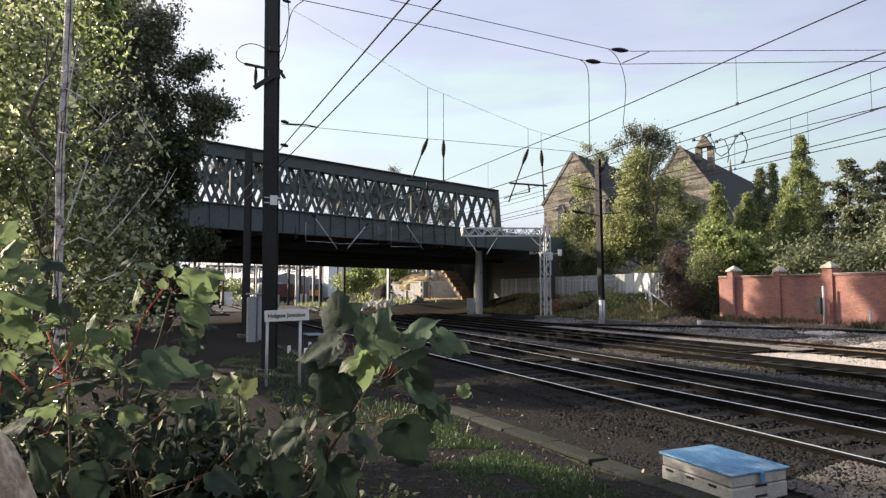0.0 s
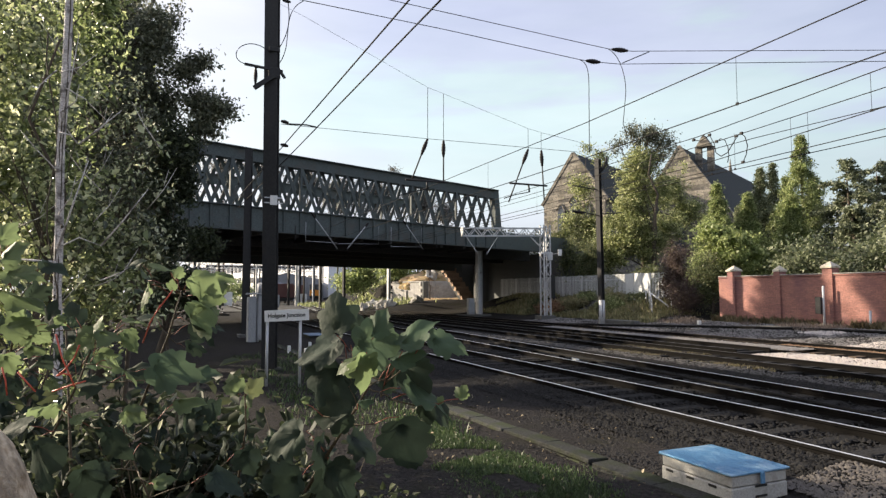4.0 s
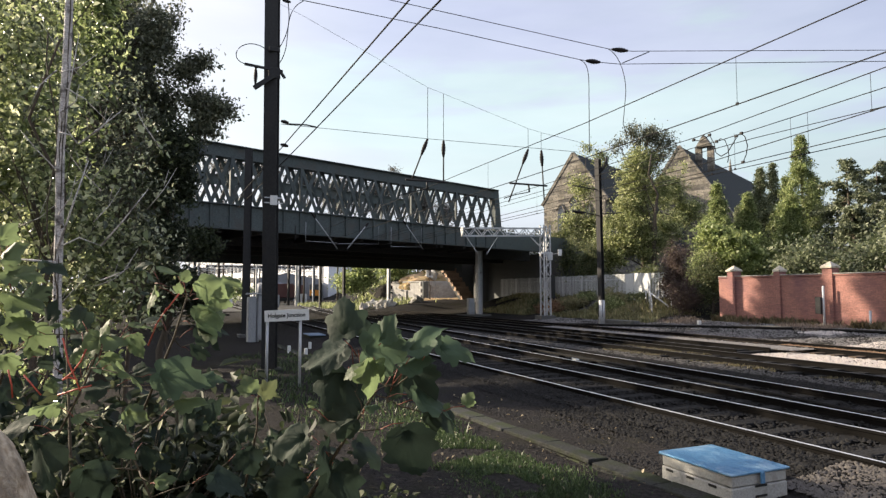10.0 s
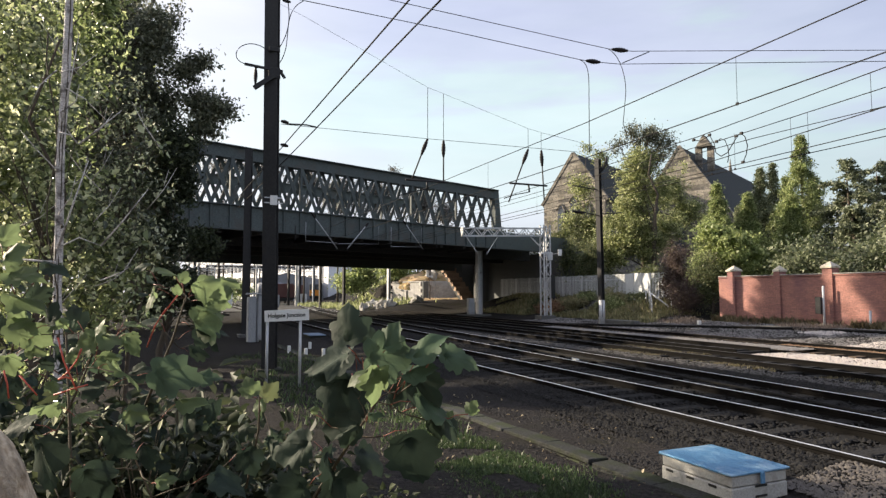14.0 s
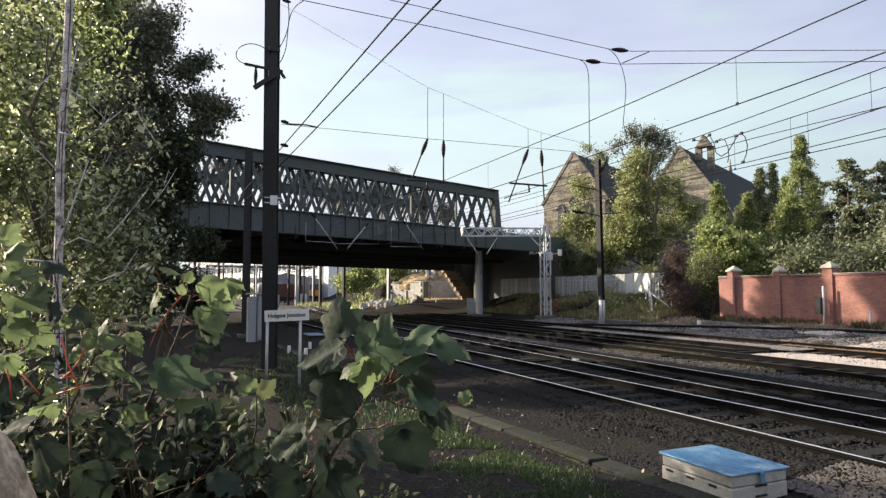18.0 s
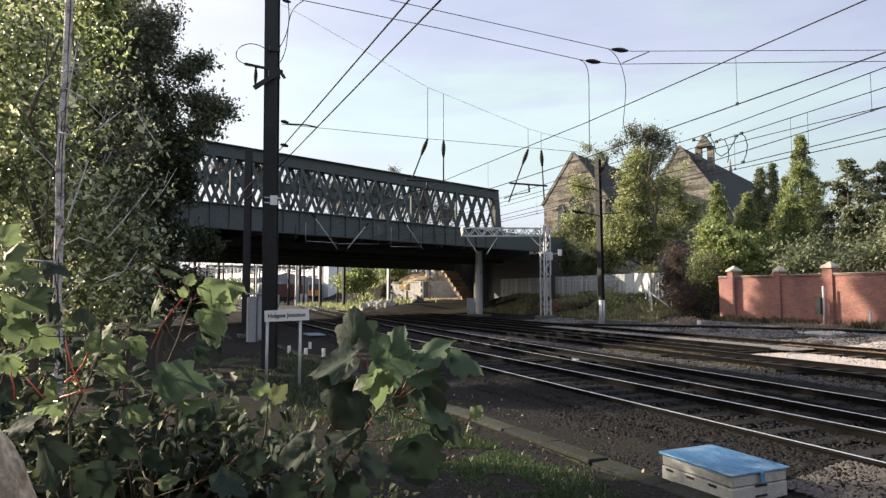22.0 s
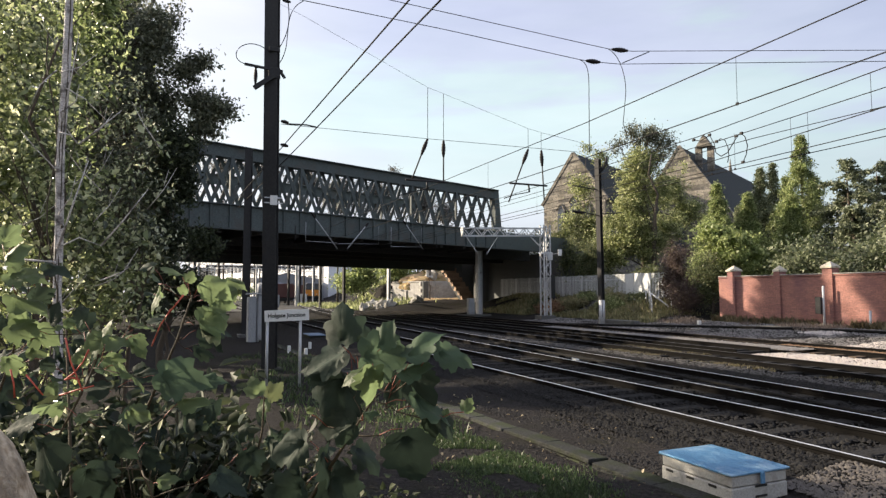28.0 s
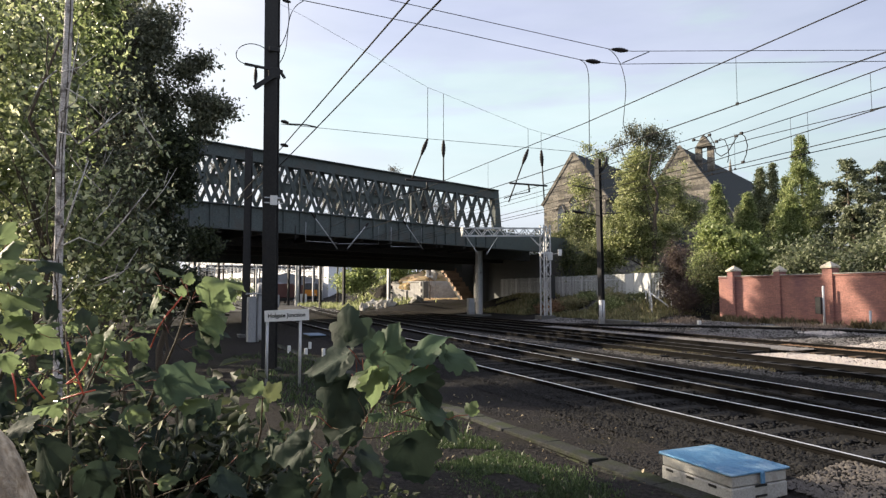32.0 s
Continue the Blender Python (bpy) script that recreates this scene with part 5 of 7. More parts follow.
def wagons():
    for x, y, m, lab in ((16.2, 104, MAROON, "dull red covered goods wagon standing in the yard"), (21.5, 124, MAROON, "dull red covered goods wagon standing in the yard")):
        t = thing("goods_wagon", (x, y, 0), lab, "wagon", "goods wagons")
        part("body", box(x - 1.3, y - 3, 1.0, x + 1.3, y + 3, 3.2, bevel=0.1), m, t)
        part("underframe", box(x - 1.2, y - 3.1, 0.55, x + 1.2, y + 3.1, 0.98), TYRE, t)
        for s in (-0.75, 0.75):
            for k in (-1.9, 1.9):
                part("wheel", tube(bmesh.new(), [(x + s - 0.06, y + k, 0.45), (x + s + 0.06, y + k, 0.45)], 0.45, 14), TYRE, t)


def locomotive():
    t = thing("locomotive", (0, 0, 0), "dark diesel locomotive with an orange front creeping along", "locomotive")
    part("body", box(-1.35, -0.0, 1.05, 1.35, 16, 3.55, bevel=0.12), LOCO, t)
    bm = bmesh.new()
    B(bm, -1.2, 0.15, 3.5, 1.2, 15.8, 3.88, bevel=0.16)
    part("roof", bm, SHED, t)
    part("nose_panel", box(-1.28, -0.05, 1.1, 1.28, 0.0, 2.35, bevel=0.02), YELLOW, t, "orange warning panel")
    for x in (-0.68, 0.68):
        part("windscreen", box(x - 0.5, -0.05, 2.5, x + 0.5, 0.0, 3.2, bevel=0.02), GLASS, t)
        part("marker_lamp", tube(bmesh.new(), [(x * 1.3, -0.09, 1.45), (x * 1.3, -0.05, 1.45)], 0.11, 8), WHITE, t)
        part("buffer", tube(bmesh.new(), [(x * 1.28, -0.6, 1.0), (x * 1.28, -0.05, 1.0)], [0.22, 0.12], 8), TYRE, t)
    part("buffer_beam", box(-1.3, -0.1, 0.75, 1.3, 0.15, 1.08, bevel=0.02), TYRE, t)
    part("underframe", box(-1.2, 0.3, 0.5, 1.2, 15.7, 1.03), TYRE, t)
    for y in (1.5, 3.6, 12.4, 14.5):
        for s in (-0.75, 0.75):
            part("wheel", tube(bmesh.new(), [(s - 0.07, y, 0.5), (s + 0.07, y, 0.5)], 0.5, 14), TYRE, t)
    return t


def yard():
    xs, ys = np.linspace(-12, 19, 12), np.linspace(70, 185, 26)
    gx, gy = np.meshgrid(xs, ys, indexing="ij")
    gx = np.minimum(gx, 16.2 + 0.2 * (gy - 62) + 0 * gx)
    v = np.stack([gx, gy, ground_z(gx, gy) * 0 - 0.175], axis=-1).reshape(-1, 3)
    ny = len(ys)
    q = (np.arange(11)[:, None] * ny + np.arange(ny - 1)[None, :]).ravel()
    me = raw_mesh("road_yard", v, np.stack([q, q + ny, q + ny + 1, q + 1], axis=1), YARD, True)
    tagged(new("road_yard", me), "sunlit pale gravel of the yard beyond the bridge", "yard", kind="structure")


yard()
cutting()
far_buildings()
wagons()
def yard_clutter():
    rng = np.random.default_rng(90)
    for i in range(9):
        x, y = 5.5 + i * 2.1 + rng.normal() * 0.5, 96 + rng.uniform(0, 40)
        t = thing("line_pole", (x, y, -0.3), "slim steel overhead-line pole beyond the bridge", "mast", "poles beyond the bridge")
        part("pole", h_section(x, y, -0.5, rng.uniform(6.5, 8.5), 0.2, 20), MAST if i % 3 else GALV, t)
        part("arm", tube(bmesh.new(), [(x, y, 5.2), (x - 2.2, y, 5.8)], 0.05, 5), MAST, t)
    for y, x0, x1 in ((105, 3, 19), (132, 6, 27)):
        t = thing("wire_gantry", (x0, y, 0), "steel portal gantry across the yard tracks", "gantry", "yard gantries")
        for x in (x0, x1):
            part("post", h_section(x, y, -0.5, 7.2, 0.35, 10), MAST, t)
        part("beam", bar(bmesh.new(), (x0, y, 7.0), (x1, y, 7.0), 0.3, 0.5), MAST, t)
    for x, y, w, h, m in ((4.6, 92, 1.2, 1.5, WHITE), (7.4, 100, 1.6, 1.9, WHITE), (10.5, 93, 0.9, 1.3, CABINET), (12.8, 88, 1.0, 1.5, CABINET), (19.8, 106, 1.3, 1.6, WHITE)):
        t = thing("relay_case", (x, y, -0.2), "pale relay case standing in the yard", "cabinet", "yard relay cases")
        part("body", box(x - w / 2, y - 0.4, -0.25, x + w / 2, y + 0.4, h, bevel=0.04), m, t)
        part("door", box(x - w / 2 + 0.06, y - 0.43, 0.0, x + w / 2 - 0.06, y - 0.405, h - 0.1, bevel=0.01), m, t)
    for k in range(9):
        x, z = 2.5 + k * 2.2, 5.0 + 0.5 * (k % 3)
        t = thing("yard_wire", (x, 84, z), "thin overhead wire above the yard tracks", "overhead wire", "yard wires")
        part("wire", tube(bmesh.new(), [(x, 70, z), (x + 1.0, 105, z - 0.1), (x + 3.5, 132, z), (x + 7, 150, z)], 0.02, 4), WIRE, t)
        for y in (80, 92, 104, 118):
            part("dropper", tube(bmesh.new(), [(x + 0.4, y, z), (x + 0.4, y, z + 1.0)], 0.02, 4), WIRE, t)
    for y, x0, x1, z in ((96, 2, 17, 6.2), (118, 4, 24, 6.6), (142, 8, 31, 7.0)):
        t = thing("lattice_gantry", (x0, y, 0), "pale lattice portal gantry across the yard", "gantry", "yard gantries")
        for x in (x0, x1):
            part("post", h_section(x, y, -0.5, z + 0.4, 0.3, 10), GALV, t)
        for dz in (0, 0.9):
            part("chord", bar(bmesh.new(), (x0, y, z - dz), (x1, y, z - dz), 0.1, 0.1), GALV, t)
        n = int((x1 - x0) / 1.0)
        for k in range(n):
            a, b = x0 + (x1 - x0) * k / n, x0 + (x1 - x0) * (k + 1) / n
            part("web", bar(bmesh.new(), (a, y, z - 0.9 * (k % 2)), (b, y, z - 0.9 * ((k + 1) % 2)), 0.05, 0.08), GALV, t)
    t = thing("oil_tank", (15.2, 112, 0), "dull grey horizontal storage tank on cradles", "tank")
    part("shell", tube(bmesh.new(), [(13.2, 112, 2.2), (13.4, 112, 2.2), (17.6, 112, 2.2), (17.8, 112, 2.2)], [0.9, 1.3, 1.3, 0.9], 16), SHED, t)
    for x in (14.2, 16.8):
        part("cradle", box(x - 0.2, 111.2, -0.3, x + 0.2, 112.8, 1.1), CONC, t)


yard_clutter()
LOCOMOTIVE = locomotive()


# ---- church ----
def church():
    t = thing("church", (50, 60, 1), "old stone church with steep slate roofs and a bellcote", "church")
    rd = Vector((0.891, 0.454, 0))
    sd = Vector((-0.454, 0.891, 0))

    def wing(apex, half, eave, length, base=0.5):
        ap = Vector(apex)
        prof = [(-half, base), (half, base), (half, eave), (0, ap.z), (-half, eave)]
        bm = bmesh.new()
        f0 = [bm.verts.new(Vector((ap.x, ap.y, 0)) - sd * a + Vector((0, 0, z))) for a, z in prof]
        f1 = [bm.verts.new(v.co + rd * length) for v in f0]
        bm.faces.new(f0)
        bm.faces.new(f1[::-1])
        for i in range(5):
            bm.faces.new((f0[i], f1[i], f1[(i + 1) % 5], f0[(i + 1) % 5]))
        w = part("wall", bm, STONE, t)
        for s in (-1, 1):
            a = Vector((ap.x, ap.y, ap.z + 0.06)) + rd * 0.35
            e = Vector((ap.x, ap.y, eave - 0.3)) - sd * s * (half + 0.3) + rd * 0.35
            bm = bmesh.new()
            up = Vector((0, 0, 0.22))
            q = [bm.verts.new(v) for v in (a, e, e + rd * (length + 0.5), a + rd * (length + 0.5), a + up, e + up, e + rd * (length + 0.5) + up, a + rd * (length + 0.5) + up)]
            for f in ((0, 1, 2, 3), (7, 6, 5, 4), (0, 4, 5, 1), (1, 5, 6, 2), (2, 6, 7, 3), (3, 7, 4, 0)):
                bm.faces.new([q[i] for i in f])
            part("roof", bm, SLATE, t)
            part("gable_coping", bar(bmesh.new(), a - rd * 0.2 + up, e - rd * 0.2 + up, 0.42, 0.3), STONE, w)
        for k, drop, tall in ((-0.42, 0.2, 3.6), (0.0, -0.6, 4.6), (0.42, 0.2, 3.6)):
            g = Vector((ap.x, ap.y, 0)) - rd * 0.03 - sd * k * half
            bm = bmesh.new()
            out = [(-0.42, -tall), (0.42, -tall), (0.42, -0.8), (0.25, -0.3), (0, 0), (-0.25, -0.3), (-0.42, -0.8)]
            f0 = [bm.verts.new(g - sd * u + Vector((0, 0, eave - drop + v))) for u, v in out]
            f1 = [bm.verts.new(v.co + rd * 0.2) for v in f0]
            bm.faces.new(f0)
            for q in range(7):
                bm.faces.new((f0[q], f1[q], f1[(q + 1) % 7], f0[(q + 1) % 7]))
            lw = part("lancet_window", bm, GLASS, w, "tall dark pointed window")
            part("window_hood", tube(bmesh.new(), [g - rd * 0.08 - sd * u * 1.25 + Vector((0, 0, eave - drop + v * 1.0 + 0.12)) for u, v in out[1:]], 0.09, 5), STONE, lw)
        for k in range(5):
            g = Vector((ap.x, ap.y, 0)) + rd * (length * (k + 0.5) / 5) + sd * -1.0 * (half + 0.03)
            part("lancet_window", bar(bmesh.new(), g + Vector((0, 0, eave - 4)), g + Vector((0, 0, eave - 1)), 0.8, 0.1, tuple(sd)), GLASS, w)
        return w

    wing((42.0, 60.4, 17.6), 3.9, 12.2, 16)
    wing((59.2, 61.8, 20.3), 6.2, 11.0, 34)
    c = Vector((59.4, 59.4, 0)) + rd * 4
    bm = bmesh.new()
    for k in (-0.75, 0.75):
        bar(bm, c + sd * k + Vector((0, 0, 17.5)), c + sd * k + Vector((0, 0, 20.6)), 0.45, 0.8, tuple(sd))
    b = part("bellcote", bm, STONE, t)
    bm = bmesh.new()
    q = [bm.verts.new(c + sd * i * 1.0 + rd * j * 0.6 + Vector((0, 0, z))) for i, j, z in ((-1, -1, 20.6), (1, -1, 20.6), (1, 1, 20.6), (-1, 1, 20.6), (0, -1, 22.2), (0, 1, 22.2))]
    for f in ((0, 1, 4), (2, 3, 5), (1, 2, 5, 4), (3, 0, 4, 5), (3, 2, 1, 0)):
        bm.faces.new([q[i] for i in f])
    part("cap", bm, STONE, b)
    f = Vector((59.2, 61.8, 0)) + rd * 22.5
    part("finial", tube(bmesh.new(), [f + Vector((0, 0, 20.2)), f + Vector((0, 0, 21.4)), f + Vector((0, 0, 22.6))], [0.35, 0.2, 0.04], 6), STONE, t)


church()


# ---- trees ----
# bare boughs of the birch: three points and the thickness at the foot
BIRCH_BRANCHES = (
    (((-0.99, 7.85, 3.44), (-0.77, 7.74, 3.63), (-0.57, 7.65, 3.81)), 0.011),
    (((-0.74, 7.83, 2.33), (-0.54, 7.72, 2.58), (-0.28, 7.59, 2.95)), 0.012),
    (((-1.17, 8.01, 2.30), (-1.04, 7.92, 2.76), (-0.89, 7.82, 3.26)), 0.014),
    (((-1.16, 7.90, 3.69), (-1.08, 7.83, 4.22), (-1.02, 7.77, 4.65)), 0.010),
    (((-1.24, 7.90, 4.25), (-1.40, 7.98, 4.09), (-1.56, 8.08, 3.69)), 0.009),
    (((-1.19, 8.03, 2.15), (-1.41, 8.12, 2.17), (-1.64, 8.22, 2.19)), 0.016),
    (((-1.19, 7.91, 3.78), (-1.03, 7.83, 3.91), (-1.01, 7.81, 4.09)), 0.008),
    (((-0.73, 7.85, 1.95), (-0.50, 7.74, 2.05), (-0.36, 7.67, 2.30)), 0.009),
    (((-1.21, 7.89, 4.22), (-1.01, 7.80, 4.28), (-0.83, 7.71, 4.43)), 0.008),
    (((-1.19, 8.02, 2.30), (-0.96, 7.91, 2.42), (-0.74, 7.83, 2.33)), 0.009),
    (((-1.18, 7.99, 2.67), (-1.06, 7.92, 2.86), (-1.01, 7.88, 3.10)), 0.007),
    (((-1.20, 7.89, 4.09), (-0.95, 7.79, 3.94), (-0.71, 7.71, 3.69)), 0.007),
    (((-1.22, 7.97, 3.17), (-1.44, 8.05, 3.41), (-1.59, 8.10, 3.60)), 0.007),
    (((-1.19, 7.92, 3.57), (-1.08, 7.88, 3.54), (-0.99, 7.85, 3.44)), 0.009),
)


def left_trees():
    tree("ash_tree", (-1.6, 17.6, -0.35), (-1.2, 17.6, 9.6), 0.17, [(-3.5, 18.7, 8.5, 2.1, 2.1, 1.8), (-1.6, 17.9, 8.5, 1.25, 1.25, 1.5), (-0.55, 17.1, 8.3, 0.5, 0.5, 1.0), (-0.8, 17.4, 6.7, 1.0, 1.0, 1.05), (0.15, 16.7, 7.4, 0.28, 0.3, 0.38), (0.55, 16.5, 7.55, 0.26, 0.2, 0.1), (0.5, 16.6, 6.5, 0.42, 0.4, 0.26), (0.95, 16.4, 6.4, 0.26, 0.26, 0.28), (0.6, 16.6, 5.95, 0.32, 0.32, 0.26), (-2.6, 18.5, 5.5, 1.7, 1.7, 1.5), (-1.2, 17.7, 5.1, 0.95, 0.95, 1.0), (-2.6, 18.5, 3.1, 1.4, 1.4, 1.2), (-0.95, 17.7, 3.2, 0.75, 0.75, 1.15), (-0.2, 17.4, 3.1, 0.42, 0.42, 0.6)],
         [150, 130, 60, 130, 16, 7, 26, 16, 20, 120, 130, 110, 100, 40], 95, 0.15, 0.085, L_ASH, "dense dark-leaved ash tree at the trackside", seed=3, limbs=26)
    # very dark leaves put in for the shadowed hollow of the crown
    tree("holly_tree", (-0.2, 16.4, -0.35), (-0.1, 16.4, 5.4), 0.09, [(-0.05, 16.3, 5.2, 0.5, 0.5, 0.62), (-0.15, 16.5, 4.4, 0.5, 0.5, 0.6), (0.1, 16.4, 4.4, 0.24, 0.24, 0.36), (-0.3, 16.5, 3.2, 0.5, 0.4, 0.9)], [120, 100, 34, 80], 120, 0.12, 0.07, L_DARK, "very dark leaves filling in the shaded hollow beside the ash", seed=35)
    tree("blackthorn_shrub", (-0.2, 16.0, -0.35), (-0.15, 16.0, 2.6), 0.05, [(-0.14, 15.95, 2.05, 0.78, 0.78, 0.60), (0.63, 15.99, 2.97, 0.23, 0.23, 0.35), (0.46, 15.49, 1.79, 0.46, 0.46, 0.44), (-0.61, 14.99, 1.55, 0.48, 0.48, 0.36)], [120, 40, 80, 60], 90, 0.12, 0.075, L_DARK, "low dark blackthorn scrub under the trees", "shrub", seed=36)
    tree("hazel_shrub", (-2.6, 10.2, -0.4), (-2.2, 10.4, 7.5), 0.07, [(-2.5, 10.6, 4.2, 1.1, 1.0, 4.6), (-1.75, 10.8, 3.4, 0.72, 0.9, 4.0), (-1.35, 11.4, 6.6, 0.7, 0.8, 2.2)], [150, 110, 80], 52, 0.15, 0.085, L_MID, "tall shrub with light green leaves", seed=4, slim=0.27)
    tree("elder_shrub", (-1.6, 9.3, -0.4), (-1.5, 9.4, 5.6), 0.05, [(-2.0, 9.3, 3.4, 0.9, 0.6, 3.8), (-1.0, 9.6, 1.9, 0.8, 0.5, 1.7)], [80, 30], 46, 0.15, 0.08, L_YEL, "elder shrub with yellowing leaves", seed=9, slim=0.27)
    # sycamore tucked behind the ash, added to throw shade on the tracks
    tree("sycamore_tree", (-2.4, 23.0, -0.4), (-2.4, 23.2, 12), 0.24, [(-2.6, 23.4, 7.5, 2.2, 2.4, 5.2), (-1.2, 23.0, 4.0, 0.8, 1.0, 2.2)], 200, 60, 0.36, 0.2, L_DARK, "tall dark sycamore behind the ash, added to shade the tracks", seed=5, bend=0.2)
    tree("hawthorn_shrub", (-1.5, 8.6, -0.4), (-1.3, 8.7, 5.5), 0.04, [(-1.6, 8.7, 3.4, 1.0, 0.35, 3.4), (-0.75, 8.8, 2.2, 0.75, 0.35, 1.7)], [52, 22], 40, 0.17, 0.08, L_GLOSSY, "hawthorn shrub with glint-pale leaves behind a birch", "shrub", seed=11, slim=0.29, limbs=16)
    tree("dogwood_shrub", (-0.6, 9.8, -0.4), (-0.5, 9.7, 3.4), 0.04, [(-0.62, 9.5, 3.25, 0.3, 0.4, 0.75), (-0.5, 9.5, 2.6, 0.26, 0.4, 0.5), (-0.2, 9.4, 2.5, 0.12, 0.3, 0.25), (-0.1, 9.5, 3.28, 0.12, 0.2, 0.06), (-0.5, 9.6, 4.3, 0.25, 0.3, 0.6)], [14, 10, 3, 2, 9], 34, 0.12, 0.062, L_DOGWOOD, "dusky dogwood shrub, its glints put in as pale leaves", "shrub", seed=61, slim=0.27, limbs=10)
    # hidden poplars, placed so that their shadows fall on the brick wall
    for x, y, top, r, sd in ((-3.8, 53.6, 25.2, 1.15, 13), (-11.4, 53.6, 29.0, 2.0, 14)):
        tree("poplar_tree", (x, y, -0.4), (x, y, top - 2), 0.3, [(x, y, top - 6, r, r, 6)], 330, 80, 0.4, 0.42, L_DARK, "unseen poplar added beyond the bridge to shade the brick wall", group="poplars", seed=sd)
    t = thing("birch_tree", (-1.17, 8.1, -0.4), "slender pale birch trunk among shrubs", "tree")
    spine = [(-1.12, 8.18, -0.5), (-1.14, 8.15, 0.7), (-1.15, 8.15, 1.25), (-1.18, 8.14, 1.8), (-1.18, 8.12, 2.37), (-1.185, 8.1, 2.78), (-1.195, 8.06, 3.33), (-1.175, 8.03, 3.89), (-1.16, 8.0, 4.44), (-1.155, 7.97, 4.99), (-1.14, 7.95, 5.55), (-1.2, 8.0, 7.2)]
    part("trunk", tube(bmesh.new(), spine, [0.056, 0.048, 0.046, 0.044, 0.046, 0.043, 0.045, 0.042, 0.044, 0.041, 0.040, 0.028], 12), BIRCH, t)
    rng = np.random.default_rng(15)
    for k in range(11):
        z = 0.9 + k * 0.42 + rng.normal() * 0.06
        a = rng.uniform(0, math.tau)
        part("knot", tube(bmesh.new(), [(-1.165 + 0.03 * math.cos(a), 8.07 - 0.04, z - 0.02), (-1.165 + 0.05 * math.cos(a), 8.07 - 0.055, z), (-1.165 + 0.03 * math.cos(a), 8.07 - 0.04, z + 0.02)], [0.008, 0.02, 0.008], 6), TWIG, t)
    for off, lo_, hi_ in ((0.012, 1.0, 2.5), (-0.018, 1.9, 2.6), (0.022, 2.6, 4.4), (-0.004, 3.2, 3.8), (0.016, 4.3, 5.4)):
        seam = []
        for k in range(9):
            z = lo_ + (hi_ - lo_) * k / 8
            x = float(np.interp(z, [p[2] for p in spine], [p[0] for p in spine]))
            y = float(np.interp(z, [p[2] for p in spine], [p[1] for p in spine]))
            seam.append((x + off + rng.normal() * 0.004, y - math.sqrt(max(0.0004, 0.043 ** 2 - off ** 2)) + 0.002, z))
        part("bark_fissure", tube(bmesh.new(), seam, [0.002, 0.006, 0.008, 0.006, 0.009, 0.006, 0.008, 0.005, 0.002], 5), TWIG, t, "dark split in the bark")
    for pts, r in BIRCH_BRANCHES:
        part("branch", tube(bmesh.new(), pts, [r, r * 0.75, r * 0.35], 6), BIRCH, t)


def birch_twigs():
    """A dark stem twining up the birch and bare twigs standing off it."""
    t = thing("creeper_stem", (-1.1, 8.0, -0.4), "thin dark creeper stem twining up the birch trunk", "creeper")
    pts = [Vector((-1.13 - 0.012 * k + 0.055 * math.sin(k * 1.1 + 0.6), 8.1 - 0.06 - 0.01 * math.cos(k * 1.1), -0.4 + k * 0.32)) for k in range(17)]
    part("stem", tube(bmesh.new(), pts, 0.008, 5), TWIG, t)
    rng = np.random.default_rng(33)
    for i in range(14):
        x, z = -1.15 + rng.normal() * 0.55, rng.uniform(1.2, 4.6)
        t = thing("bare_twig", (x, 8.3, z), "pale bare twig among the shrubs", "twig", "bare twigs")
        d = Vector((rng.choice((-1, 1)) * rng.uniform(0.15, 0.55), rng.normal() * 0.2, rng.uniform(0.2, 0.6)))
        a = Vector((x, 8.0 + rng.uniform(0, 0.6), z))
        part("stem", tube(bmesh.new(), [a, a + d * 0.55 + Vector((0, 0, -0.04)), a + d], [0.007, 0.005, 0.002], 5), BIRCH, t)
        b = a + d * 0.55
        part("shoot", tube(bmesh.new(), [b, b + Vector((d.x * 0.15, 0, 0.2))], [0.004, 0.0015], 4), BIRCH, t)


def cypress(base, height, radius, seed, mats=None):
    rng = np.random.default_rng(seed)
    t = thing("conifer", base, "tall feathery conifer behind the brick wall", "tree", "conifers")
    part("trunk", tube(bmesh.new(), [Vector(base) - Vector((0, 0, 0.3)), Vector(base) + Vector((0, 0, height * 0.97))], [0.16, 0.02], 7), BARK, t)
    nb, per = 240, 130
    k = rng.uniform(0, 1, nb) ** 0.9
    a = rng.uniform(0, math.tau, nb)
    r = radius * (0.05 + 1.2 * (1 - k) ** 1.15) * rng.uniform(0.45, 1.45, nb)
    u = rng.uniform(0.12, 1, (nb, per)) ** 0.8
    z = 0.7 + k[:, None] * (height - 0.9) + r[:, None] * (0.35 * u - 0.75 * u * u)
    p = np.stack([np.cos(a)[:, None] * r[:, None] * u, np.sin(a)[:, None] * r[:, None] * u, z], axis=-1).reshape(-1, 3)
    w = (0.05 + 0.13 * (1 - u) + 0.05 * r[:, None]).reshape(-1, 1)
    p = p + rng.normal(size=p.shape) * w * np.array([1, 1, 0.7])
    ob = new("crown", leaves("crown", p, 0.14, mats or L_CON, rng, 0.19, 0.2, far=True))
    ob.parent = t
    ORIGIN[ob] = Vector(base)


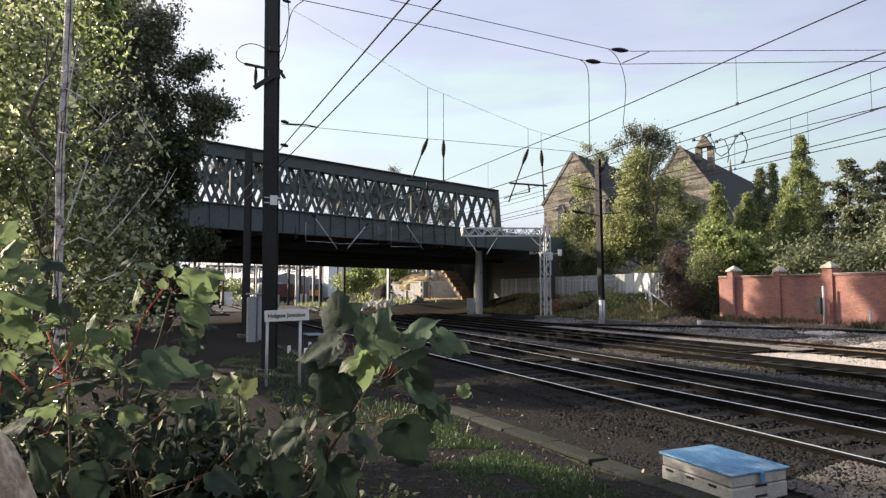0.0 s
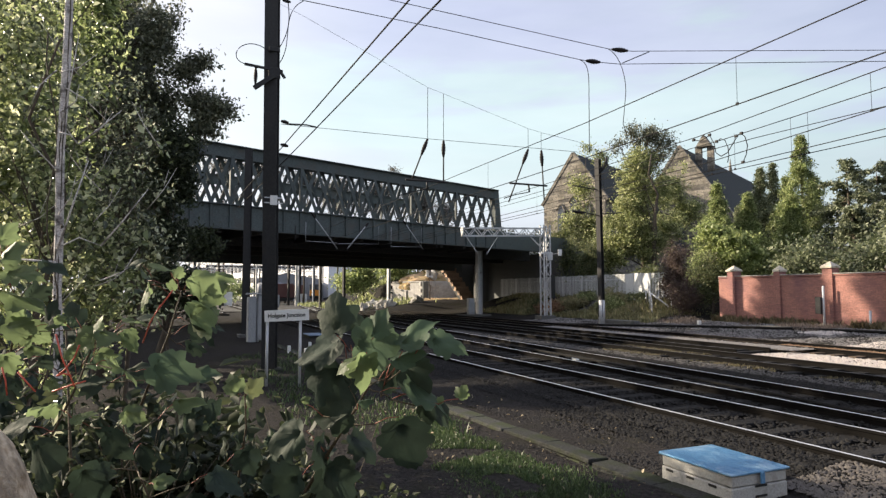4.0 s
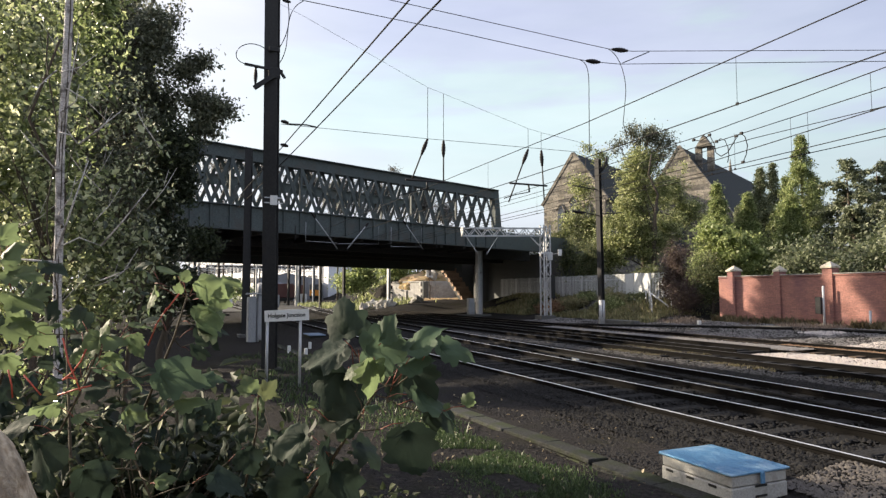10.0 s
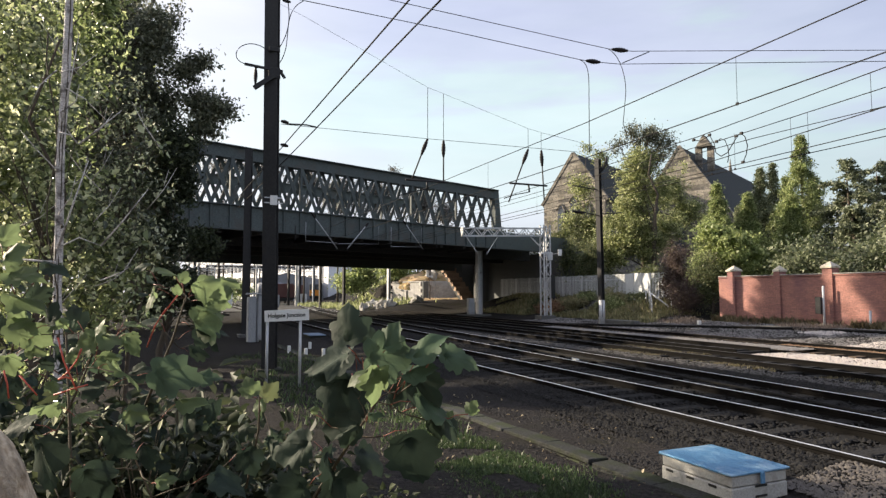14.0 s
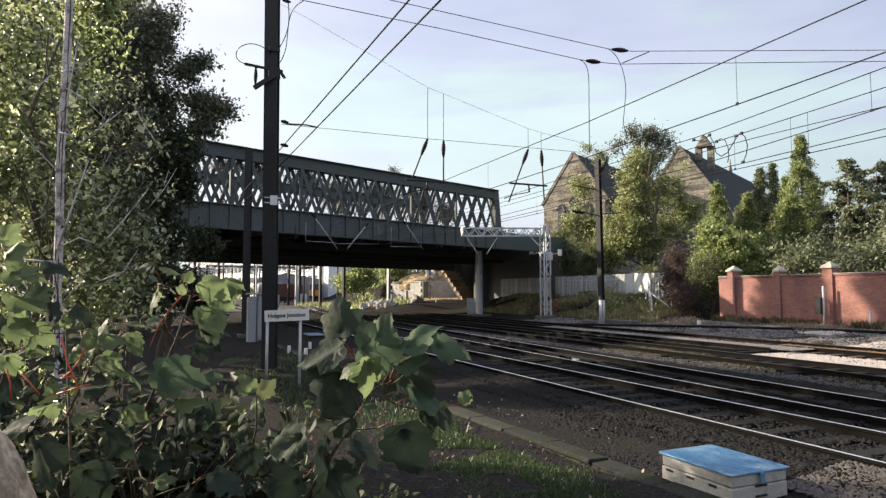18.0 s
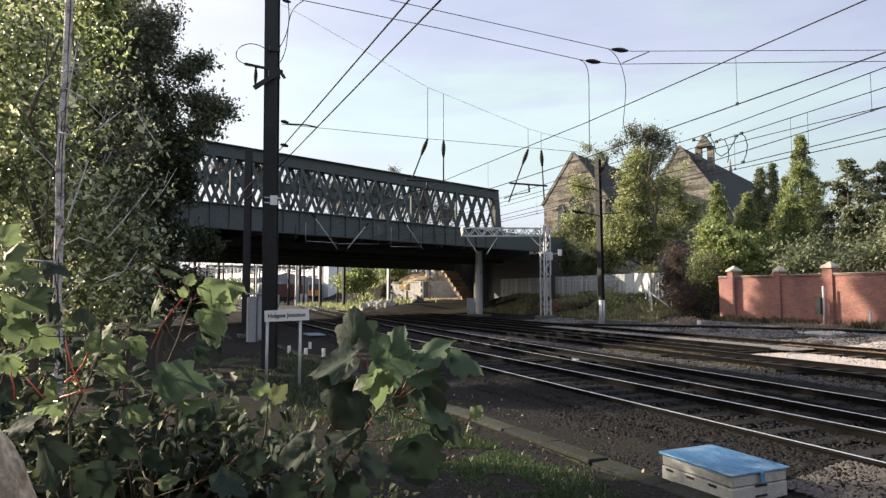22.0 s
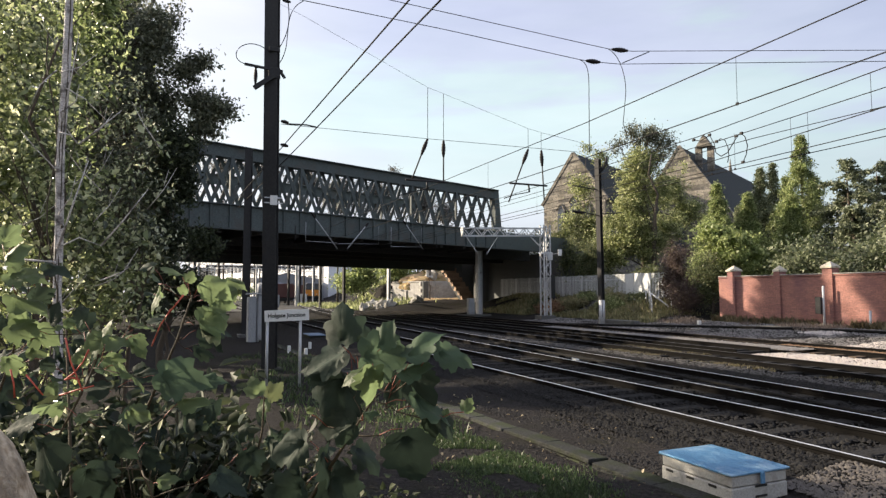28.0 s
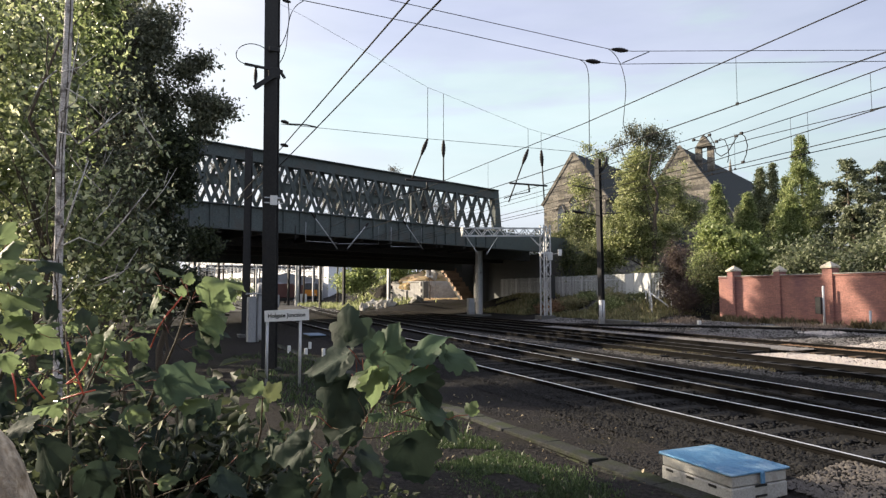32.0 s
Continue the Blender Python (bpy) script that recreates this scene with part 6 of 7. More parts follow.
def cedar(base, height, radius, seed):
    """A dark conifer whose boughs spread in flat, drooping plates."""
    rng = np.random.default_rng(seed)
    t = thing("cedar_tree", base, "dark spreading conifer with flat layered boughs", "tree", "spreading conifers")
    b = Vector(base)
    part("trunk", tube(bmesh.new(), [b - Vector((0, 0, 0.3)), b + Vector((0.1, 0, height * 0.5)), b + Vector((0, 0.1, height * 0.95))], [0.2, 0.13, 0.02], 7), BARK, t)
    pts = []
    for k in range(64):
        h = 0.16 + 0.84 * (k + rng.uniform(0, 1)) / 64
        a = rng.uniform(0, math.tau)
        r = radius * (0.12 + 1.0 * (1 - h) ** 0.7) * rng.uniform(0.55, 1.2)
        way = Vector((math.cos(a), math.sin(a), 0))
        foot = b + Vector((0, 0, height * h))
        tip = foot + way * r + Vector((0, 0, r * rng.uniform(-0.28, 0.05)))
        if k % 2 == 0:
            part("bough", tube(bmesh.new(), [foot, foot.lerp(tip, 0.5) + Vector((0, 0, 0.06 * r)), tip], [0.05, 0.035, 0.012], 5), BARK, t)
        n = int(90 + 150 * r)
        u = rng.uniform(0.25, 1.05, n)
        side = rng.normal(size=n) * (0.10 + 0.26 * r * (1.1 - u))
        p = np.array(foot)[None] + u[:, None] * np.array(tip - foot)[None] + side[:, None] * np.array((-way.y, way.x, 0))[None]
        p[:, 2] += rng.normal(size=n) * 0.06 + 0.06 * r * (1 - (2 * u - 1) ** 2) - np.abs(side) * 0.15
        pts.append(p)
    ob = new("crown", leaves("crown", np.concatenate(pts) - np.array(b), 0.17, L_CEDAR, rng, 0.26, 0.8, far=True))
    ob.parent = t
    ORIGIN[ob] = b


def right_trees():
    tree("lime_tree", (36.85, 41.5, 1.8), (36.95, 41.7, 13.4), 0.26, [(36.5, 43.7, 10.3, 1.8, 1.8, 3.7), (35.8, 43.2, 7.0, 2.3, 2.2, 2.3), (34.6, 43.9, 5.6, 1.7, 1.6, 1.7), (37.4, 42.6, 6.1, 1.8, 1.8, 1.9), (36.9, 43.3, 12.9, 1.3, 1.3, 1.7), (39.8, 43.5, 7.4, 1.7, 1.7, 2.2), (39.6, 43.8, 11.2, 1.4, 1.3, 1.9), (43.2, 46.0, 11.5, 1.9, 1.6, 2.4), (44.6, 45.5, 9.3, 1.6, 1.4, 1.9)], [150, 110, 80, 80, 60, 60, 44, 52, 48], 90, 0.3, 0.17, L_OLIVE, "broad ivy-clad lime tree with olive leaves", seed=6)
    tree("ash_tree", (38.4, 45.0, 1.7), (39.0, 44.6, 16.4), 0.22, [(39.1, 44.4, 16.0, 1.8, 1.8, 1.2), (37.7, 45.0, 16.0, 0.8, 0.8, 0.9), (40.5, 43.8, 15.0, 1.0, 1.0, 1.0), (39.2, 44.5, 14.0, 2.2, 2.2, 0.9), (36.4, 45.6, 15.2, 0.6, 0.6, 0.8)], [52, 16, 22, 44, 10], 46, 0.34, 0.17, L_ASH, "ash with a thin open crown and bare branch ends", seed=16, limbs=40)
    tree("ash_sapling", (36.6, 51.4, 1.6), (37.0, 51.0, 14.5), 0.12, [(36.6, 51.2, 12.0, 1.2, 1.2, 2.2), (35.9, 51.9, 8.3, 1.3, 1.3, 2.0), (36.9, 50.3, 7.7, 1.3, 1.3, 2.5), (38.3, 50.2, 15.0, 0.6, 0.6, 0.7), (37.0, 50.7, 15.8, 0.4, 0.4, 0.4)], [50, 50, 60, 14, 6], 50, 0.36, 0.18, L_OLIVE, "slender ash with thin olive leaves before the church", seed=18, limbs=18)
    # crown raised to darken the church wall behind it
    tree("yew_tree", (36.0, 51.0, 1.4), (36.0, 51.0, 9.0), 0.14, [(35.9, 51.2, 4.8, 1.9, 1.8, 2.6), (38.0, 50.6, 4.4, 1.9, 1.8, 2.4), (36.6, 51.0, 7.6, 1.6, 1.6, 2.6), (35.0, 52.6, 6.6, 1.1, 1.4, 2.8)], 90, 70, 0.36, 0.16, L_PRIVET, "dark bushy yew before the church wall", seed=83)
    tree("elder_hedge", (34.2, 44, 1.4), (34.2, 44, 3.4), 0.08, [(33.6, 38.5, 2.7, 1.0, 2.0, 1.3), (34.0, 42.5, 2.4, 1.2, 2.2, 0.8), (34.0, 47.0, 3.0, 1.2, 2.4, 1.6), (33.9, 51.5, 3.4, 1.1, 2.4, 1.9), (34.4, 55.5, 3.6, 1.1, 2.2, 2.2), (32.4, 44.2, 4.3, 0.7, 1.4, 2.2), (32.3, 47.0, 4.6, 0.5, 1.4, 2.2)], 110, 46, 0.3, 0.16, L_PRIVET, "dark overgrown hedge behind the palisade fence", "hedge", seed=84)
    tree("thorn_bush", (34.5, 48, 1.5), (34.5, 48, 5), 0.12, [(34.5, 48.5, 3.6, 2.0, 2.6, 2.0)], 80, 50, 0.4, 0.18, L_OLIVE, "olive thorn bush behind the fence", "bush", seed=17)
    tree("maple_tree", (33.7, 31.0, 0.6), (33.8, 31.0, 5.8), 0.12, [(33.7, 31.1, 5.1, 1.9, 1.6, 1.1), (32.8, 31.5, 5.8, 0.9, 0.9, 0.6), (35.2, 30.5, 4.5, 0.7, 0.9, 1.2), (33.4, 30.4, 3.8, 1.5, 1.3, 1.0)], [110, 40, 40, 70], 46, 0.22, 0.2, L_LIME, "bright yellow-green maple behind the brick wall", seed=7)
    tree("copper_bush", (30.6, 32.5, 0.9), (30.6, 32.5, 4.0), 0.1, [(30.6, 32.6, 2.9, 1.0, 1.0, 2.1), (30.2, 31.4, 1.5, 0.8, 0.9, 1.2)], 150, 90, 0.24, 0.09, L_PURPLE, "dark purplish bush at the end of the brick wall", "bush", seed=8)
    tree("privet_bush", (31.6, 30.4, 0.6), (31.6, 30.4, 4.0), 0.1, [(31.5, 30.6, 2.8, 1.1, 1.0, 2.1)], 120, 70, 0.26, 0.11, L_PRIVET, "dark green bush behind the end of the wall", "bush", seed=81)
    for x, y, z, s, m, lab in ((26.8, 42.0, 0.2, 0.9, RUSTLEAF, "rust-brown withered weeds on the bank"), (28.2, 40.5, 0.6, 0.8, BANK, "low olive scrub on the bank"), (29.4, 38.0, 1.0, 0.9, BANK, "low olive scrub on the bank"), (28.4, 36.2, 0.6, 0.8, L_OLIVE, "low dark green scrub on the bank"), (29.8, 35.0, 0.9, 0.8, L_PRIVET, "low dark green scrub on the bank"), (27.6, 44.6, 0.4, 0.9, L_PRIVET, "low dark green scrub on the bank"), (29.8, 41.0, 1.1, 0.7, L_YEL, "low olive scrub on the bank")):
        tree("scrub_bush", (x, y, z), (x, y, z + s), 0.03, [(x, y, z + s * 0.5, s * 1.2, s * 1.2, s * 0.7)], 70, 50, 0.16, 0.11, m, lab, "bush", "scrub on the bank", seed=int(x * 10), bend=0.1, limbs=6)
    for x, y, h, r, s, m in ((42.5, 32.2, 13.0, 3.6, 21, L_CON), (36.1, 34.1, 9.3, 2.7, 22, L_CON), (38.2, 33.3, 8.6, 2.6, 26, L_CON), (37.2, 34.9, 8.2, 2.6, 33, L_CON), (44.1, 37.1, 11.6, 2.6, 34, L_GARDEN), (47.6, 38.8, 12.7, 2.4, 36, L_GARDEN), (46.3, 34.0, 10.6, 3.0, 37, L_GARDEN), (44.3, 34.9, 10.6, 2.6, 38, L_CON), (40.6, 31.6, 8.4, 3.0, 39, L_CON), (39.8, 35.4, 8.0, 2.6, 40, L_GARDEN)):
        cypress((x, y, 0.5), h, r, s, m)
    for x, y, h, r, s in ((42.9, 29.0, 10.6, 3.6, 91), (46.9, 29.5, 10.8, 3.4, 92), (43.6, 25.6, 9.6, 3.4, 93), (40.6, 27.2, 7.0, 2.8, 94), (38.4, 22.4, 7.2, 3.0, 95), (42.0, 21.0, 9.0, 3.2, 96)):
        cedar((x, y, 0.5), h, r, s)
    tree("laurel_hedge", (34.0, 21.0, 0.5), (34.0, 21.0, 4.4), 0.1, [(33.6, 25.0, 3.4, 1.6, 2.4, 1.9), (33.8, 20.6, 3.6, 1.8, 3.2, 2.1), (34.0, 16.6, 3.4, 1.8, 2.4, 2.0)], 110, 50, 0.34, 0.18, L_GARDEN, "tall mixed hedge rising behind the brick wall", "hedge", seed=28)
    tree("hill_bush", (24.3, 85, 1.5), (24.3, 85, 6), 0.12, [(24.3, 85.3, 4.4, 3.2, 2.4, 2.2), (22.2, 84.2, 3.2, 2.0, 2.0, 1.6), (27.2, 79.9, 4.9, 2.4, 2.0, 1.1)], 90, 45, 0.5, 0.3, L_LIME, "sunlit green bush on the cutting slope", "bush", seed=29)
    for i, (x, y, z, r, h, n) in enumerate(((6.8, 99.2, 20.7, 4.4, 1.3, 90), (12.3, 96.9, 20.0, 3.8, 1.5, 90), (18.0, 95.6, 18.6, 3.8, 2.0, 110), (23.0, 94.8, 16.6, 3.8, 3.2, 150), (28.9, 93.4, 16.3, 3.8, 3.3, 150), (34.6, 91.0, 15.6, 3.4, 3.0, 130), (38.6, 89.4, 13.9, 1.9, 2.0, 50))):
        zb = float(ground_z(np.array(x * 1.0), np.array(y * 1.0)))
        more = [(30.3, 90.5, 20.2, 0.7, 0.7, 0.5)] if i == 4 else []
        tree("ash_tree", (x, y, zb), (x, y, z), 0.16, [(x, y, z, r, 2.0, h)] + more, [int(n * (1.5 if i < 3 else 2.4)), 10], 40, 0.36, 0.2, L_BROWN, "brownish thin-leaved ash standing behind the bridge", group="trees behind the bridge", seed=70 + i, limbs=14)
    tree("distant_tree", (50, 90, 1), (50, 90, 10), 0.2, [(47, 88, 9.5, 3, 3, 3), (52, 87, 9.0, 3.5, 3, 3)], 60, 40, 0.5, 0.3, L_DARK, "distant dark treetops beyond the bridge end", seed=80)
    # this bush also keeps sun off the abutment face
    tree("elder_bush", (27.4, 68.2, 1.2), (27.0, 67.8, 5.4), 0.06, [(27.0, 67.7, 5.4, 0.9, 0.7, 0.9)], 60, 40, 0.2, 0.16, L_DARK, "dark elder bush overhanging the cutting wall", "bush", seed=32)
    tree("brown_bush", (31.0, 77, 4), (31.0, 77, 5.4), 0.1, [(30.6, 77.0, 4.5, 2.6, 1.8, 0.5)], 40, 30, 0.3, 0.2, DRYGRASS, "tawny dried scrub above the stone wall", "bush", seed=30)
    tree("yard_bush", (8.0, 112, 0), (8.0, 112, 3), 0.1, [(8.0, 112, 2.0, 2.6, 2.4, 2.0), (11.0, 118, 2.0, 2.4, 2.4, 1.8)], 60, 40, 0.5, 0.3, L_MID, "green scrub in the yard", "bush", seed=31)


left_trees()
birch_twigs()
right_trees()


# ---- the near bush ----
SIDE, FACE = Vector((0.92, -0.392, 0)), Vector((-0.392, -0.92, 0))


def maple_leaf(bm, at, size, angle, tilt, rng):
    """A five-lobed leaf: angle is the way of its tip, tilt how far its face looks up."""
    a, e = radians(angle + rng.normal() * 8), radians(tilt + 10 + rng.normal() * 25)
    tip = SIDE * math.cos(a) + Vector((0, 0, 1)) * math.sin(a)
    nrm = FACE * math.cos(e) + Vector((0, 0, 1)) * math.sin(e) + SIDE * rng.normal() * 0.5
    nrm = (nrm - tip * nrm.dot(tip) * 0.75).normalized()
    tip = (tip - nrm * tip.dot(nrm)).normalized()
    sd = tip.cross(nrm)
    rim = [(0, -0.36), (0.12, -0.42), (0.24, -0.40), (0.33, -0.34), (0.34, -0.25), (0.43, -0.21), (0.48, -0.10), (0.43, -0.02), (0.50, 0.07), (0.46, 0.17), (0.38, 0.19), (0.28, 0.20), (0.27, 0.28), (0.27, 0.36), (0.19, 0.40), (0.13, 0.47), (0.06, 0.51), (0.0, 0.59)]
    rim = [(x * rng.uniform(0.93, 1.05), y * rng.uniform(0.95, 1.04)) for x, y in rim]
    rim = rim + [(-x * rng.uniform(0.92, 1.06), y) for x, y in rim[-2:0:-1]]
    curl, bow, wave = rng.uniform(0.3, 1.3), rng.uniform(0.2, 1.3), rng.uniform(4, 11)

    def put(x, y):
        z = 0.16 * abs(x) - curl * x * x - bow * y * abs(y) + 0.05 * math.sin(wave * x + 5 * y + bow * 9)
        return at + (sd * x + tip * (y + 0.1) + nrm * z) * size
    ring = [put(x, y) for x, y in rim]
    c = put(0, -0.3)
    vc = bm.verts.new(c)
    vr = [bm.verts.new(p) for p in ring]
    inner = [[bm.verts.new(put(x * k, y * k - 0.24 * (1 - k))) for x, y in rim] for k in (0.35, 0.7)]
    n = len(rim)
    for i in range(n):
        j = (i + 1) % n
        bm.faces.new((vc, inner[0][i], inner[0][j])).smooth = True
        for u, v in ((inner[0], inner[1]), (inner[1], vr)):
            bm.faces.new((u[i], v[i], v[j], u[j])).smooth = True
    return at - tip * size * 0.32


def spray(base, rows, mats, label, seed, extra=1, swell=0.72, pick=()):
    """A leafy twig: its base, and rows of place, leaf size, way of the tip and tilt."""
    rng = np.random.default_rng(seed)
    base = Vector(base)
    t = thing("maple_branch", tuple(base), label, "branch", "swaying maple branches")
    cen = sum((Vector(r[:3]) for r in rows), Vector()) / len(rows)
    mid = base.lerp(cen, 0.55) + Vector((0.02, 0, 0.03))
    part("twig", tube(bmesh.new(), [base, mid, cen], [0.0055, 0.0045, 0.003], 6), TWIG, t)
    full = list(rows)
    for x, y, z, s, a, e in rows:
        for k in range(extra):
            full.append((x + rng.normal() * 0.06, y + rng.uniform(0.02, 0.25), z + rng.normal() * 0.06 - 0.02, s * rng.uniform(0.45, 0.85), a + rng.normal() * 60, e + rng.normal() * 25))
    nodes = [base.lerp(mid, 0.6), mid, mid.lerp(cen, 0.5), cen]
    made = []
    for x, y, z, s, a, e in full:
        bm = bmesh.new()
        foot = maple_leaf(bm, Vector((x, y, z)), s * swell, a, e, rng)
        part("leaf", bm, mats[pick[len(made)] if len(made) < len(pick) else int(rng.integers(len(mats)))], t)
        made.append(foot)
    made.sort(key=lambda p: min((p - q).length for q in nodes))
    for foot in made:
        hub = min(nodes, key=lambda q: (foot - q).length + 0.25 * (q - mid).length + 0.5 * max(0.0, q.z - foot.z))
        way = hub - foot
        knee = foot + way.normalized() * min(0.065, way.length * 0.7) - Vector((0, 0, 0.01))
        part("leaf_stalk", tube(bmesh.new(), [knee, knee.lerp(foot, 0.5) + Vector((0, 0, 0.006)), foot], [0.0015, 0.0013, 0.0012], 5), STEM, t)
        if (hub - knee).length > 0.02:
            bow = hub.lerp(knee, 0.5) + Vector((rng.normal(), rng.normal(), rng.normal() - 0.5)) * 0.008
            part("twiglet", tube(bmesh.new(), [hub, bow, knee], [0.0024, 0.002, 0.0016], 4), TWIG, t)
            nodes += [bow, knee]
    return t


S1 = spray((-0.10, 2.75, 1.36), [(-0.02, 2.67, 1.90, 0.136, 150, 62), (-0.08, 2.70, 1.81, 0.158, 240, 25), (0.11, 2.62, 1.85, 0.175, -15, 42), (0.19, 2.69, 1.87, 0.125, 0, 62), (0.13, 2.62, 1.78, 0.101, -35, 25), (0.10, 2.64, 1.71, 0.230, 4, 74), (0.01, 2.66, 1.83, 0.066, 80, 20), (0.09, 2.81, 1.58, 0.149, 10, 62), (0.03, 2.71, 1.88, 0.076, 60, 30), (-0.12, 2.93, 1.93, 0.109, 160, 60)], [L_MAPLE, L_MAPLE_DIM, L_MAPLE_DIM], "sunlit green maple twig with red leaf stalks", 41, 1, 0.72, (0, 0, 0, 0, 0, 0, 0, 1, 0, 1))
S2 = spray((-0.40, 2.75, 1.25), [(-0.26, 2.63, 1.64, 0.144, 205, 25), (-0.20, 2.61, 1.65, 0.160, 15, 50), (-0.13, 2.57, 1.64, 0.127, -75, 15), (-0.16, 2.54, 1.54, 0.201, -10, 55), (-0.12, 2.67, 1.69, 0.124, 25, 62), (0.00, 2.42, 1.53, 0.226, -5, 45), (-0.34, 2.88, 1.70, 0.156, 100, 20), (-0.46, 2.71, 1.67, 0.148, -30, 40), (-0.36, 2.67, 1.71, 0.062, -45, 15), (-0.31, 2.65, 1.59, 0.099, 220, 30), (-0.24, 2.64, 1.47, 0.144, 170, 72), (-0.46, 2.83, 1.53, 0.129, 200, 60), (-0.22, 2.73, 1.56, 0.129, -60, 30)], [L_MAPLE, L_MAPLE_DIM, L_MAPLE_HALF], "sunlit green maple twig with red leaf stalks", 42, 1, 0.76, (0, 0, 0, 0, 0, 2, 1, 0, 0, 0, 1, 1, 0))
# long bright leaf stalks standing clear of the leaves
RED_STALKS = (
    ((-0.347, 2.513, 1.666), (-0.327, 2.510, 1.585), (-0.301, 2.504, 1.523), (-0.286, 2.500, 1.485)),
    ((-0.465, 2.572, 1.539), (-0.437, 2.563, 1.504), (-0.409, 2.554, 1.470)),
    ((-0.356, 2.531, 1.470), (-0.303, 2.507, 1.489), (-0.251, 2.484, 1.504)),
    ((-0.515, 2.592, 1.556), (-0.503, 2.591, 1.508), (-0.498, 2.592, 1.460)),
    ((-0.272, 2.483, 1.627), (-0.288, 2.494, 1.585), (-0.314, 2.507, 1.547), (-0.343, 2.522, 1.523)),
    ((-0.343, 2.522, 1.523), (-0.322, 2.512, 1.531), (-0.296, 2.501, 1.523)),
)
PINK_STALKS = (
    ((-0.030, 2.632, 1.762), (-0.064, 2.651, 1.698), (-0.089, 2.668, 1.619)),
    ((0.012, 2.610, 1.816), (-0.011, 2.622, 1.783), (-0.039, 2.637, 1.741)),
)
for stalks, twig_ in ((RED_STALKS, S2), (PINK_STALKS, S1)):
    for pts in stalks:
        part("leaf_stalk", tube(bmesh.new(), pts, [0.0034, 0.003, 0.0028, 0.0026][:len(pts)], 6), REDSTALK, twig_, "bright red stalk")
# leaves picked from lit, half-shade and shade tones of the maple
S3 = spray((0.36, 1.80, 1.26), [(0.40, 1.60, 1.74, 0.133, 97, -2), (0.47, 1.62, 1.72, 0.066, 92, 10), (0.50, 1.56, 1.72, 0.093, 70, 20), (0.48, 1.57, 1.68, 0.162, 0, 52), (0.58, 1.53, 1.69, 0.133, 55, 38), (0.65, 1.50, 1.68, 0.122, -8, 28), (0.43, 1.54, 1.64, 0.079, 192, 62), (0.46, 1.53, 1.63, 0.115, -92, 42), (0.56, 1.54, 1.64, 0.110, 2, 80), (0.41, 1.71, 1.66, 0.154, 205, 15), (0.43, 1.73, 1.57, 0.186, -100, 8), (0.40, 1.77, 1.62, 0.126, 170, 10), (0.60, 1.58, 1.60, 0.131, -60, 35), (0.57, 1.67, 1.59, 0.109, -110, 25), (0.60, 1.53, 1.55, 0.171, -8, 74), (0.64, 1.57, 1.52, 0.143, -30, 58), (0.65, 1.51, 1.53, 0.026, 60, 20), (0.69, 1.47, 1.55, 0.046, 58, 10), (0.60, 1.65, 1.42, 0.181, -70, 20), (0.44, 1.71, 1.48, 0.129, 200, 30), (0.35, 1.75, 1.52, 0.031, 40, 20), (0.33, 1.82, 1.41, 0.145, 190, 25), (0.39, 1.74, 1.38, 0.138, -90, 25), (0.43, 1.73, 1.31, 0.169, -60, 25), (0.32, 1.83, 1.29, 0.142, 200, 20), (0.47, 1.59, 1.53, 0.043, 10, 60), (0.50, 1.75, 1.39, 0.126, -40, 30)], [L_MAPLE_HALF, L_MAPLE_DIM, L_MAPLE, L_MAPLE_SHADE], "half-shaded broad-leaved maple branch swaying near", 43, 0, 0.9, (1, 1, 0, 0, 0, 0, 2, 2, 0, 3, 3, 3, 1, 1, 0, 1, 2, 2, 3, 1, 2, 1, 3, 3, 3, 0, 3))
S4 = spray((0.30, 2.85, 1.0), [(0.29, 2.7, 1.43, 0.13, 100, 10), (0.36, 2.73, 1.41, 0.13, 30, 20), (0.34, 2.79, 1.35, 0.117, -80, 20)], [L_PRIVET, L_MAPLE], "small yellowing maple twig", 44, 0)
S5 = spray((-0.62, 2.8, 1.3), [(-0.52, 2.61, 1.95, 0.141, 30, 40), (-0.50, 2.61, 1.88, 0.173, 10, 42), (-0.41, 2.67, 1.91, 0.131, 5, 55), (-0.49, 2.61, 1.79, 0.193, 8, 70), (-0.50, 2.62, 1.70, 0.157, -20, 40), (-0.41, 2.74, 1.73, 0.130, 80, 25), (-0.52, 2.64, 1.58, 0.110, -80, 18), (-0.46, 2.72, 1.61, 0.103, -20, 45), (-0.54, 2.73, 1.85, 0.123, -60, 40), (-0.59, 2.85, 2.03, 0.129, 60, 30)], [L_MAPLE, L_MAPLE_DIM, L_MAPLE_DIM], "broad green maple leaves on a leaning twig", 45, 1, 0.74, (0, 0, 1, 0, 0, 1, 0, 0, 1, 0))
S6 = spray((0.0, 2.5, 0.8), [(-0.36, 2.47, 1.44, 0.131, 185, 78), (-0.16, 2.39, 1.34, 0.173, -60, 12), (-0.36, 2.37, 1.31, 0.232, -80, 25), (-0.23, 2.43, 1.21, 0.188, -50, 22), (0.18, 2.37, 1.17, 0.187, -40, 25), (-0.01, 2.23, 1.22, 0.079, 40, 35), (0.06, 2.40, 1.44, 0.138, 8, 74), (-0.42, 2.39, 1.40, 0.143, 190, 50), (-0.26, 2.43, 1.41, 0.113, 20, 76), (-0.11, 2.37, 1.42, 0.105, -25, 72), (-0.08, 2.58, 1.24, 0.144, -100, 20), (0.27, 2.44, 1.22, 0.144, -60, 20)], [L_MAPLE_SHADE, L_MAPLE_DIM, L_MAPLE], "maple leaves low in the bush, mostly in shade tones", 46, 0, 0.8, (2, 1, 1, 0, 0, 2, 2, 1, 2, 2, 0, 0))


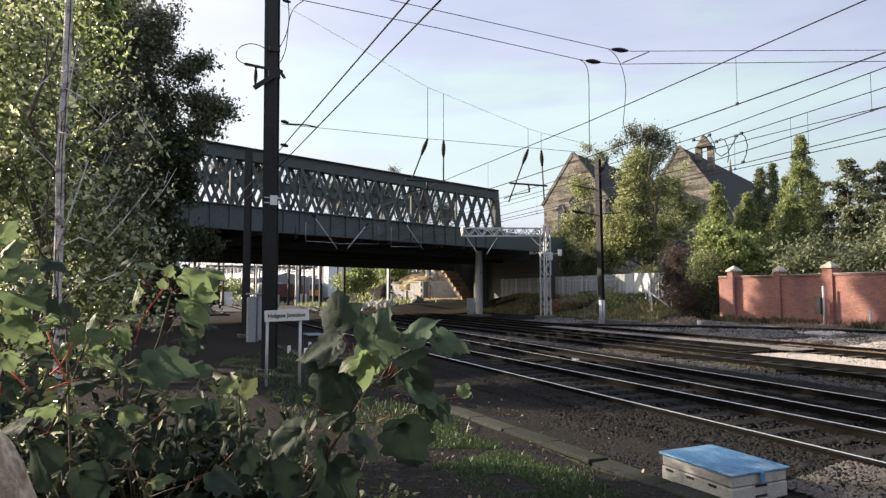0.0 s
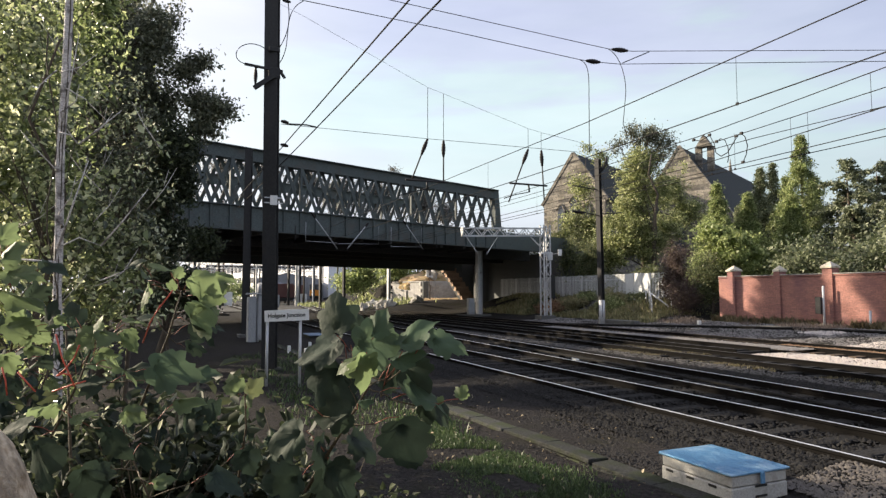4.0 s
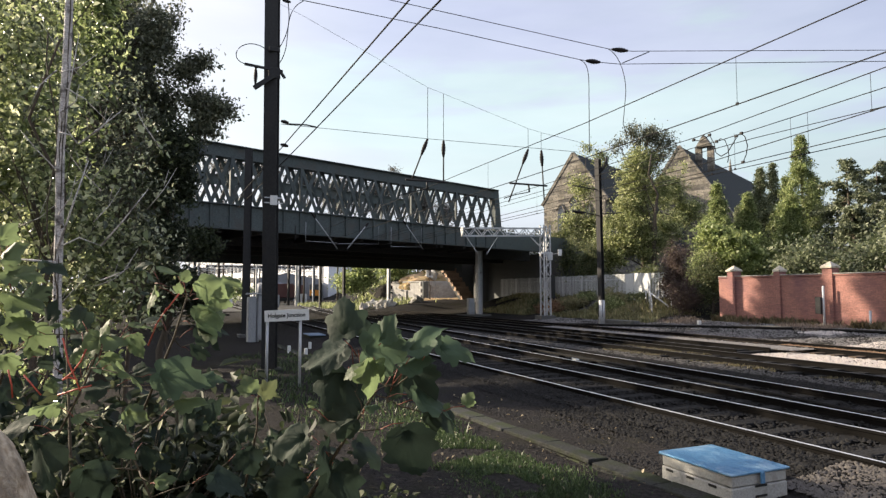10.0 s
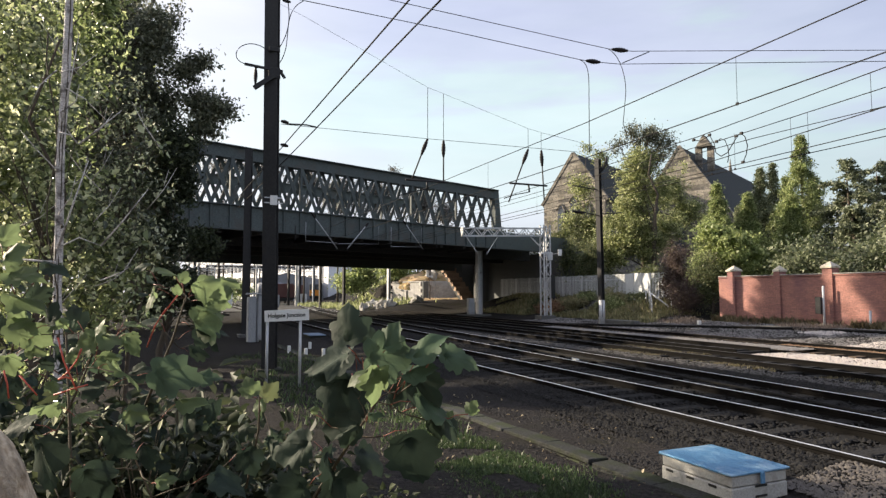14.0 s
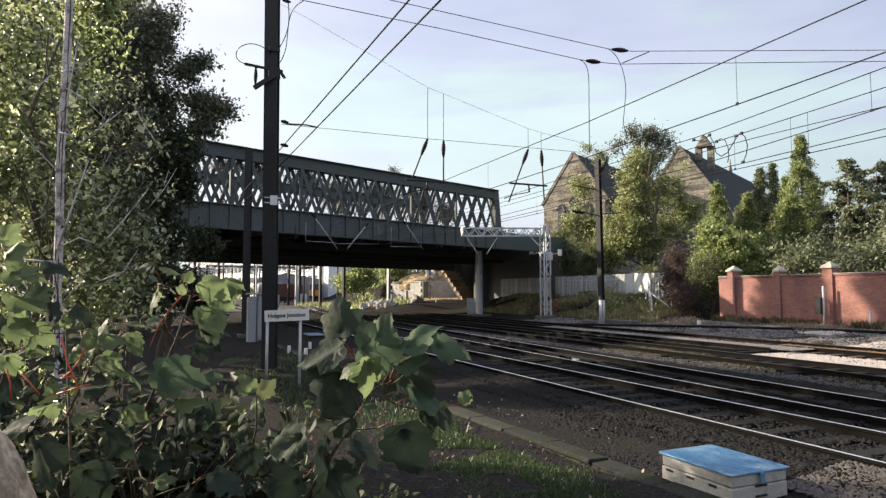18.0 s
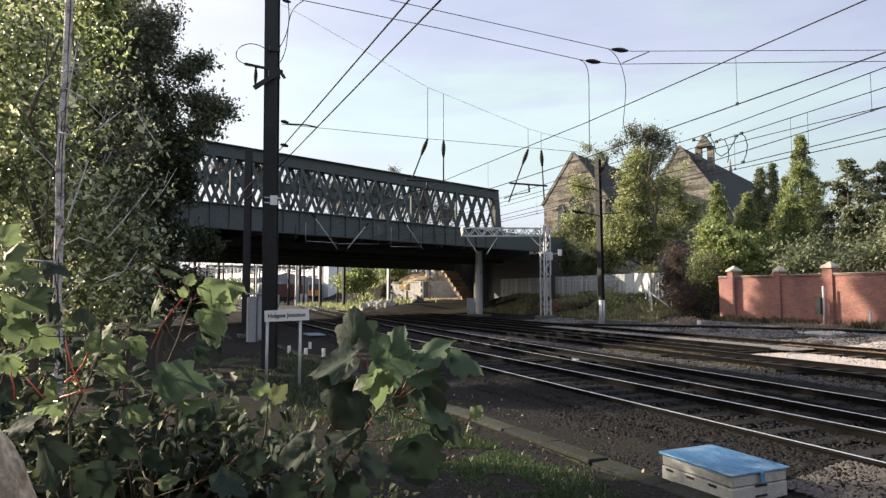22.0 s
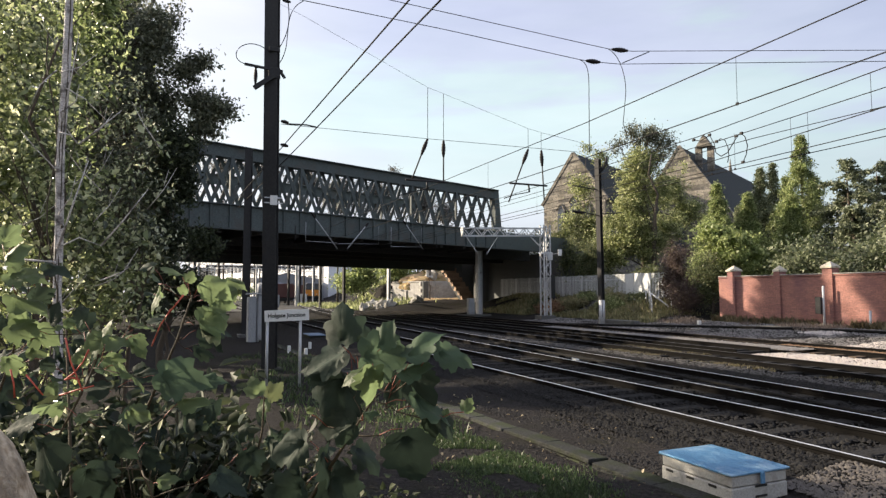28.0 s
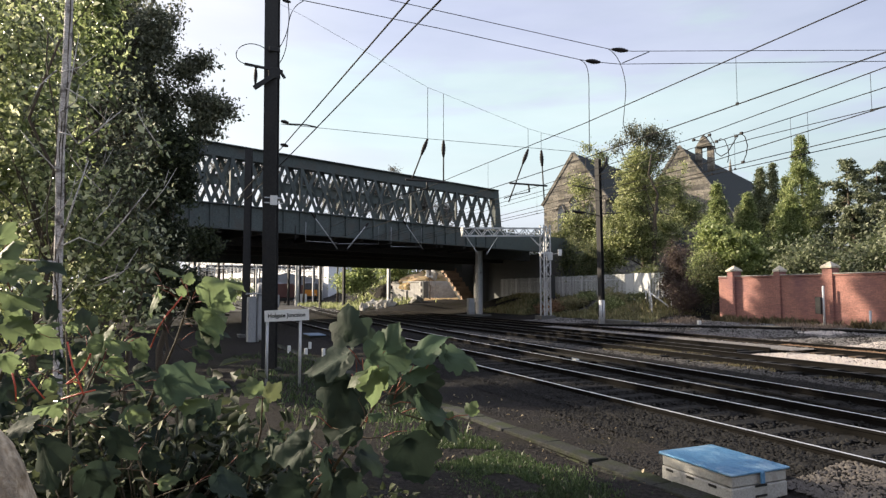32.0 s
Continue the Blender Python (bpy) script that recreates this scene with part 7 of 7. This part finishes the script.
def undergrowth():
    # dark leaves back the near twigs and fill in the black shade
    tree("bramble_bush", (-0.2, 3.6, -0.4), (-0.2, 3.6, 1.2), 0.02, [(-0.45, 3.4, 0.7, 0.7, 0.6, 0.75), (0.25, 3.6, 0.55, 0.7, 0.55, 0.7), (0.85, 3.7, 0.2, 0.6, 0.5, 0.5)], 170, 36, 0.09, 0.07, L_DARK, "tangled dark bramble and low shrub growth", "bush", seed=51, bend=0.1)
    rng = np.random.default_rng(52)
    # thicket out of view, added to keep sun off the low leaves
    tree("bramble_thicket", (-1.75, 4.0, -0.4), (-1.75, 4.0, 1.6), 0.02, [(-1.75, 3.95, 0.9, 0.55, 0.6, 1.0), (-1.35, 4.6, 0.9, 0.4, 0.5, 1.0), (-2.2, 3.5, 0.9, 0.5, 0.5, 1.0)], 150, 36, 0.1, 0.09, L_DARK, "unseen bramble thicket added to shade the low bush", "bush", seed=54, bend=0.1)
    # small leaves added for sparkle, the bright ones simply pale
    tree("privet_sprigs", (-0.2, 3.0, -0.4), (-0.15, 3.0, 1.2), 0.012, [(-0.45, 2.85, 1.25, 0.3, 0.3, 0.18), (-0.1, 2.8, 1.2, 0.3, 0.3, 0.22), (0.25, 3.0, 1.0, 0.35, 0.3, 0.25), (0.55, 3.2, 0.8, 0.35, 0.3, 0.25)], [12, 14, 12, 8], 8, 0.07, 0.045, L_SPRIG, "straggling sprigs of small leaves, glints put in as pale ones", "bush", seed=53, bend=0.1, slim=0.16, limbs=30)
    t = thing("dead_stems", (0, 3, -0.3), "thin pale dead stems among the brambles", "stems")
    for i in range(46):
        x, y = rng.uniform(-0.7, 1.1), rng.uniform(2.6, 4.2)
        p = Vector((x, y, -0.3))
        q = p + Vector((rng.normal() * 0.35, rng.normal() * 0.25, rng.uniform(0.5, 1.5)))
        part("stem", tube(bmesh.new(), [p, p.lerp(q, 0.5) + Vector((rng.normal() * 0.05, 0, 0.05)), q], [0.005, 0.004, 0.002], 4), TWIG, t)


undergrowth()


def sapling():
    """Maple leaves in shade tones, a dark backing deeper in the bush."""
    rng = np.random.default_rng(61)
    t = thing("maple_sapling", (0, 2.9, -0.4), "shade-toned maple sapling backing the trackside bush", "sapling")
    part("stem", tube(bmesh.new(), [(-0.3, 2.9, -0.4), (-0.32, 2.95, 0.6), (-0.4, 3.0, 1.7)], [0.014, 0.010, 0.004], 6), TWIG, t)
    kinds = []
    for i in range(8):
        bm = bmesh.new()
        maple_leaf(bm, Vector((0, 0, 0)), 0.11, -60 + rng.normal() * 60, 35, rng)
        kinds.append(mesh_of(bm, "leaf", L_MAPLE_SHADE if i % 4 else L_MAPLE_DIM))
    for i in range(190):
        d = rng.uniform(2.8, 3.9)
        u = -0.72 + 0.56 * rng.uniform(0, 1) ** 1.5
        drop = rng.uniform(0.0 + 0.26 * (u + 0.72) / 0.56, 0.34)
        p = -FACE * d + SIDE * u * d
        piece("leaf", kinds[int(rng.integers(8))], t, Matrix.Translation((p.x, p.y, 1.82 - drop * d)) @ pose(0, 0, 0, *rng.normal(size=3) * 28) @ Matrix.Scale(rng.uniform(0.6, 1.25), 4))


sapling()


def near_wall():
    bm = bmesh.new()
    bmesh.ops.create_icosphere(bm, subdivisions=4, radius=1.0)
    for v in bm.verts:
        k = 1 + 0.10 * noise.noise(v.co * 1.7) + 0.04 * noise.noise(v.co * 6)
        v.co = Vector((v.co.x * 0.165, v.co.y * 0.20, v.co.z * 0.27)) * k
        if v.co.z < 0:
            v.co.z *= 10
    bmesh.ops.translate(bm, verts=bm.verts, vec=(-0.325, 1.16, 1.36))
    for f in bm.faces:
        f.smooth = True
    solid("stone_pillar", bm, COPING, "rough rounded sandstone pillar top close by", "pillar", at=(-0.30, 1.16, -0.2))


near_wall()
# wall added behind the camera to block sky light from there
solid("wall_path", box(-9, -2.6, -0.5, 4.5, -2.2, 4.2, bevel=0.03), GREYSTONE, "unseen stone wall added behind to dim the near leaves", "wall", kind="structure")


# ---- what moves ----
def sway(ob, rows):
    at = ORIGIN[ob]
    out = []
    for t, side, up in rows:
        p = at + SIDE * side * 0.001 + Vector((0, 0, up * 0.001))
        out.append((t, pose(p.x, p.y, p.z, 0, side * 0.10, 0)))
    walk(ob, out)


def motions():
    sway(S1, [(0, -27, 12), (1, -9, 3), (2, -15, 9), (3, -9, 6), (3.5, -9, 12), (5.5, 0, 0), (6, 0, 0), (7, -3, 3), (8, 3, 0), (9, 6, -3), (10, 6, 0), (11, 6, 0), (12, 0, 0), (13, 0, 0), (14, 3, -6), (14.5, 6, -6), (16.5, 6, -3), (17, 3, 6), (18, 12, -3), (19, 12, -6), (20, 12, -3), (21, 12, -9), (22, 15, -12), (23, 18, -9), (24, 21, -12), (25, 15, -6), (25.5, 15, -3), (27.5, 15, -3), (28, 15, -3), (29, 15, -6), (30, 15, -6), (31, 12, -6), (32, 12, -9)])
    sway(S2, [(0, -25, 16), (1, -16, 14), (2, -19, 16), (3, -16, 14), (3.5, -14, 14), (5.5, 0, 0), (6, -6, 0), (7, 0, 3), (8, 3, 3), (9, 3, 0), (10, 3, 0), (11, 0, 3), (12, -3, 5), (13, 0, 0), (14, -6, 0), (14.5, -3, -3), (16.5, -6, 3), (17, 0, 5), (18, 0, 3), (19, 8, -6), (20, 5, -3), (21, 3, 0), (22, 8, -8), (23, 22, -28), (24, 27, -22), (25, 8, -3), (25.5, 11, -3), (27.5, 8, -3), (28, 8, 0), (29, 11, -8), (30, 11, -8), (31, 16, -28), (32, 12, -13)])
    sway(S3, [(0, -6, 14), (1, -6, 4), (2, -6, 10), (3, -6, 4), (3.5, -8, 8), (5.5, -10, 4), (6, 4, -14), (7, 0, -2), (8, 4, -6), (9, 4, -4), (10, 2, -4), (11, -2, 2), (12, -2, 2), (13, 0, 0), (14, 8, -21), (14.5, 12, -23), (16.5, -2, -10), (17, 4, -8), (18, -4, -2), (19, 2, -21), (20, 2, -16), (21, 14, -23), (22, 16, -29), (23, 22, -43), (24, 6, -27), (25, 0, -20), (25.5, -4, -18), (27.5, -4, -18), (28, 0, -20), (29, 4, -20), (30, 4, -16), (31, 2, -23), (32, 8, -23)])
    sway(S4, [(0, -43, 3), (1, -25, -3), (2, -25, 7), (3, -18, 3), (3.5, -29, 7), (5.5, -14, 3), (6, 7, -7), (7, 0, 0), (8, 11, -3), (9, 7, -3), (10, 3, 0), (11, 3, 0), (12, 0, 0), (13, 0, 0), (14, 7, -7), (14.5, 11, -11), (16.5, 7, -3), (17, 11, -3), (18, 0, 3), (19, 18, -7), (20, 18, -7), (21, 28, -18), (22, 28, -14), (23, 36, -18), (24, 18, -11), (25, 14, -7), (25.5, 18, -7), (27.5, 18, -7), (28, 18, -7), (29, 18, -7), (30, 18, -3), (31, 18, -7), (32, 14, -7)])
    sway(S5, [(0, -3, 10), (1, -3, 8), (2, 0, 8), (3, -3, 5), (5.5, 0, 3), (8, 0, 0), (11, -3, 3), (12, 3, -3), (14.5, 0, 0), (16.5, 0, 3), (17, 0, 5), (19, 3, -3), (21, 0, 0), (24, 5, -5), (25.5, 5, -3), (27.5, 3, -3), (29, 3, -5), (31, 0, -5), (32, -5, 5)])
    sway(S6, [(0, -8, 0), (3, -8, 0), (6, 3, -3), (9, -3, 0), (13, 0, 0), (16.5, -3, 0), (20, 0, 0), (23, 5, -3), (25.5, 0, 0), (29, 3, 0), (32, 3, -3)])
    walk(LOCOMOTIVE, [(0, pose(28.4, 136.8, 0.0, 0, 0, -13)), (16, pose(28.2, 136.0, 0.0, 0, 0, -13)), (20, pose(27.9, 135.0, 0.0, 0, 0, -13)), (25, pose(26.8, 131.5, 0.0, 0, 0, -13)), (32, pose(25.1, 125.8, 0.0, 0, 0, -13))])


motions()
